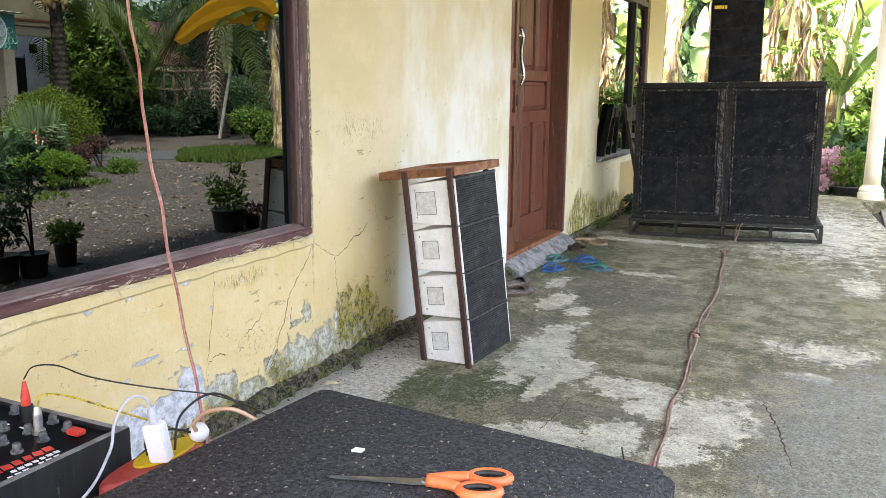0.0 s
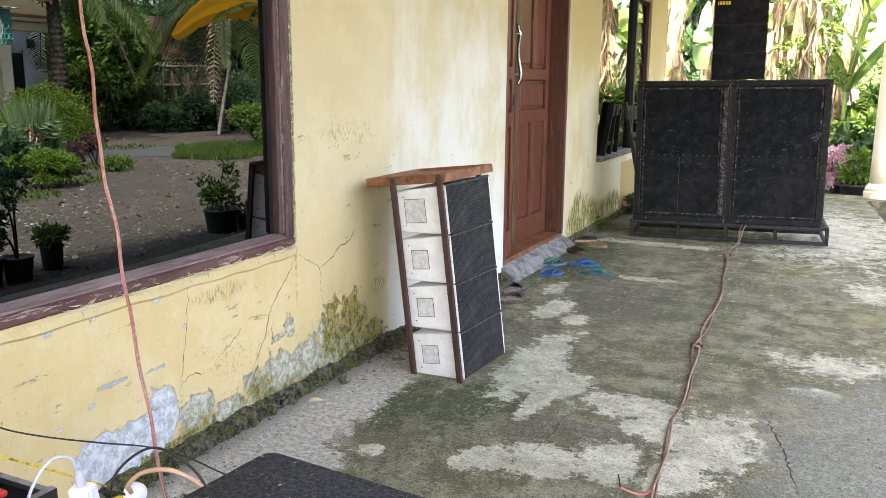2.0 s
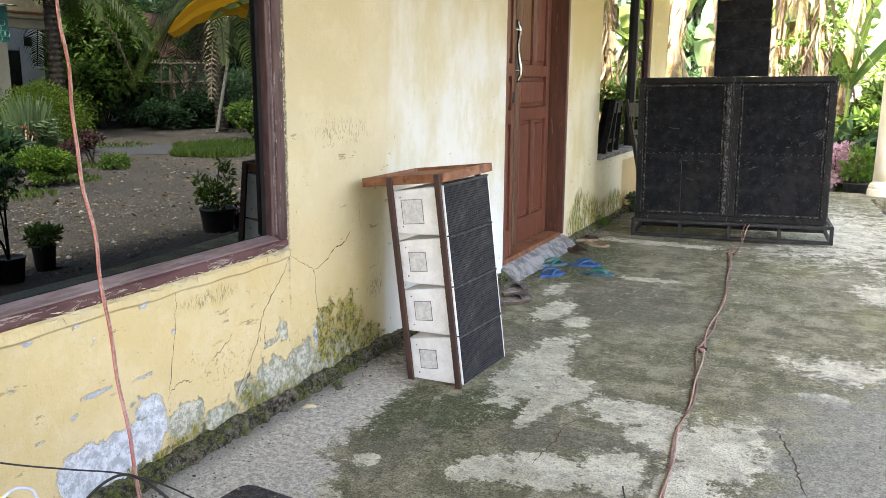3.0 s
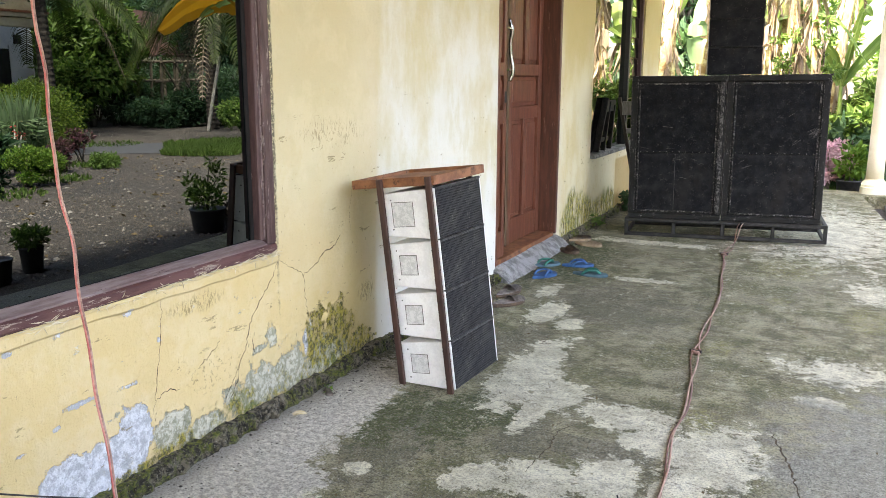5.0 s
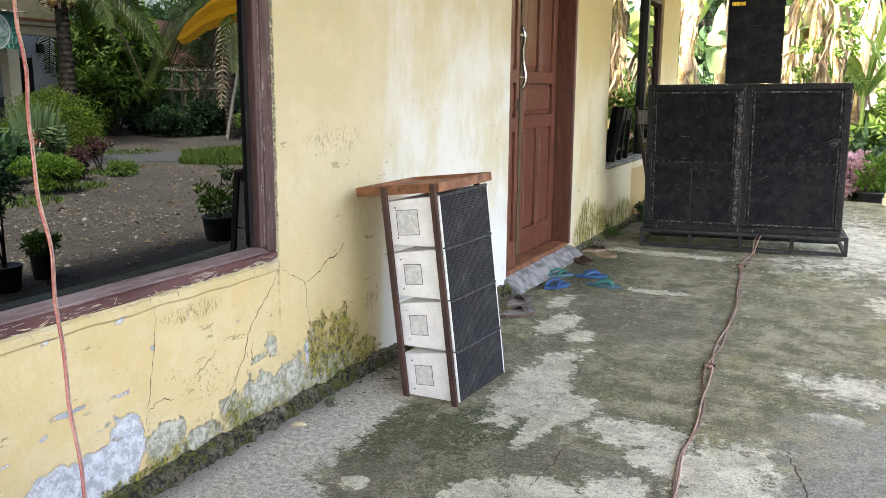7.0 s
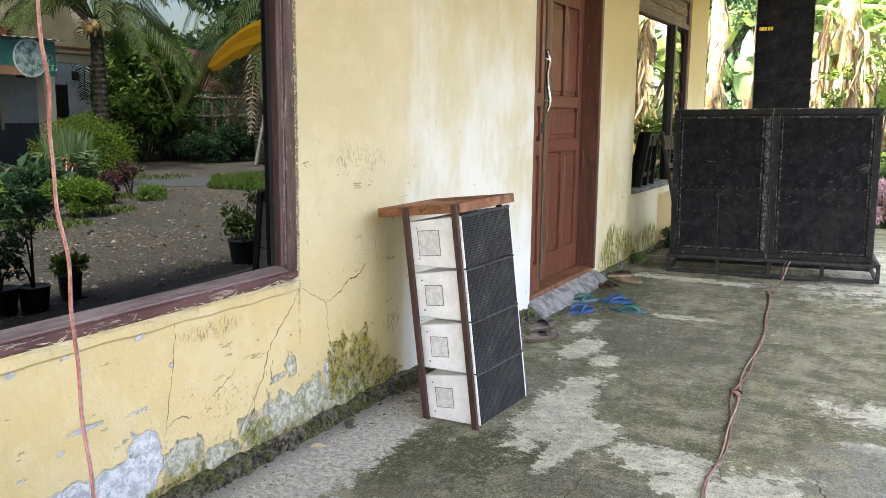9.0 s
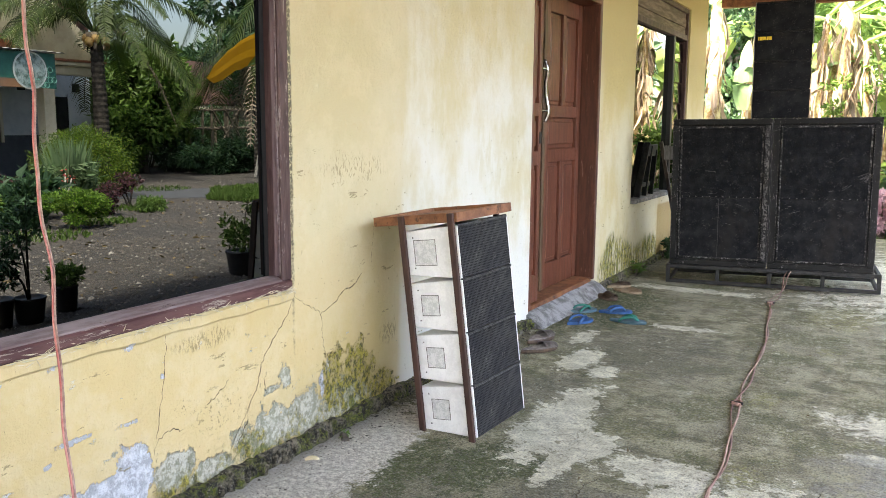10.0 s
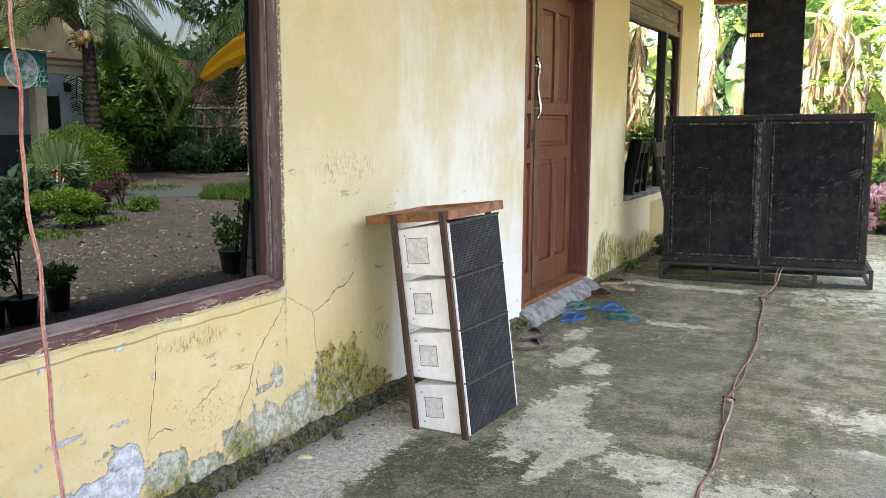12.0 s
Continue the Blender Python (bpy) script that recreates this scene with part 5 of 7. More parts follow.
def pebbles(name, label, spots, n, lo, hi, material, z):
    bm_v, bm_f = [], []
    g = random.Random(5)
    for x0, x1, y0, y1 in spots:
        for _ in range(n):
            c = Vector((g.uniform(x0, x1), g.uniform(y0, y1), z))
            s = g.uniform(lo, hi) * (1 if g.random() < 0.9 else 1.8)
            a, k = g.uniform(0, 6.28), len(bm_v)
            ring = [c + Vector((s * math.cos(a + j * 1.5708) * g.uniform(0.7, 1.2), s * math.sin(a + j * 1.5708) * g.uniform(0.7, 1.2), s * 0.15)) for j in range(4)]
            bm_v += [*ring, c + Vector((g.uniform(-0.3, 0.3) * s, 0, s * g.uniform(0.5, 0.9)))]
            bm_f += [(k + j, k + (j + 1) % 4, k + 4) for j in range(4)]
    me = bpy.data.meshes.new(name)
    me.from_pydata([tuple(v) for v in bm_v], [], bm_f)
    ob = new(name, me)
    me.materials.append(material)
    return tagged(ob, label, "gravel", kind="stuff")


def pebble_material():
    n = Net("pebble")
    i = n.node("ShaderNodeNewGeometry").outputs["Random Per Island"]
    c = n.mix(i, (0.025, 0.022, 0.02), (0.10, 0.088, 0.076))
    c = n.mix(n.step(i, 0.88, 0.92), c, (0.24, 0.225, 0.205))
    return n.done(c, 0.9, n.noise(50), 0.3, 0.004)


M_PEBBLE = pebble_material()
pebbles("gravel", "loose dark gravel and stones on the drive", [(1.2, 4.5, 3.2, 8.5), (3.0, 8.0, 6.0, 13.0), (9.0, 16.0, 14.5, 22.0)], 4500, 0.006, 0.022, M_PEBBLE, G)
M_LITTER = leaf_mat("fallen_leaves", (0.09, 0.06, 0.03), (0.20, 0.15, 0.08), 0.8, 0.1)
lp = np.stack([RNG.uniform(1.1, 9, 700), RNG.uniform(3.5, 14, 700), np.full(700, G + 0.012)], 1)
lw = RNG.normal(size=(700, 3)) * np.array([1, 1, 0.12])
tagged(part("leaf_litter", leaf_mesh("leaf_litter", lp, lw, RNG.uniform(0.04, 0.11, 700), RNG.uniform(0.02, 0.05, 700), 0.05), M_LITTER), "dry fallen leaves on the drive", "leaves", kind="stuff")

# ---- neighbour's house with its banner ----
M_BLUEWALL = plain("pale_blue_wall", (0.50, 0.55, 0.62), (0.60, 0.65, 0.71), 2, 0.8)
M_CREAM = plain("cream_trim", (0.62, 0.54, 0.40), (0.74, 0.66, 0.50), 3, 0.8)
M_TILE = plain("clay_roof_tile", (0.028, 0.013, 0.010), (0.085, 0.036, 0.026), 5, 0.85, 0.5, 0.01, random=0.35)
M_DARK = plain("dark_opening", (0.012, 0.012, 0.014), (0.03, 0.03, 0.032), 6, 0.4)
M_REDTRIM = plain("red_trim", (0.36, 0.11, 0.06), (0.45, 0.16, 0.09), 8, 0.7)
M_ZINC = plain("zinc_sheet", (0.45, 0.46, 0.47), (0.60, 0.61, 0.62), 8, 0.4, 0.2, metal=0.5)


def neighbour_house():
    h = thing("neighbour_house", "pale blue bungalow with cream eaves and a tiled roof", "house")
    part("wall", boxes((18.0, 18.2, 8.0, 18.6, G, 3.0)), M_BLUEWALL, h)
    part("wall", boxes((18.2, 24.0, 18.4, 18.6, G, 3.0)), M_BLUEWALL, h)
    part("plinth_band", boxes((17.985, 18.0, 8.0, 18.6, G, 1.05)), plain("dark_band", (0.05, 0.06, 0.08), (0.08, 0.09, 0.11), 4), h)
    d = part("door", boxes((17.96, 18.0, 16.9, 17.75, G, 2.2), bevel=0.01), M_DARK, h)
    part("frame", boxes((17.95, 18.0, 16.8, 16.9, G, 2.3), (17.95, 18.0, 17.75, 17.85, G, 2.3)), M_BLUEWALL, d)
    for y in (14.6, 12.9):
        wd = part("window", boxes((17.97, 18.0, y, y + 0.9, 0.9, 2.2), bevel=0.01), M_DARK, h)
        part("frame", boxes((17.94, 18.0, y - 0.08, y, 0.85, 2.25), (17.94, 18.0, y + 0.9, y + 0.98, 0.85, 2.25)), M_CREAM, wd)
    for y in (16.1, 17.95):
        part("vent", boxes((17.97, 18.0, y, y + 0.25, 2.35, 2.62)), M_DARK, h)
    part("eave", boxes((15.9, 16.1, 9.0, 17.3, 2.72, 2.98), (15.78, 16.1, 9.0, 17.38, 2.98, 3.10), bevel=0.02), M_CREAM, h)
    part("eave_line", boxes((15.75, 15.9, 9.0, 17.42, 3.10, 3.16)), M_REDTRIM, h)
    part("soffit", boxes((16.1, 18.0, 9.0, 17.3, 2.9, 2.98)), M_CREAM, h)
    part("gable", prism([(13.0, 3.16), (17.6, 3.16), (17.6, 3.6), (15.6, 5.2), (13.0, 5.2)], 16.3, 16.5, "x"), M_CREAM, h)
    part("barge_board", prism([(13.6, 3.16), (15.4, 3.16), (14.4, 3.75), (14.2, 3.65)], 16.2, 16.29, "x"), M_REDTRIM, h)
    part("pillar", boxes((14.35, 14.65, 14.30, 14.62, G, 2.5), bevel=0.01), M_CREAM, h, "cream square pillar")
    part("roof", prism([(16.55, 3.17), (16.55, 5.2), (24.0, 5.2), (24.0, 3.17)], 8.5, 17.5, "y"), M_TILE, h)
    cv = bmesh.new()
    n = 46
    for i in range(n):
        y0, y1 = 9.0 + i * 5.2 / n, 9.0 + (i + 1) * 5.2 / n
        z = 0.03 * (i % 2)
        a = [cv.verts.new(q) for q in ((13.3, y0, 3.06 + z), (13.3, y1, 3.06 + 0.03 - z), (16.2, y1, 3.20 + 0.03 - z), (16.2, y0, 3.20 + z))]
        cv.faces.new(a)
    ob = part("canopy", cv, M_ZINC, h, "corrugated zinc canopy sheet")
    return h


neighbour_house()


def banner():
    b = thing("banner", "green printed banner with a round emblem under the canopy", "banner")
    part("sheet", boxes((13.42, 13.45, 9.5, 13.98, 2.22, 3.04)), plain("green_banner", (0.012, 0.10, 0.085), (0.02, 0.15, 0.12), 3, 0.6), b)
    part("stripe", boxes((13.412, 13.419, 9.5, 13.3, 2.22, 2.42)), plain("orange_print", (0.30, 0.15, 0.08), (0.20, 0.12, 0.08), 3), b, "brown printed stripe")
    c = lathe([(0.44, 0), (0.44, 0.004)], 40)
    part("emblem_ring", c, plain("white_print", (0.55, 0.6, 0.58), (0.62, 0.66, 0.64), 5), b, m=pose(13.412, 13.30, 2.62, 0, -90, 0))
    part("emblem", lathe([(0.40, 0), (0.40, 0.004)], 40), plain("emblem_print", (0.06, 0.12, 0.10), (0.40, 0.50, 0.50), 5, fine=9), b, m=pose(13.407, 13.30, 2.62, 0, -90, 0))
    mt = plain("teal_print", (0.15, 0.40, 0.34), (0.2, 0.5, 0.42), 5)
    for i in range(7):
        y, z = 13.62 + 0.1 * (i % 4), 2.30 + 0.12 * (i // 2)
        ring = bmesh.new()
        tube([(13.41, y + 0.07 * math.cos(k * 0.785), z + 0.07 * math.sin(k * 0.785)) for k in range(9)], 0.008, 4, False, ring)
        part("flower_line", ring, mt, b)
    for i in range(4):
        part("letter_bar", boxes((13.400, 13.403, 13.26 + 0.07 * i, 13.31 + 0.07 * i, 2.40, 2.44)), mt, b, "pale script mark")
    return b


banner()
cabin = thing("chair", "plain pale plastic chair on the neighbour's veranda", "chair", pose(14.9, 12.9, G))
M_PLASTIC = plain("grey_plastic", (0.34, 0.34, 0.33), (0.45, 0.45, 0.44), 10, 0.4)
part("seat", boxes((-0.2, 0.2, -0.2, 0.2, 0.42, 0.45), bevel=0.008), M_PLASTIC, cabin)
part("backrest", boxes((0.18, 0.2, -0.2, 0.2, 0.45, 0.85), bevel=0.008), M_PLASTIC, cabin)
for x in (-0.18, 0.16):
    for y in (-0.18, 0.16):
        part("leg", boxes((x, x + 0.03, y, y + 0.03, 0, 0.42), bevel=0.005), M_PLASTIC, cabin)


def shed():
    h = thing("shed", "low white shed with an old clay tile roof", "shed")
    part("wall", boxes((20.0, 20.2, 21.0, 33.0, G, 2.1)), plain("shed_wall", (0.50, 0.50, 0.48), (0.62, 0.62, 0.60), 2, 0.85), h)
    part("fascia", boxes((19.4, 19.46, 20.8, 33.2, 1.98, 2.14)), M_CREAM, h)
    part("roof", prism([(19.38, 2.14), (19.38, 2.17), (23.0, 4.15), (23.0, 4.1)], 20.8, 33.2, "y"), M_TILE, h)
    me = mesh_of(boxes((-0.14, 0.14, -0.105, 0.105, 0, 0.025), bevel=0.008), "tile")
    me.materials.append(M_TILE)
    sl = math.degrees(math.atan2(1.98, 3.62))
    for r in range(9):
        for k in range(30):
            part("tile", me, M_TILE, h, m=pose(19.52 + r * 0.26, 23.2 + k * 0.225 + 0.05 * (r % 2), 2.26 + r * 0.26 * 1.98 / 3.62, 0, -sl - 3, 0))
    return h


shed()


def scaffold():
    s = thing("bamboo_rack", "rough bamboo rack standing before the shed", "rack")
    m = plain("grey_bamboo", (0.07, 0.055, 0.04), (0.14, 0.115, 0.085), 9, 0.8)
    for y in (20.75, 21.35, 21.95, 22.55):
        part("post", tube([(15.0, y, G), (15.0, y + 0.05, 2.0)], 0.05, 7), m, s)
        part("post", tube([(16.0, y, G), (16.0, y + 0.05, 1.9)], 0.05, 7), m, s)
    for z in (1.85, 1.25):
        for x in (15.0, 16.0):
            part("rail", tube([(x, 20.5, z), (x, 22.85, z + 0.06)], 0.045, 7), m, s)
    for a, b in ((20.75, 21.95), (21.95, 20.75), (22.55, 21.35)):
        part("brace", tube([(14.93, a, 0.3), (14.93, b, 1.85)], 0.035, 6), m, s)
    return s


scaffold()
stick = tube(spline([(12.2, 19.6, G), (12.3, 20.0, 0.8), (12.4, 20.5, 2.0)], 5), 0.05, 7)
solo("leaning_pole", stick, plain("pale_pole", (0.22, 0.21, 0.19), (0.34, 0.33, 0.30), 9), "pale bare pole leaning on the young palm", "pole")

# ---- behind the porch: column, bananas, flowers ----
M_CREAMCOL = plain("cream_column_paint", (0.74, 0.66, 0.46), (0.80, 0.73, 0.55), 5, 0.6)
col = thing("porch_column", "round cream painted porch column with moulded base", "column", pose(0.40, 12.28, 0.0), kind="structure")
part("shaft", lathe([(0.105, 0.19), (0.10, 0.5), (0.098, 2.96)], 24), M_CREAMCOL, col, smooth=True)
part("base", lathe([(0.16, 0.0), (0.16, 0.08), (0.145, 0.09), (0.15, 0.12), (0.135, 0.15), (0.115, 0.17), (0.105, 0.19)], 24), M_CREAMCOL, col)
pot_plant("potted_plant", "yellow-green leafed plant in a black pot by the column", (0.12, 12.75, G), 0.17, 0.26,
          [(0, 0, 0.42, 0.16, 0.16, 0.12), (0.05, 0.05, 0.55, 0.14, 0.14, 0.14)], 240, 0.12, M_LEAF_BRIGHT)
shrub("pink_shrub", "pink leafed flowering shrub beyond the porch", heap(0, 0, 0.1, 0.78, 0.28, 7, 50), 1500, 0.06, M_LEAF_PINK, (-0.15, 12.95, G))
YW = (M_BANANA, M_BANANA_PALE)
banana((-2.42, 13.0, G), 3.3, (-0.05, 0.2), 4, 4, 51, "banana plant with a yellowing stem by the house corner", 0.15)
banana((-2.15, 13.9, G), 2.9, (0.15, 0.1), 4, 3, 52, "banana plant with dry hanging leaves", 0.12)
banana((-0.95, 13.6, G), 3.2, (0.1, 0.3), 0, 4, 53, "banana plant with pale stem and dry sheaths", 0.11)
banana((-0.72, 14.1, G), 3.4, (-0.1, 0.2), 1, 4, 54, "tall banana plant with dry hanging leaves", 0.12, YW)
banana((-0.25, 14.4, G), 3.0, (0.2, 0.1), 2, 4, 55, "banana plant with bright sunlit leaves", 0.11)
banana((0.5, 15.0, G), 2.8, (0.3, 0.1), 3, 5, 56, "banana plant with bright sunlit leaves", 0.11)
banana((1.8, 15.6, G), 3.0, (0.1, -0.1), 5, 4, 57, "banana plant with dry hanging leaves", 0.12)
banana((3.4, 16.6, G), 3.0, (0.1, -0.1), 5, 4, 58, "banana plant with bright sunlit leaves", 0.12)
banana((2.6, 14.4, G), 2.4, (-0.1, -0.1), 5, 4, 59, "banana plant with broad green leaves", 0.11)
banana((4.9, 18.0, G), 3.0, (0.1, -0.1), 5, 3, 60, "banana plant with broad green leaves", 0.12)
for i, (x, y, h, r) in enumerate(((-0.86, 13.3, 3.1, 0.10), (-0.40, 13.1, 2.7, 0.055), (-1.14, 13.4, 3.1, 0.06), (-0.60, 13.6, 3.2, 0.085))):
    banana((x, y, G), h, (0.12 * (-1) ** i, 0.1), 1, 3, 120 + i, "slim banana stem hung with dry leaves", r)
banana((-1.42, 13.7, G), 2.2, (0.05, 0.1), 3, 3, 131, "short banana plant with broad green leaves behind the speakers", 0.09)
shrub("leafy_shrub", "bright green leafy shrub behind the speakers", heap(0, 0, 0, 1.7, 0.5, 9, 132), 1500, 0.13, M_LEAF, (-1.4, 13.25, G))
big = thing("young_banana", "young banana plant with one broad pale leaf", "plant", pose(-2.0, 13.25, G))
part("stem", tube(spline([(0, 0, 0), (0.02, 0, 0.8), (-0.03, 0, 1.7)], 4), [0.05, 0.045, 0.04, 0.035, 0.03, 0.028, 0.025, 0.02, 0.015], 8), M_BANANA, big, smooth=True)
part("leaf", blade([(-0.05, 0, 1.8), (-0.06, -0.05, 2.1), (-0.05, -0.06, 2.4), (-0.02, 0.0, 2.78)], 0.30, 0.0, 0.2, 4, 0.45), M_BANANA_PALE, big, "broad pale green leaf")
part("leaf", blade([(0.02, 0, 1.4), (0.15, 0, 1.7), (0.35, 0.05, 1.85), (0.5, 0.05, 1.7)], 0.22, 0.0, 0.3, 5), M_BANANA, big)
shrub("cassava_shrub", "feathery light green shrub among the bananas", heap(0, 0, 1.55, 2.3, 0.20, 5, 61), 220, 0.075, M_LEAF, (-0.80, 12.95, G))
shrub("cassava_shrub", "thin green shrub with fingered leaves", heap(0, 0, 1.4, 2.5, 0.22, 5, 63), 240, 0.075, M_LEAF, (-0.30, 13.0, G))
shrub("leafy_shrub", "dense dark green leafy shrub by the house corner", heap(0, 0, 0.3, 3.4, 0.55, 14, 64), 3200, 0.085, M_LEAF_DARK, (-2.05, 14.4, G))
shrub("cassava_shrub", "light green shrub with fingered leaves", heap(0, 0, 0.3, 1.6, 0.6, 9, 62), 1500, 0.15, M_LEAF, (0.25, 13.9, G))
for i, (x, y, h, r) in enumerate(((-3.4, 15.0, 2.0, 0.9), (-1.6, 15.4, 1.6, 0.9), (-0.2, 16.0, 1.2, 0.8), (0.9, 14.6, 1.2, 0.8), (1.2, 16.4, 2.0, 1.1), (2.4, 17.4, 2.0, 1.2), (4.2, 19.4, 2.2, 1.3), (5.8, 21.5, 2.4, 1.4))):
    shrub("undergrowth", "dense dark green undergrowth below the bananas", heap(0, 0, 0, h, r, 9, 70 + i), 1800, 0.16, M_LEAF_DARK if i % 2 else M_LEAF, (x, y, G), 6)
for i, (x, y, h, r) in enumerate(((-2.75, 16.9, 5.6, 1.25), (-1.9, 17.9, 5.0, 1.2), (-3.8, 18.5, 6.5, 2.0), (-1.8, 19.5, 5.5, 1.7), (3.6, 23.5, 6.5, 2.2), (6.5, 27.0, 7.0, 2.8))):
    tree("dense green tree behind the bananas", (x, y, G), h * 0.4, heap(0, 0, 0.6, h, r, 20, 80 + i), 5200, 0.20, M_LEAF_DARK if i % 2 == 0 else M_LEAF, 0.16, 20 + i)
grass("back_grass", "rough grass beyond the porch", [(-0.6, 13.0, 0.7), (0.3, 13.3, 0.6), (-1.6, 13.2, 0.6), (1.2, 13.6, 0.8)], 700, 0.14)

shrub("undergrowth", "dense green undergrowth beyond the column", heap(0, 0, 0, 2.6, 1.1, 10, 90), 2200, 0.17, M_LEAF, (1.3, 18.2, G), 6)
shrub("broad_leaf_plant", "broad leafed green plants below the bananas", heap(0, 0, 0, 1.1, 0.55, 7, 91), 420, 0.22, M_LEAF_DARK, (0.15, 13.55, G))
shrub("broad_leaf_plant", "broad leafed green plants below the bananas", heap(0, 0, 0.2, 1.3, 0.6, 7, 92), 260, 0.32, M_LEAF_DARK, (0.6, 14.2, G))
up = thing("young_banana", "young banana plant with upright yellow-green leaves", "plant", pose(-0.1, 14.0, G))
part("stem", tube(spline([(0, 0, 0), (0.02, 0, 0.8), (0.0, 0, 1.6)], 4), [0.06, 0.055, 0.05, 0.045, 0.04, 0.036, 0.03, 0.025, 0.02], 8), M_BANANA, up, smooth=True)
for k, (dx, dz, wd) in enumerate(((0.25, 2.55, 0.26), (0.75, 2.25, 0.24), (-0.3, 2.0, 0.24))):
    part("leaf", blade([(0, 0, 1.5), (dx * 0.4, -0.05, 1.5 + (dz - 1.5) * 0.6), (dx * 0.8, -0.1, dz), (dx * 1.3, -0.12, dz - 0.1)], wd, 0.03, 0.3, 60 + k, 0.5, 50), M_BANANA, up)
pot_plant("potted_plant", "small red flowered plant in a teal pot", (1.33, 7.36, G), 0.10, 0.14, [(0, 0, 0.2, 0.1, 0.1, 0.08)], 160, 0.05, M_LEAF_RED)

# far woods that close the view all round; unseen stretches added to darken the horizon
far = []
g = random.Random(9)
for i in range(70):
    a = i / 70 * 6.283 + g.uniform(-0.03, 0.03)
    d = g.uniform(42, 56)
    if 1.50 < a < 1.86:
        continue
    far.append((3 + d * math.cos(a), 8 + d * math.sin(a), g.uniform(1.5, 4.5), 4.2, 4.2, g.uniform(3.0, 5.5)))
tagged(part("far_woods", cloud("far_woods", far, 26000, 0.95), M_LEAF_DARK), "far green woods added all round, partly out of view", "woods", kind="stuff")

# ---- wall foot, ledge and cracks ----
lb = boxes((W - 0.02, W + 0.014, WIN1[0] - 0.02, WIN1[1] + 0.012, 0.662, 0.710), bevel=0.010)
bmesh.ops.subdivide_edges(lb, edges=[e for e in lb.edges if abs(e.verts[0].co.y - e.verts[1].co.y) > 0.5], cuts=90)
for v in lb.verts:
    v.co.z += 0.010 * noise.noise(v.co * Vector((1, 7, 1))) if v.co.z < 0.69 else 0.003 * noise.noise(v.co * 12)
    v.co.x += 0.005 * noise.noise(v.co * 9)
solo("ledge", lb, M_WALL, "yellow plaster ledge below the big window", "trim", "structure")


def stone_mesh(seed):
    bm = bmesh.new()
    bmesh.ops.create_icosphere(bm, subdivisions=1, radius=0.5)
    for v in bm.verts:
        v.co *= 1 + 0.75 * noise.noise(v.co * 2.9 + Vector((seed * 9.1, 0, 0)))
    me = mesh_of(bm, "stone")
    me.materials.append(M_STONE)
    return me


def footing(name, y0, y1, step, hgt, label):
    f = thing(name, label, "footing", kind="structure")
    core = boxes((W - 0.01, W + 0.040, y0, y1, -0.02, hgt * 0.80))
    bmesh.ops.subdivide_edges(core, edges=[e for e in core.edges if abs(e.verts[0].co.y - e.verts[1].co.y) > 0.3], cuts=int((y1 - y0) / 0.02))
    for v in core.verts:
        k = noise.noise(v.co * 11) + 0.6 * noise.noise(v.co * 31)
        v.co.x += 0.016 * k if v.co.x > W else 0
        v.co.z += 0.022 * k if v.co.z > 0.01 else 0
    part("mortar", core, M_STONE, f)
    g = random.Random(3)
    y = y0
    while y < y1:
        s = g.uniform(0.5, 1.4) * (1.35 if y < 2.6 else 1.0)
        part("stone", STONES[g.randrange(5)], M_STONE, f, m=pose(W + 0.040 + g.uniform(-0.010, 0.008), y, hgt * g.uniform(0.26, 0.60), g.uniform(-20, 20), g.uniform(-20, 20), g.uniform(0, 360)) @ Matrix.Diagonal((0.036 * s, 0.050 * s, hgt * g.uniform(0.55, 0.95), 1)))
        y += step * s
    return f


STONES = [stone_mesh(i) for i in range(5)]
footing("wall_footing", 1.6, 5.80, 0.034, 0.085, "row of dark mossy footing stones along the wall")
footing("wall_footing", 7.35, 11.3, 0.060, 0.07, "dark mossy footing stones beyond the door")

M_CRACK = plain("crack_dark", (0.03, 0.022, 0.012), (0.10, 0.07, 0.035), 30, 0.95)


def crack(points, width, plane, seed):
    """A jagged, tapering sliver just proud of the wall (plane 'x') or the floor (plane 'z')."""
    g = random.Random(seed)
    pts = spline(points, 7)
    k = len(pts)
    bm = bmesh.new()
    prev = None
    for i, p in enumerate(pts):
        d = pts[min(i + 1, k - 1)] - pts[max(i - 1, 0)]
        n = Vector((1, 0, 0)) if plane == "x" else Vector((0, 0, 1))
        s = d.cross(n).normalized()
        p = p + s * g.uniform(-0.006, 0.006)
        w = width * g.uniform(0.25, 1.1) * (0.35 + 0.65 * math.sin(math.pi * (i + 0.5) / k))
        cur = [bm.verts.new(p + s * w / 2 + n * 0.0012), bm.verts.new(p - s * w / 2 + n * 0.0012)]
        if prev:
            bm.faces.new((prev[0], prev[1], cur[1], cur[0]))
        prev = cur
    return bm


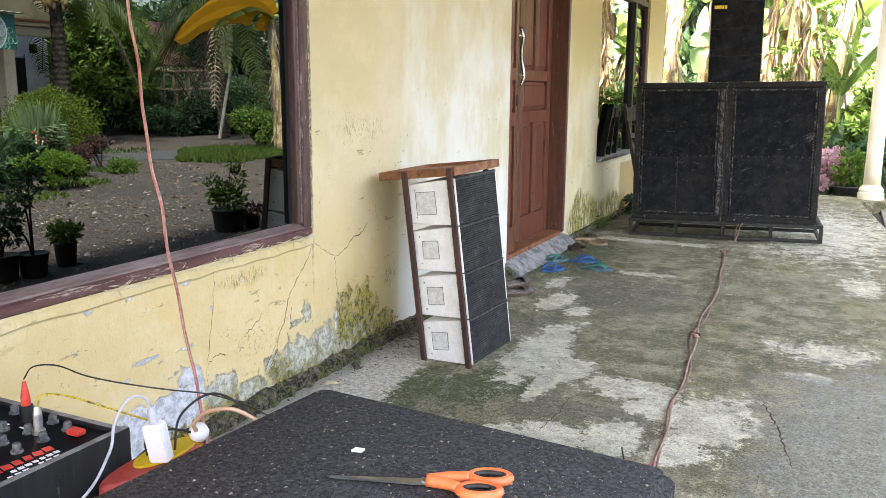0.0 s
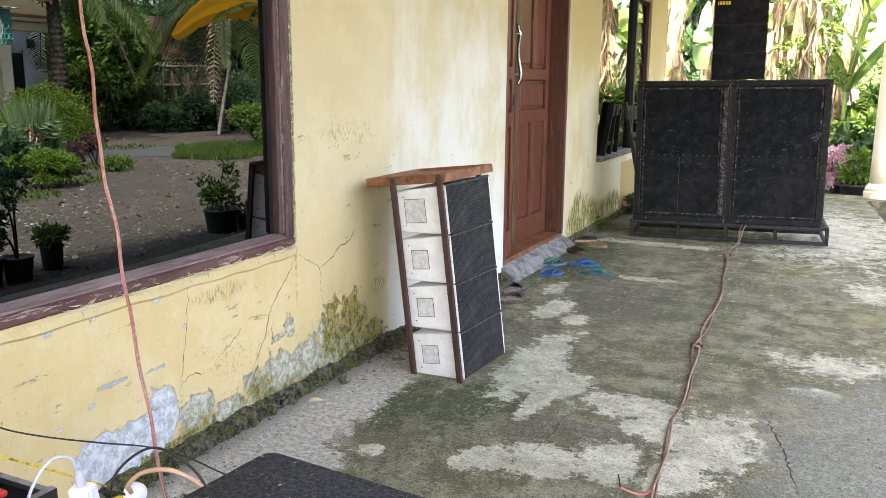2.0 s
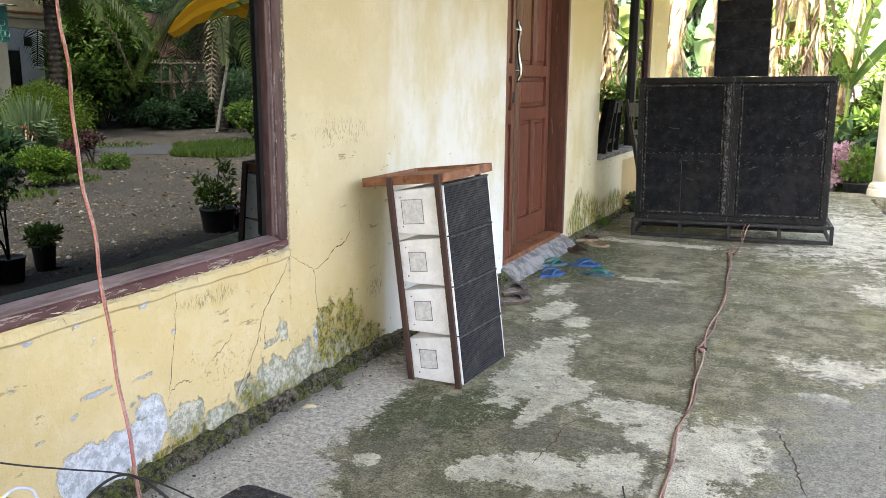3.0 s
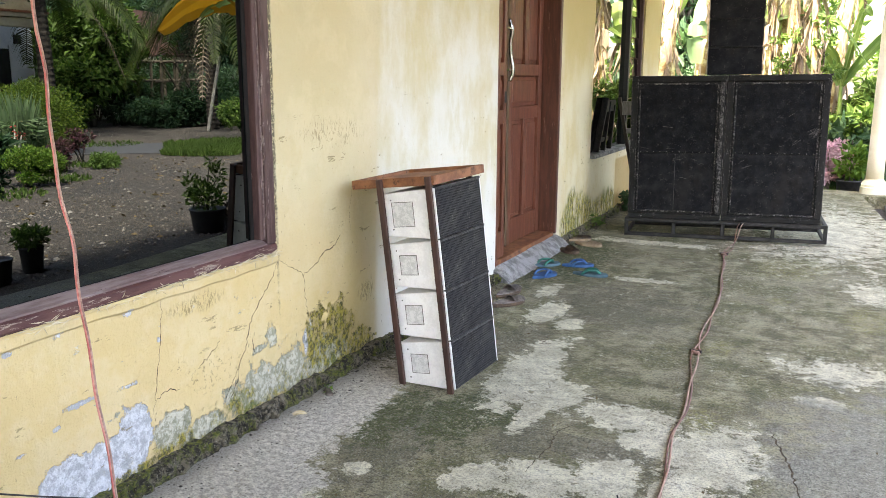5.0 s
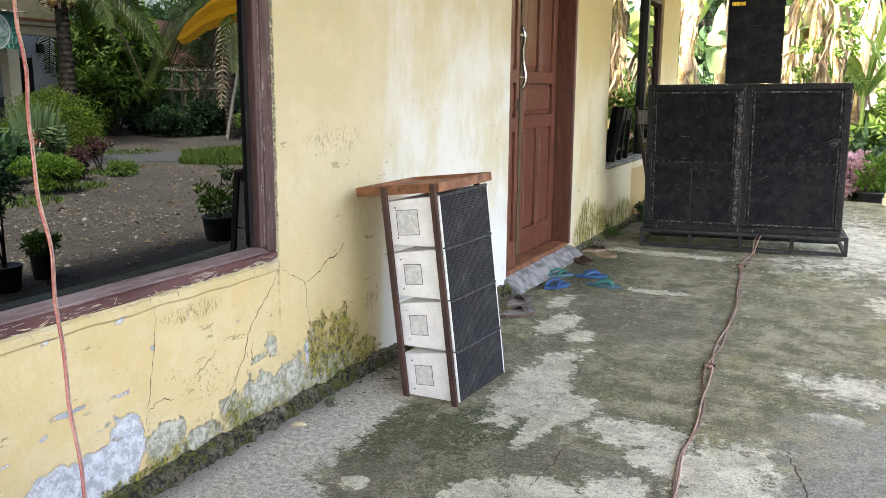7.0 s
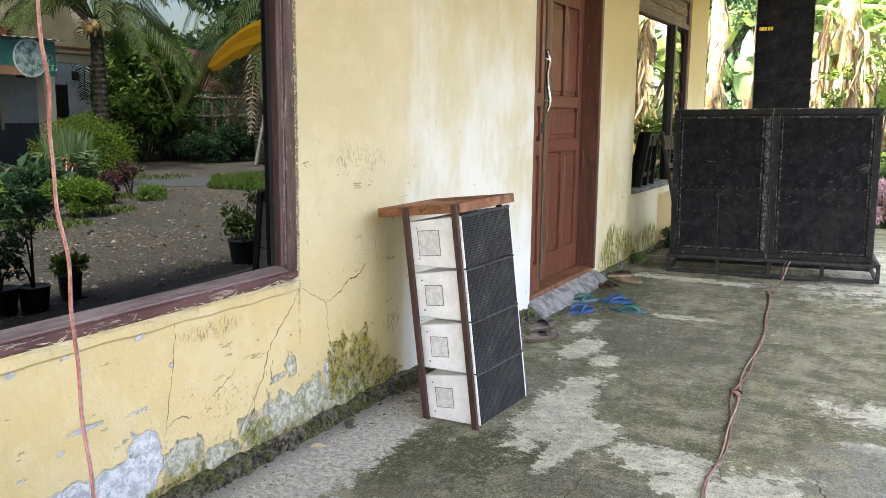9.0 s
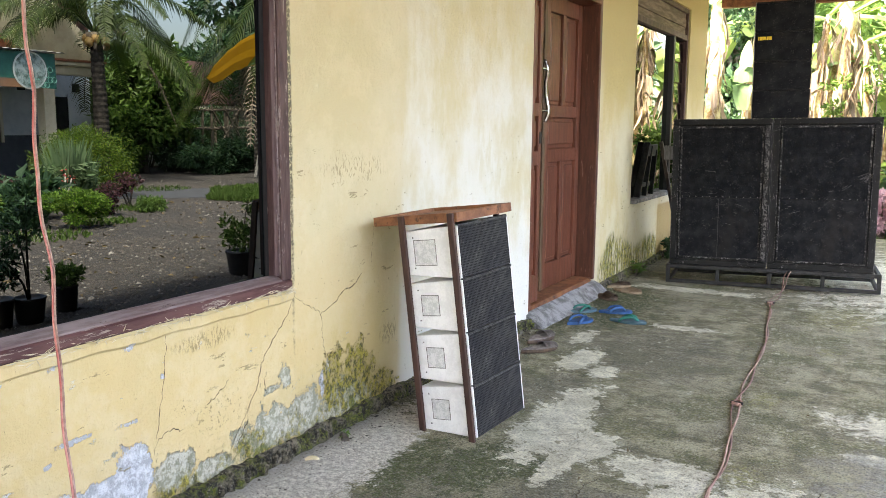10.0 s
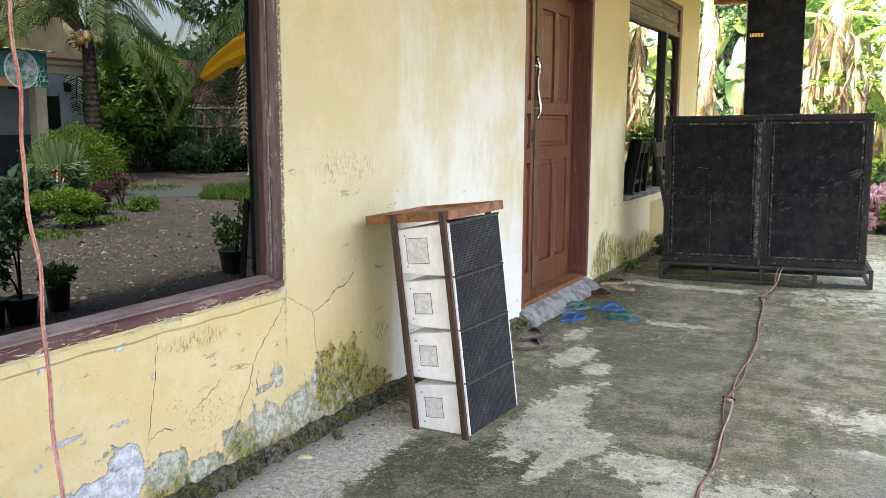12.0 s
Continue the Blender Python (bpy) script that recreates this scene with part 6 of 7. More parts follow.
for i, (pts, w) in enumerate((
        ([(W, 3.236, 0.675), (W, 3.19, 0.60), (W, 3.10, 0.52), (W, 3.028, 0.439), (W, 2.99, 0.34), (W, 2.92, 0.25), (W, 2.841, 0.144)], 0.009),
        ([(W, 3.24, 0.675), (W, 3.33, 0.62), (W, 3.417, 0.564), (W, 3.436, 0.444), (W, 3.45, 0.38)], 0.007),
        ([(W, 3.417, 0.564), (W, 3.53, 0.60), (W, 3.60, 0.64), (W, 3.68, 0.655), (W, 3.744, 0.70)], 0.012),
        ([(W, 2.537, 0.674), (W, 2.53, 0.55), (W, 2.50, 0.40), (W, 2.468, 0.253)], 0.006),
        ([(W, 2.95, 0.30), (W, 2.93, 0.22), (W, 2.86, 0.13)], 0.008),
        ([(W, 2.72, 0.36), (W, 2.78, 0.385), (W, 2.84, 0.42)], 0.010),
        ([(W, 2.60, 0.30), (W, 2.55, 0.32), (W, 2.48, 0.30)], 0.008),
        ([(W, 3.86, 0.95), (W, 3.83, 0.80), (W, 3.84, 0.70)], 0.003),
        ([(W, 3.05, 0.40), (W, 3.04, 0.34), (W, 3.05, 0.31)], 0.010))):
    part("crack", crack(pts, w * 0.62, "x", i), M_CRACK, wall_west, "dark crack in the plaster")
for i, (pts, w) in enumerate((
        ([(-0.22, 3.88, 0), (-0.203, 3.81, 0), (-0.165, 3.675, 0), (-0.132, 3.55, 0), (-0.104, 3.407, 0), (-0.06, 3.2, 0)], 0.016),
        ([(-1.03, 3.10, 0), (-1.03, 3.2, 0), (-1.02, 3.35, 0), (-1.03, 3.488, 0), (-1.0, 3.62, 0)], 0.010),
        ([(-0.369, 4.502, 0), (-0.2, 4.47, 0), (-0.025, 4.423, 0)], 0.007))):
    part("crack", crack(pts, w * 0.6, "z", 30 + i), M_CRACK, floor, "dark crack in the concrete")

# ---- hanging wire and floor cable ----
M_WIRE = plain("red_pink_wire", (0.42, 0.10, 0.08), (0.52, 0.22, 0.17), 6, 0.45, 0.1)
M_COPPER = plain("brown_pink_cable", (0.22, 0.115, 0.09), (0.40, 0.26, 0.20), 14, 0.5, 0.1)
wire = thing("hanging_wire", "red and pink twin wire hanging from the porch ceiling", "wire")
wp = [(-2.02, 1.92, WALL_TOP), (-1.97, 1.88, 2.3), (-1.90, 1.84, 1.8), (-1.82, 1.79, 1.46), (-1.745, 1.745, 1.25), (-1.70, 1.72, 1.10), (-1.66, 1.695, 1.00), (-1.57, 1.64, 0.86), (-1.50, 1.595, 0.74), (-1.40, 1.53, 0.55), (-1.34, 1.49, 0.40), (-1.28, 1.45, 0.2), (-1.2, 1.4, 0.02), (-1.1, 1.3, 0.012)]
wl = spline(wp, 6)
wl = [p + Vector((0.003 * math.sin(p.z * 19), 0.005 * math.sin(p.z * 13 + 1) + 0.003 * math.sin(p.z * 31), 0)) if p.z > 0.1 else p for p in wl]
part("strand", tube(wl, 0.0023, 6), M_WIRE, wire, smooth=True)
part("strand", tube([p + Vector((0.002, 0.004, 0)) for p in wl], 0.0023, 6), M_COPPER, wire, smooth=True)

cable = thing("speaker_cable", "twisted brown twin cable knotted along the porch floor", "cable")
cp = [(-0.79, 8.12, 0.17), (-0.80, 8.02, 0.14), (-0.815, 7.95, 0.03), (-0.83, 7.70, 0.012), (-0.845, 7.46, 0.014), (-0.80, 7.1, 0.01), (-0.77, 6.7, 0.01), (-0.722, 6.296, 0.01), (-0.70, 5.97, 0.01), (-0.688, 5.6, 0.01), (-0.680, 5.276, 0.01), (-0.666, 4.78, 0.014), (-0.625, 4.40, 0.01), (-0.584, 3.957, 0.01), (-0.59, 3.65, 0.01), (-0.55, 3.3, 0.01), (-0.535, 3.06, 0.01), (-0.52, 2.93, 0.01)]
cl = spline(cp, 14)
acc, strands = 0.0, ([], [])
for i, p in enumerate(cl):
    acc += (cl[i] - cl[i - 1]).length if i else 0
    sp = 0.0065 + 0.013 * max(0.0, math.sin(acc * 2.1 + 0.8))
    off = Vector((math.cos(acc * 5.3), 0.0, 0.5 * math.sin(acc * 5.3) + 0.2)) * sp
    strands[0].append(p + off)
    strands[1].append(Vector((p.x - off.x, p.y, max(p.z - off.z * 0.4, 0.006))))
for q, mt in zip(strands, (M_COPPER, plain("dark_brown_cable", (0.13, 0.06, 0.045), (0.24, 0.12, 0.09), 12, 0.5, 0.1))):
    part("strand", tube(q, 0.0045, 6), mt, cable, smooth=True)
for k in ((-0.845, 7.46), (-0.666, 4.78)):
    kb = bmesh.new()
    for j in range(3):
        tube([(k[0] + 0.022 * math.cos(a + j) , k[1] + 0.026 * math.sin(a + j), 0.016 + 0.008 * math.sin(2 * a + j)) for a in [x * 0.5 for x in range(12)]], 0.006, 6, bm=kb)
    part("knot", kb, M_COPPER, cable)
    part("tape", tube([(k[0] - 0.03, k[1], 0.02), (k[0] + 0.03, k[1] - 0.01, 0.02)], 0.008, 8), M_GASKET, cable, "black tape")
part("loose_end", tube(spline([(-0.53, 3.0, 0.012), (-0.56, 2.95, 0.012), (-0.60, 2.94, 0.016), (-0.64, 2.95, 0.02)], 5), 0.004, 6), M_WIRE, cable, "red stripped end")
part("bare_end", tube([(-0.64, 2.95, 0.02), (-0.655, 2.97, 0.06)], 0.003, 5), M_STEEL, cable)

# ---- sandals and shoes by the door ----
def sole_outline(L, w):
    pts = []
    for i in range(22):
        a = 2 * math.pi * i / 22
        t = math.cos(a)
        r = w / 2 * (1.0 + 0.16 * t - 0.14 * math.cos(2 * a + 0.4))
        pts.append((L / 2 * t, r * math.sin(a) + 0.008 * math.sin(a * 2)))
    return pts


def flip_flop(at, turn, sole, strap, label, L=0.255, roll=0.0):
    s = thing("flip_flop", label, "sandal", pose(at[0], at[1], 0.001, roll, 0, turn), group="footwear by the door")
    part("sole", prism(sole_outline(L, 0.10), 0, 0.014, "z", bevel=0.002), sole, s)
    part("top_layer", prism(sole_outline(L * 0.97, 0.095), 0.0145, 0.019, "z"), strap if sole is M_BLUE else sole, s)
    for side in (-1, 1):
        part("strap", tube(spline([(L * 0.27, 0, 0.018), (L * 0.15, side * 0.024, 0.045), (-0.02, side * 0.046, 0.04), (-0.055, side * 0.05, 0.014)], 5), 0.0095, 6), strap, s, smooth=True)
    part("toe_post", tube([(L * 0.27, 0, 0.012), (L * 0.27, 0, 0.026)], 0.006, 6), strap, s)
    return s


M_BLUE = plain("blue_rubber", (0.008, 0.06, 0.17), (0.02, 0.10, 0.26), 14, 0.6)
M_SOLEGREY = plain("grey_blue_rubber", (0.035, 0.085, 0.105), (0.07, 0.14, 0.17), 14, 0.7)
M_GREEN = plain("green_rubber", (0.0, 0.10, 0.075), (0.005, 0.17, 0.12), 14, 0.5)
M_BROWN = plain("brown_leather", (0.05, 0.03, 0.018), (0.12, 0.075, 0.045), 18, 0.7, 0.4)
M_TAN = plain("dusty_tan_leather", (0.22, 0.15, 0.09), (0.34, 0.25, 0.16), 14, 0.8, 0.4)
M_MESHSHOE = plain("grey_brown_mesh", (0.10, 0.085, 0.075), (0.22, 0.19, 0.175), 26, 0.8, 0.5)
flip_flop((-1.96, 6.11), 66, M_BLUE, M_BLUE, "worn blue rubber flip-flop by the door")
flip_flop((-2.06, 6.46), 52, M_SOLEGREY, M_GREEN, "grey flip-flop with green straps")
flip_flop((-1.83, 6.55), 24, M_BLUE, M_BLUE, "blue rubber flip-flop beside the green ones", roll=0)
flip_flop((-1.66, 6.29), 2, M_SOLEGREY, M_GREEN, "grey flip-flop with green straps, turned outward", 0.27)


def slipper(at, turn, sole, upper, label, L=0.26, flat=1.0):
    s = thing("slipper", label, "shoe", pose(at[0], at[1], 0.001, 0, 0, turn), group="footwear by the door")
    part("sole", prism(sole_outline(L, 0.105), 0, 0.022, "z", bevel=0.004), sole, s)
    bm = bmesh.new()
    n, rows = 9, 7
    grid = []
    for r in range(rows):
        x = L * (0.44 - 0.36 * r / (rows - 1))
        w = 0.052 * math.sqrt(max(0.06, 1 - ((x - 0.02) / (L * 0.47)) ** 4))
        grid.append([bm.verts.new((x, w * math.cos(math.pi * j / (n - 1)), 0.02 + (0.03 + 0.02 * r / rows) * flat * math.sin(math.pi * j / (n - 1)))) for j in range(n)])
    for a, b in zip(grid, grid[1:]):
        for j in range(n - 1):
            bm.faces.new((a[j], a[j + 1], b[j + 1], b[j]))
    bmesh.ops.solidify(bm, geom=bm.faces[:], thickness=0.004)
    part("upper", bm, upper, s, smooth=True)
    part("insole", prism(sole_outline(L * 0.93, 0.092), 0.0225, 0.026, "z"), upper, s)
    return s


slipper((-2.06, 7.04), -38, M_BROWN, M_BROWN, "dark brown leather slipper")
slipper((-1.98, 7.38), -13, M_TAN, M_TAN, "dusty tan slipper, trodden flat", 0.27, 0.6)
slipper((-2.13, 7.56), 41, M_TAN, M_BROWN, "old dusty brown shoe near the wall", 0.27, 0.7)
slipper((-2.02, 5.50), 78, M_BROWN, M_MESHSHOE, "worn grey-brown mesh shoe beside the ramp", 0.28, 0.9)
slipper((-1.93, 5.26), 60, M_BROWN, M_MESHSHOE, "worn grey-brown mesh shoe lying near the speakers", 0.28, 0.8)

# ---- wooden rack beside the subwoofers ----
M_GREYPLANK = wood_material("grey_plank", (0.20, 0.20, 0.20), (0.34, 0.34, 0.34), (0.12, 0.11, 0.10), 0.7)
M_DARKPLANK = wood_material("dark_plank", (0.035, 0.026, 0.02), (0.075, 0.06, 0.048), (0.16, 0.14, 0.12), 0.7)


def beam(a, b, w, d):
    """A squared stick from a to b."""
    a, b = Vector(a), Vector(b)
    m = Matrix.Translation(a) @ (b - a).to_track_quat("Z", "X").to_matrix().to_4x4()
    bm = boxes((-w / 2, w / 2, -d / 2, d / 2, 0, (b - a).length), bevel=0.003)
    bmesh.ops.transform(bm, matrix=m, verts=bm.verts)
    return bm


rack = thing("folding_chair", "old dark wooden folding chair with a grey backrest board", "chair")
YC = 8.76
for x, s in ((-2.09, 1), (-1.44, -1)):
    part("back_post", beam((x + 0.27 * s, YC, 0.0), (x, YC, 1.25), 0.034, 0.035), M_DARKPLANK, rack)
    part("leg", beam((x + 0.16 * s, YC + 0.34, 0.0), (x + 0.19 * s, YC + 0.04, 0.46), 0.03, 0.03), M_DARKPLANK, rack)
part("backrest", boxes((-2.05, -1.48, YC - 0.030, YC - 0.018, 1.08, 1.215), bevel=0.003), M_GREYPLANK, rack, "grey backrest board")
part("backrest", boxes((-2.00, -1.53, YC - 0.030, YC - 0.018, 0.90, 0.95), bevel=0.003), M_GREYPLANK, rack, "grey backrest board")
part("seat", boxes((-1.95, -1.58, YC + 0.02, YC + 0.36, 0.462, 0.487), bevel=0.004), M_DARKPLANK, rack)
# added bars before the pane: a dark slanted reflection built as solid sticks
folded = thing("folded_chair", "folded dark wooden chair frame propped on the window sill", "chair")
XS, ZS = W - 0.036, WIN2[2] + 0.0352
part("leg", beam((XS, 8.60, ZS), (XS, 8.93, 1.235), 0.030, 0.060), M_BLACKBOX, folded)
part("leg", beam((XS + 0.002, 8.86, ZS), (XS + 0.002, 9.06, 1.20), 0.026, 0.045), M_BLACKBOX, folded)
part("leg", beam((XS, 9.12, ZS), (XS, 9.24, 1.16), 0.026, 0.050), M_BLACKBOX, folded)
part("rail", boxes((XS - 0.012, XS + 0.012, 8.93, 9.30, 1.10, 1.215), bevel=0.003), M_BLACKBOX, folded)
part("rail", boxes((XS - 0.010, XS + 0.010, 8.68, 9.05, 0.80, 0.84), bevel=0.003), M_BLACKBOX, folded)
shrub("small_weed", "dark green mossy weeds at the foot of the wall", heap(0, 0, 0, 0.22, 0.10, 6, 140), 260, 0.05, M_LEAF_DARK, (W + 0.13, 9.45, 0.0), 2, "weed")
shrub("small_weed", "small green weeds at the foot of the wall", heap(0, 0, 0, 0.16, 0.07, 5, 141), 90, 0.045, M_LEAF, (W + 0.10, 8.25, 0.0), 2, "weed")

# ---- scissors and crumbs on the carpeted box ----
def scissors():
    s = thing("scissors", "open scissors with orange plastic handles on the carpeted box", "scissors", pose(-0.470, 0.915, 0.8815, 0, 0, 20))
    metal = plain("steel_blade", (0.40, 0.42, 0.44), (0.55, 0.57, 0.60), 20, 0.35, 0.05, metal=1.0)
    org = plain("orange_plastic", (0.80, 0.16, 0.05), (0.86, 0.22, 0.08), 20, 0.4, 0.05)
    part("blade", prism([(-0.125, 0.004), (0.02, 0.010), (0.03, 0.0), (0.0, -0.006), (-0.118, 0.001)], 0.000, 0.002, "z"), metal, s, "steel blade")
    part("blade", prism([(-0.12, 0.001), (0.02, 0.006), (0.03, -0.008), (0.0, -0.010)], 0.0025, 0.0045, "z"), metal, s, "steel blade")
    part("pivot", lathe([(0.005, 0.0), (0.005, 0.007)], 12), metal, s, m=pose(0.008, 0.0, 0))
    for sgn, rx, ry in ((1, 0.095, 0.014), (-1, 0.083, -0.026)):
        part("handle", tube(spline([(0.012, 0.002 * sgn, 0.005), (0.04, 0.010 * sgn, 0.006), (rx - 0.028, ry * 0.8, 0.007)], 5), [0.008] * 11, 8), org, s, "orange handle", smooth=True)
        part("finger_ring", tube([(rx + 0.026 * math.cos(a), ry + 0.015 * math.sin(a), 0.007) for a in [2 * math.pi * k / 20 for k in range(21)]], 0.0065, 8, False), org, s, "orange finger ring", smooth=True)
        part("grip_lining", tube([(rx + 0.0205 * math.cos(a), ry + 0.0098 * math.sin(a), 0.0085) for a in [2 * math.pi * k / 20 for k in range(21)]], 0.0042, 6, False), M_POT, s, "black grip lining", smooth=True)
    return s


scissors()
M_CRUMB = leaf_mat("wood_shavings", (0.16, 0.125, 0.085), (0.38, 0.32, 0.25), 0.8, 0.05)
nc = 1500
cpos = np.stack([RNG.uniform(0.02, 0.62, nc), RNG.uniform(-0.58, -0.02, nc), np.full(nc, 0.8812)], 1)
cway = RNG.normal(size=(nc, 3)) * np.array([1, 1, 0.15])
csz = 0.0009 + 0.0030 * RNG.random(nc) ** 4
crumbs = part("crumbs", leaf_mesh("crumbs", cpos, cway, csz * 1.8, csz, 0.1), M_CRUMB, None, m=pose(-0.80, 1.178, 0.0, 0, 0, -5.0))
tagged(crumbs, "pale wood shavings and dust crumbs on the carpet", "debris", kind="stuff")
chip = prism([(-0.009, -0.004), (0.006, -0.006), (0.010, 0.003), (-0.004, 0.006)], 0, 0.003, "z")
solo("paper_scrap", chip, plain("white_paper", (0.7, 0.7, 0.7), (0.8, 0.8, 0.8), 20), "small white paper scrap on the carpeted box", "paper", m=pose(-0.595, 0.965, 0.8815, 0, 0, 20))

# ---- mixer with its cables ----
M_MIXER = plain("black_panel", (0.002, 0.002, 0.003), (0.005, 0.005, 0.006), 25, 0.5, 0.05, spec=0.12)
M_CASE = wood_material("black_stained_case", (0.003, 0.0035, 0.004), (0.009, 0.0095, 0.010), (0.08, 0.075, 0.07), 0.8, 0.62)
M_GREYEDGE = wood_material("bare_board_edge", (0.14, 0.135, 0.13), (0.24, 0.23, 0.22), (0.06, 0.06, 0.06), 0.8)
M_REDPL = plain("red_plastic", (0.50, 0.03, 0.02), (0.60, 0.06, 0.04), 20, 0.4, 0.05)
M_WHITEPL = plain("white_plastic", (0.74, 0.74, 0.75), (0.80, 0.80, 0.81), 20, 0.35, 0.05)
M_GREYPL = plain("grey_plastic_cable", (0.42, 0.43, 0.48), (0.50, 0.51, 0.56), 20, 0.45, 0.05)
M_YELLOWPL = plain("yellow_black_cable", (0.10, 0.07, 0.005), (0.62, 0.42, 0.02), 60, 0.5, 0.05, fine=200)


def mixer():
    x0, x1, y0, y1 = -1.80, -1.185, 0.42, 1.094
    m = thing("audio_mixer", "black audio mixer with knobs in a worn black wooden case", "mixer")
    part("panel", boxes((x0 + 0.016, x1 - 0.016, y0, y1 - 0.014, 0.71, 0.745), bevel=0.003), M_MIXER, m)
    for q in ((x1 - 0.016, x1, y0, y1, 0.60, 0.756), (x0, x0 + 0.016, y0, y1, 0.60, 0.772), (x0 + 0.016, x1 - 0.016, y1 - 0.014, y1, 0.60, 0.752)):
        w = part("case_board", boxes(q, bevel=0.001), M_CASE, m, "scratched black board")
        part("board_edge", boxes((q[0] + 0.001, q[1] - 0.001, q[2] + 0.001, q[3] - 0.001, q[5] + 0.0005, q[5] + 0.0015)), M_GREYEDGE, w, "bare grey board edge")
    part("bottom", boxes((x0 + 0.016, x1 - 0.016, y0, y1 - 0.014, 0.60, 0.62)), M_CASE, m)
    knob = mesh_of(lathe([(0.011, 0), (0.011, 0.004), (0.008, 0.006), (0.0075, 0.016), (0.006, 0.018)], 14), "knob")
    for i in range(6):
        for j in range(3):
            k = part("knob", knob, M_KNOB, m, m=pose(-1.30 - 0.055 * i, 1.048 - 0.055 * j + 0.012 * (i % 2), 0.7455))
    part("rocker_switch", boxes((-1.285, -1.253, 1.030, 1.052, 0.7455, 0.757), bevel=0.003), M_REDPL, m, "red rocker switch")
    widths = random.Random(12)
    for k in range(7):
        w, t = widths.uniform(0.013, 0.018), widths.uniform(-8, 8)
        part("letter_bar", boxes((-0.010, 0.010, -w / 2, w / 2, 0, 0.0008)), M_REDPL, m, "red mark", m=pose(-1.262, 0.972 - k * 0.021, 0.7454, 0, 0, -18 + t))
        part("letter_bar", boxes((-0.0045, 0.0045, -w / 3, w / 3, 0, 0.0008)), M_WHITEPL, m, "white mark", m=pose(-1.238, 0.970 - k * 0.0145, 0.7454, 0, 0, -12))
        if k != 3:
            part("letter_bar", boxes((-0.0045, 0.0045, -w / 3, w / 3, 0, 0.0008)), M_WHITEPL, m, "white mark", m=pose(-1.222, 0.958 - k * 0.0155, 0.7454, 0, 0, -12))
        part("printed_line", boxes((-1.345 - 0.05 * k, -1.325 - 0.05 * k, 1.015, 1.018, 0.7452, 0.7462)), M_WHITEPL, m, "white printed line")
    return m


M_KNOB = plain("grey_knob", (0.035, 0.035, 0.04), (0.12, 0.12, 0.125), 60, 0.4, 0.05)
mixer()
stand = thing("plinth_box", "plain black box that carries the mixer", "box")
part("body", boxes((-1.82, -1.16, 0.40, 1.10, 0.0, 0.5985), bevel=0.006), M_BLACKBOX, stand)

jack = thing("audio_plug", "red audio plug and black cable in the mixer", "plug")
part("socket", lathe([(0.013, 0), (0.013, 0.034), (0.010, 0.036)], 14), M_GASKET, jack, m=pose(-1.405, 1.042, 0.746), smooth=False)
part("sleeve", lathe([(0.009, 0.0), (0.009, 0.016), (0.0045, 0.042), (0.0035, 0.048)], 14), M_REDPL, jack, "red sleeve", m=pose(-1.402, 1.040, 0.782))
part("lead", tube(spline([(-1.402, 1.040, 0.835), (-1.385, 1.05, 0.86), (-1.33, 1.06, 0.868), (-1.27, 1.075, 0.852), (-1.22, 1.12, 0.83), (-1.17, 1.18, 0.806), (-1.10, 1.24, 0.785), (-1.02, 1.28, 0.75), (-0.96, 1.30, 0.70), (-0.9, 1.32, 0.5), (-0.9, 1.33, 0.02)], 7), 0.0016, 6), M_GASKET, jack, "thin black lead", smooth=True)
jack2 = thing("audio_plug", "silver audio plug with a yellow and black cable", "plug")
part("sleeve", lathe([(0.012, 0.0), (0.012, 0.008), (0.0085, 0.010), (0.0085, 0.04), (0.005, 0.055)], 14), plain("silver_plug", (0.45, 0.44, 0.42), (0.6, 0.59, 0.56), 40, 0.35, 0.1, metal=0.8), jack2, m=pose(-1.335, 1.012, 0.746))
part("lead", tube(spline([(-1.335, 1.012, 0.80), (-1.325, 1.02, 0.822), (-1.29, 1.045, 0.818), (-1.24, 1.09, 0.788), (-1.19, 1.13, 0.76), (-1.13, 1.16, 0.735), (-1.06, 1.17, 0.70)], 7), 0.0021, 6), M_YELLOWPL, jack2, "yellow and black lead", smooth=True)

adapter = thing("charger", "white charger with a grey lead", "charger", pose(-1.105, 1.092, 0.706, 8, -5, 20))
part("body", boxes((-0.020, 0.020, -0.013, 0.013, 0.0, 0.080), bevel=0.004, seg=2), M_WHITEPL, adapter)
part("lead_plug", lathe([(0.008, 0.0), (0.0075, 0.02), (0.005, 0.03)], 12), M_GREYPL, adapter, m=pose(0, 0, 0.081))
part("lead", tube(spline([(0, 0, 0.109), (-0.004, -0.005, 0.136), (-0.02, -0.03, 0.148), (-0.02, -0.09, 0.136), (0.0, -0.16, 0.118), (0.0, -0.27, 0.10), (-0.06, -0.4, 0.0975)], 7), 0.0025, 8), M_GREYPL, adapter, "grey lead", smooth=True)
strip = thing("power_strip", "red and yellow power strip behind the carpeted box", "power strip", pose(-1.134, 1.100, 0.0, 0, 0, 88))
part("body", prism([(0.125 * math.cos(a), 0.044 * math.sin(a)) for a in [k * math.pi / 12 for k in range(24)]], 0.62, 0.698, "z", bevel=0.008), plain("dull_red_shell", (0.30, 0.035, 0.03), (0.38, 0.06, 0.05), 20, 0.5), strip, "dull red shell")
part("face", prism([(0.030 + 0.075 * math.cos(a), 0.032 * math.sin(a)) for a in [k * math.pi / 10 for k in range(20)]], 0.699, 0.704, "z"), plain("yellow_plastic", (0.55, 0.38, 0.01), (0.64, 0.46, 0.03), 20, 0.4), strip, "yellow socket plate")
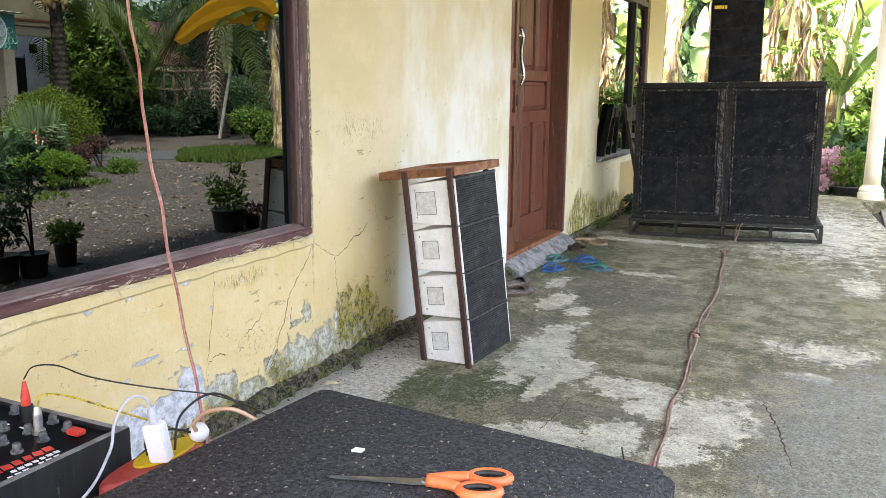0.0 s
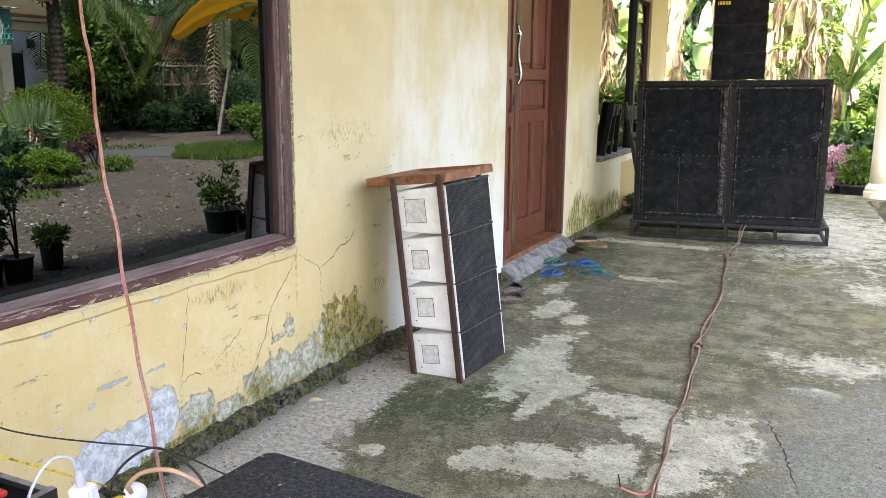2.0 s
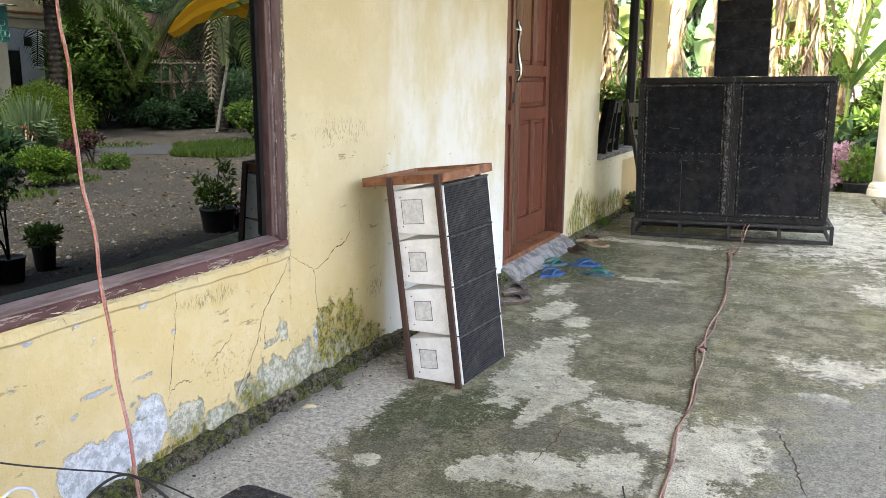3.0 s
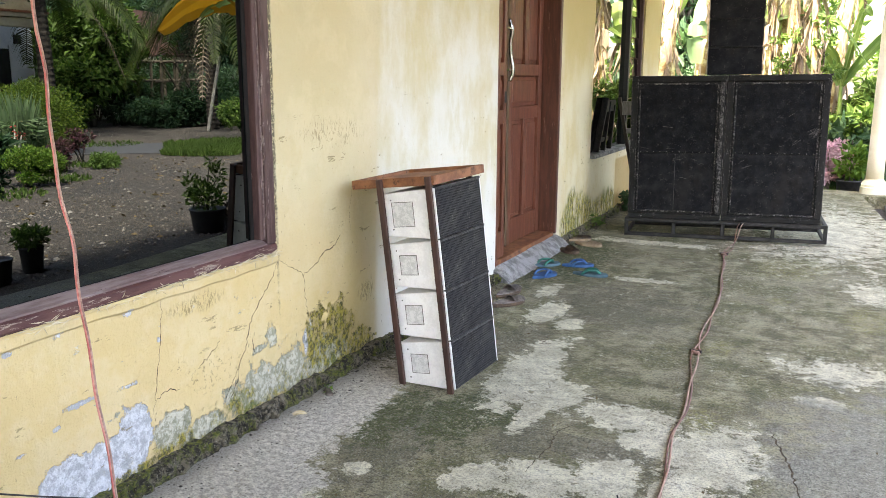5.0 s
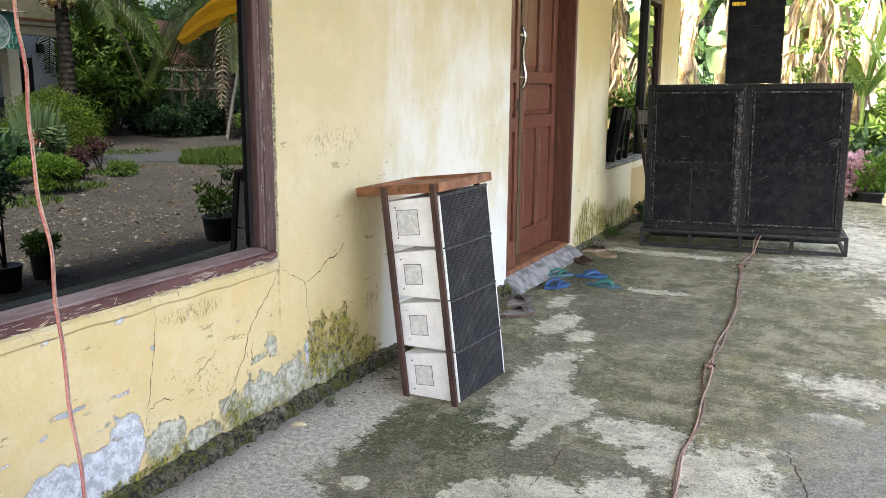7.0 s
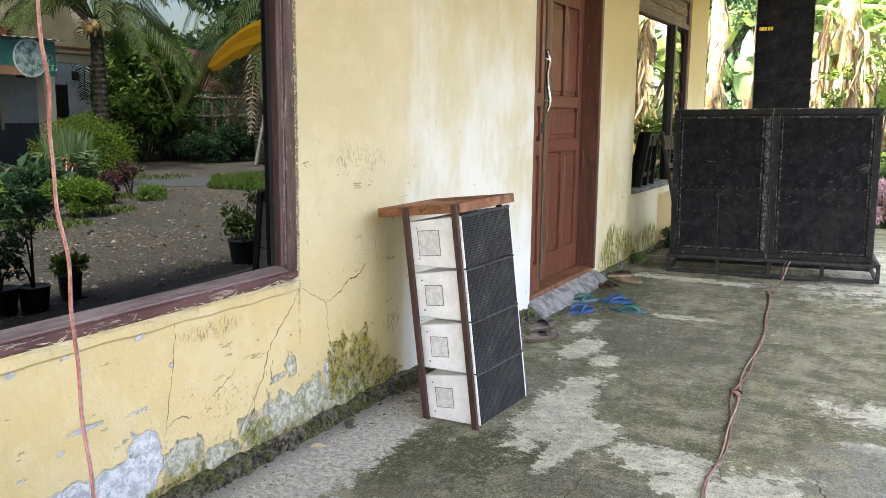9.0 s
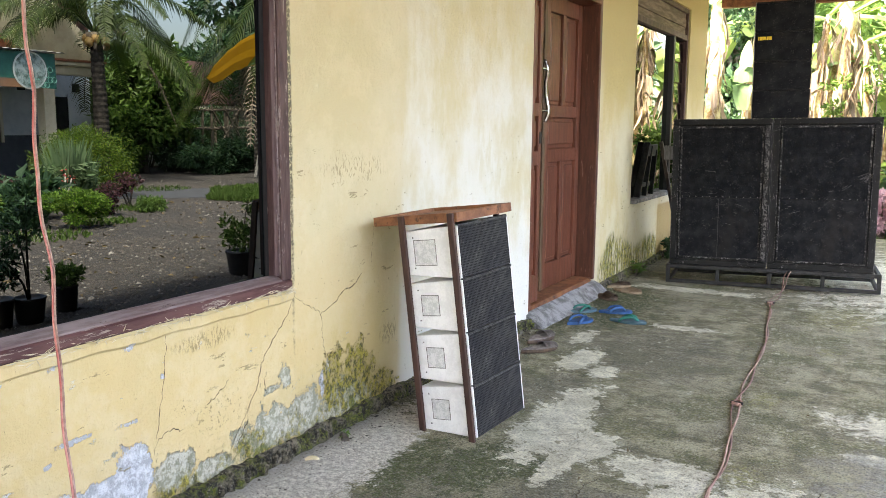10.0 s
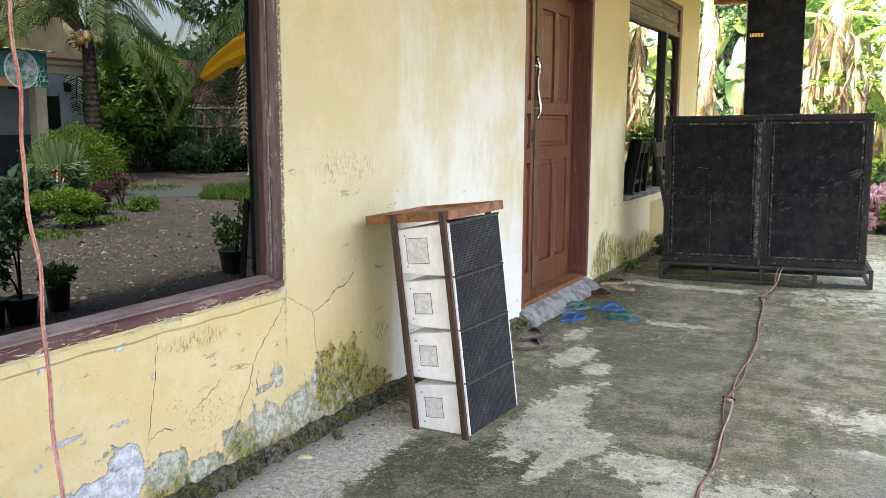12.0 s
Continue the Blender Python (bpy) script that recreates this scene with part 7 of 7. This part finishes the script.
part("support", boxes((-0.10, 0.10, -0.018, 0.018, 0.0, 0.619), bevel=0.004), M_BLACKBOX, strip, "black stand")
plug = thing("mains_plug", "round white mains plug with a brown lead", "plug", pose(-1.075, 1.165, 0.738, 60, 0, 30))
part("body", lathe([(0.012, 0.0), (0.018, 0.006), (0.019, 0.02), (0.015, 0.032), (0.008, 0.040)], 18), M_WHITEPL, plug, smooth=True)
part("lead", tube(spline([(0, 0, 0.040), (0.0, 0.012, 0.06), (0.03, 0.03, 0.08), (0.08, 0.03, 0.09), (0.13, 0.0, 0.08), (0.16, -0.05, 0.05)], 6), 0.0042, 7), plain("tan_lead", (0.45, 0.27, 0.17), (0.52, 0.33, 0.22), 20, 0.5, 0.05), plug, "tan brown lead", smooth=True)
loop = thing("black_lead", "looped black lead behind the carpeted box", "cable")
part("lead", tube(spline([(-1.15, 1.10, 0.70), (-1.135, 1.085, 0.745), (-1.10, 1.10, 0.765), (-1.07, 1.13, 0.755), (-1.06, 1.145, 0.735)], 7), 0.0024, 6), M_GASKET, loop, smooth=True)
part("lead", tube(spline([(-1.12, 1.14, 0.70), (-1.13, 1.17, 0.76), (-1.09, 1.21, 0.80), (-1.03, 1.22, 0.79), (-0.98, 1.23, 0.74), (-0.95, 1.24, 0.6)], 7), 0.0026, 6), M_GASKET, loop, smooth=True)

# ---- litter on the porch ----
nl = 160
fp = np.stack([RNG.uniform(W + 0.05, 0.6, nl), RNG.uniform(2.2, 9.5, nl), np.full(nl, 0.003)], 1)
fw = RNG.normal(size=(nl, 3)) * np.array([1, 1, 0.08])
tagged(part("floor_litter", leaf_mesh("floor_litter", fp, fw, RNG.uniform(0.008, 0.03, nl), RNG.uniform(0.004, 0.014, nl), 0.05), M_LITTER), "tiny leaf bits and grit on the porch floor", "debris", kind="stuff")
solo("fallen_leaf", blade([(0, 0, 0.004), (0.02, 0.01, 0.012), (0.045, 0.015, 0.010), (0.06, 0.02, 0.003)], 0.045, 0, 0.3, 2), plain("cream_leaf", (0.6, 0.5, 0.3), (0.7, 0.6, 0.4), 20), "small cream dry leaf near the wall", "leaf", m=pose(-2.13, 3.165, 0.001, 0, 0, 20))
weed = shrub("small_weed", "tiny green weed at the foot of the wall", [(0, 0, 0.015, 0.018, 0.018, 0.012)], 22, 0.018, M_LEAF_BRIGHT, (W + 0.085, 3.47, 0.0), 2, "weed")
pebbles("grit", "grit and soil crumbs along the wall foot", [(W + 0.04, W + 0.22, 1.6, 5.8), (W + 0.04, W + 0.15, 7.3, 10.0)], 500, 0.002, 0.006, M_PEBBLE, 0.0)
# paving beside the porch
pv = thing("paving", "dark mossy paving blocks beside the porch", "pavement", kind="structure")
pm = mesh_of(boxes((-0.095, 0.095, -0.095, 0.095, -0.05, 0.0), bevel=0.008), "paver")
M_PAVER = plain("paver", (0.10, 0.095, 0.08), (0.20, 0.19, 0.165), 14, 0.9, 0.5, 0.01, random=0.3)
for i in range(5):
    for j in range(24):
        x, y = 0.62 + i * 0.2, 8.6 + j * 0.2
        if x - 0.1 > 0.95 + (y + 0.1 - 6.2) * -0.71 / 6.22 + 0.02:
            part("paver", pm, M_PAVER, pv, m=pose(x, y, -0.10, 0, 0, 0))

M_STRAW = leaf_mat("pale_straw", (0.42, 0.35, 0.22), (0.72, 0.64, 0.47), 0.8, 0.1)
ns = 220
sp = np.stack([np.full(ns, W + 0.016), 3.22 - 1.3 * RNG.random(ns) ** 1.6, RNG.uniform(0.698, 0.722, ns)], 1)
sw = np.stack([RNG.uniform(0, 0.25, ns), RNG.normal(size=ns), RNG.normal(size=ns) * 0.12], 1)
tagged(part("straw", leaf_mesh("straw", sp, sw, RNG.uniform(0.012, 0.06, ns), RNG.uniform(0.0015, 0.0045, ns), 0.1), M_STRAW), "dry straw bits stuck along the window sill", "debris", kind="stuff")
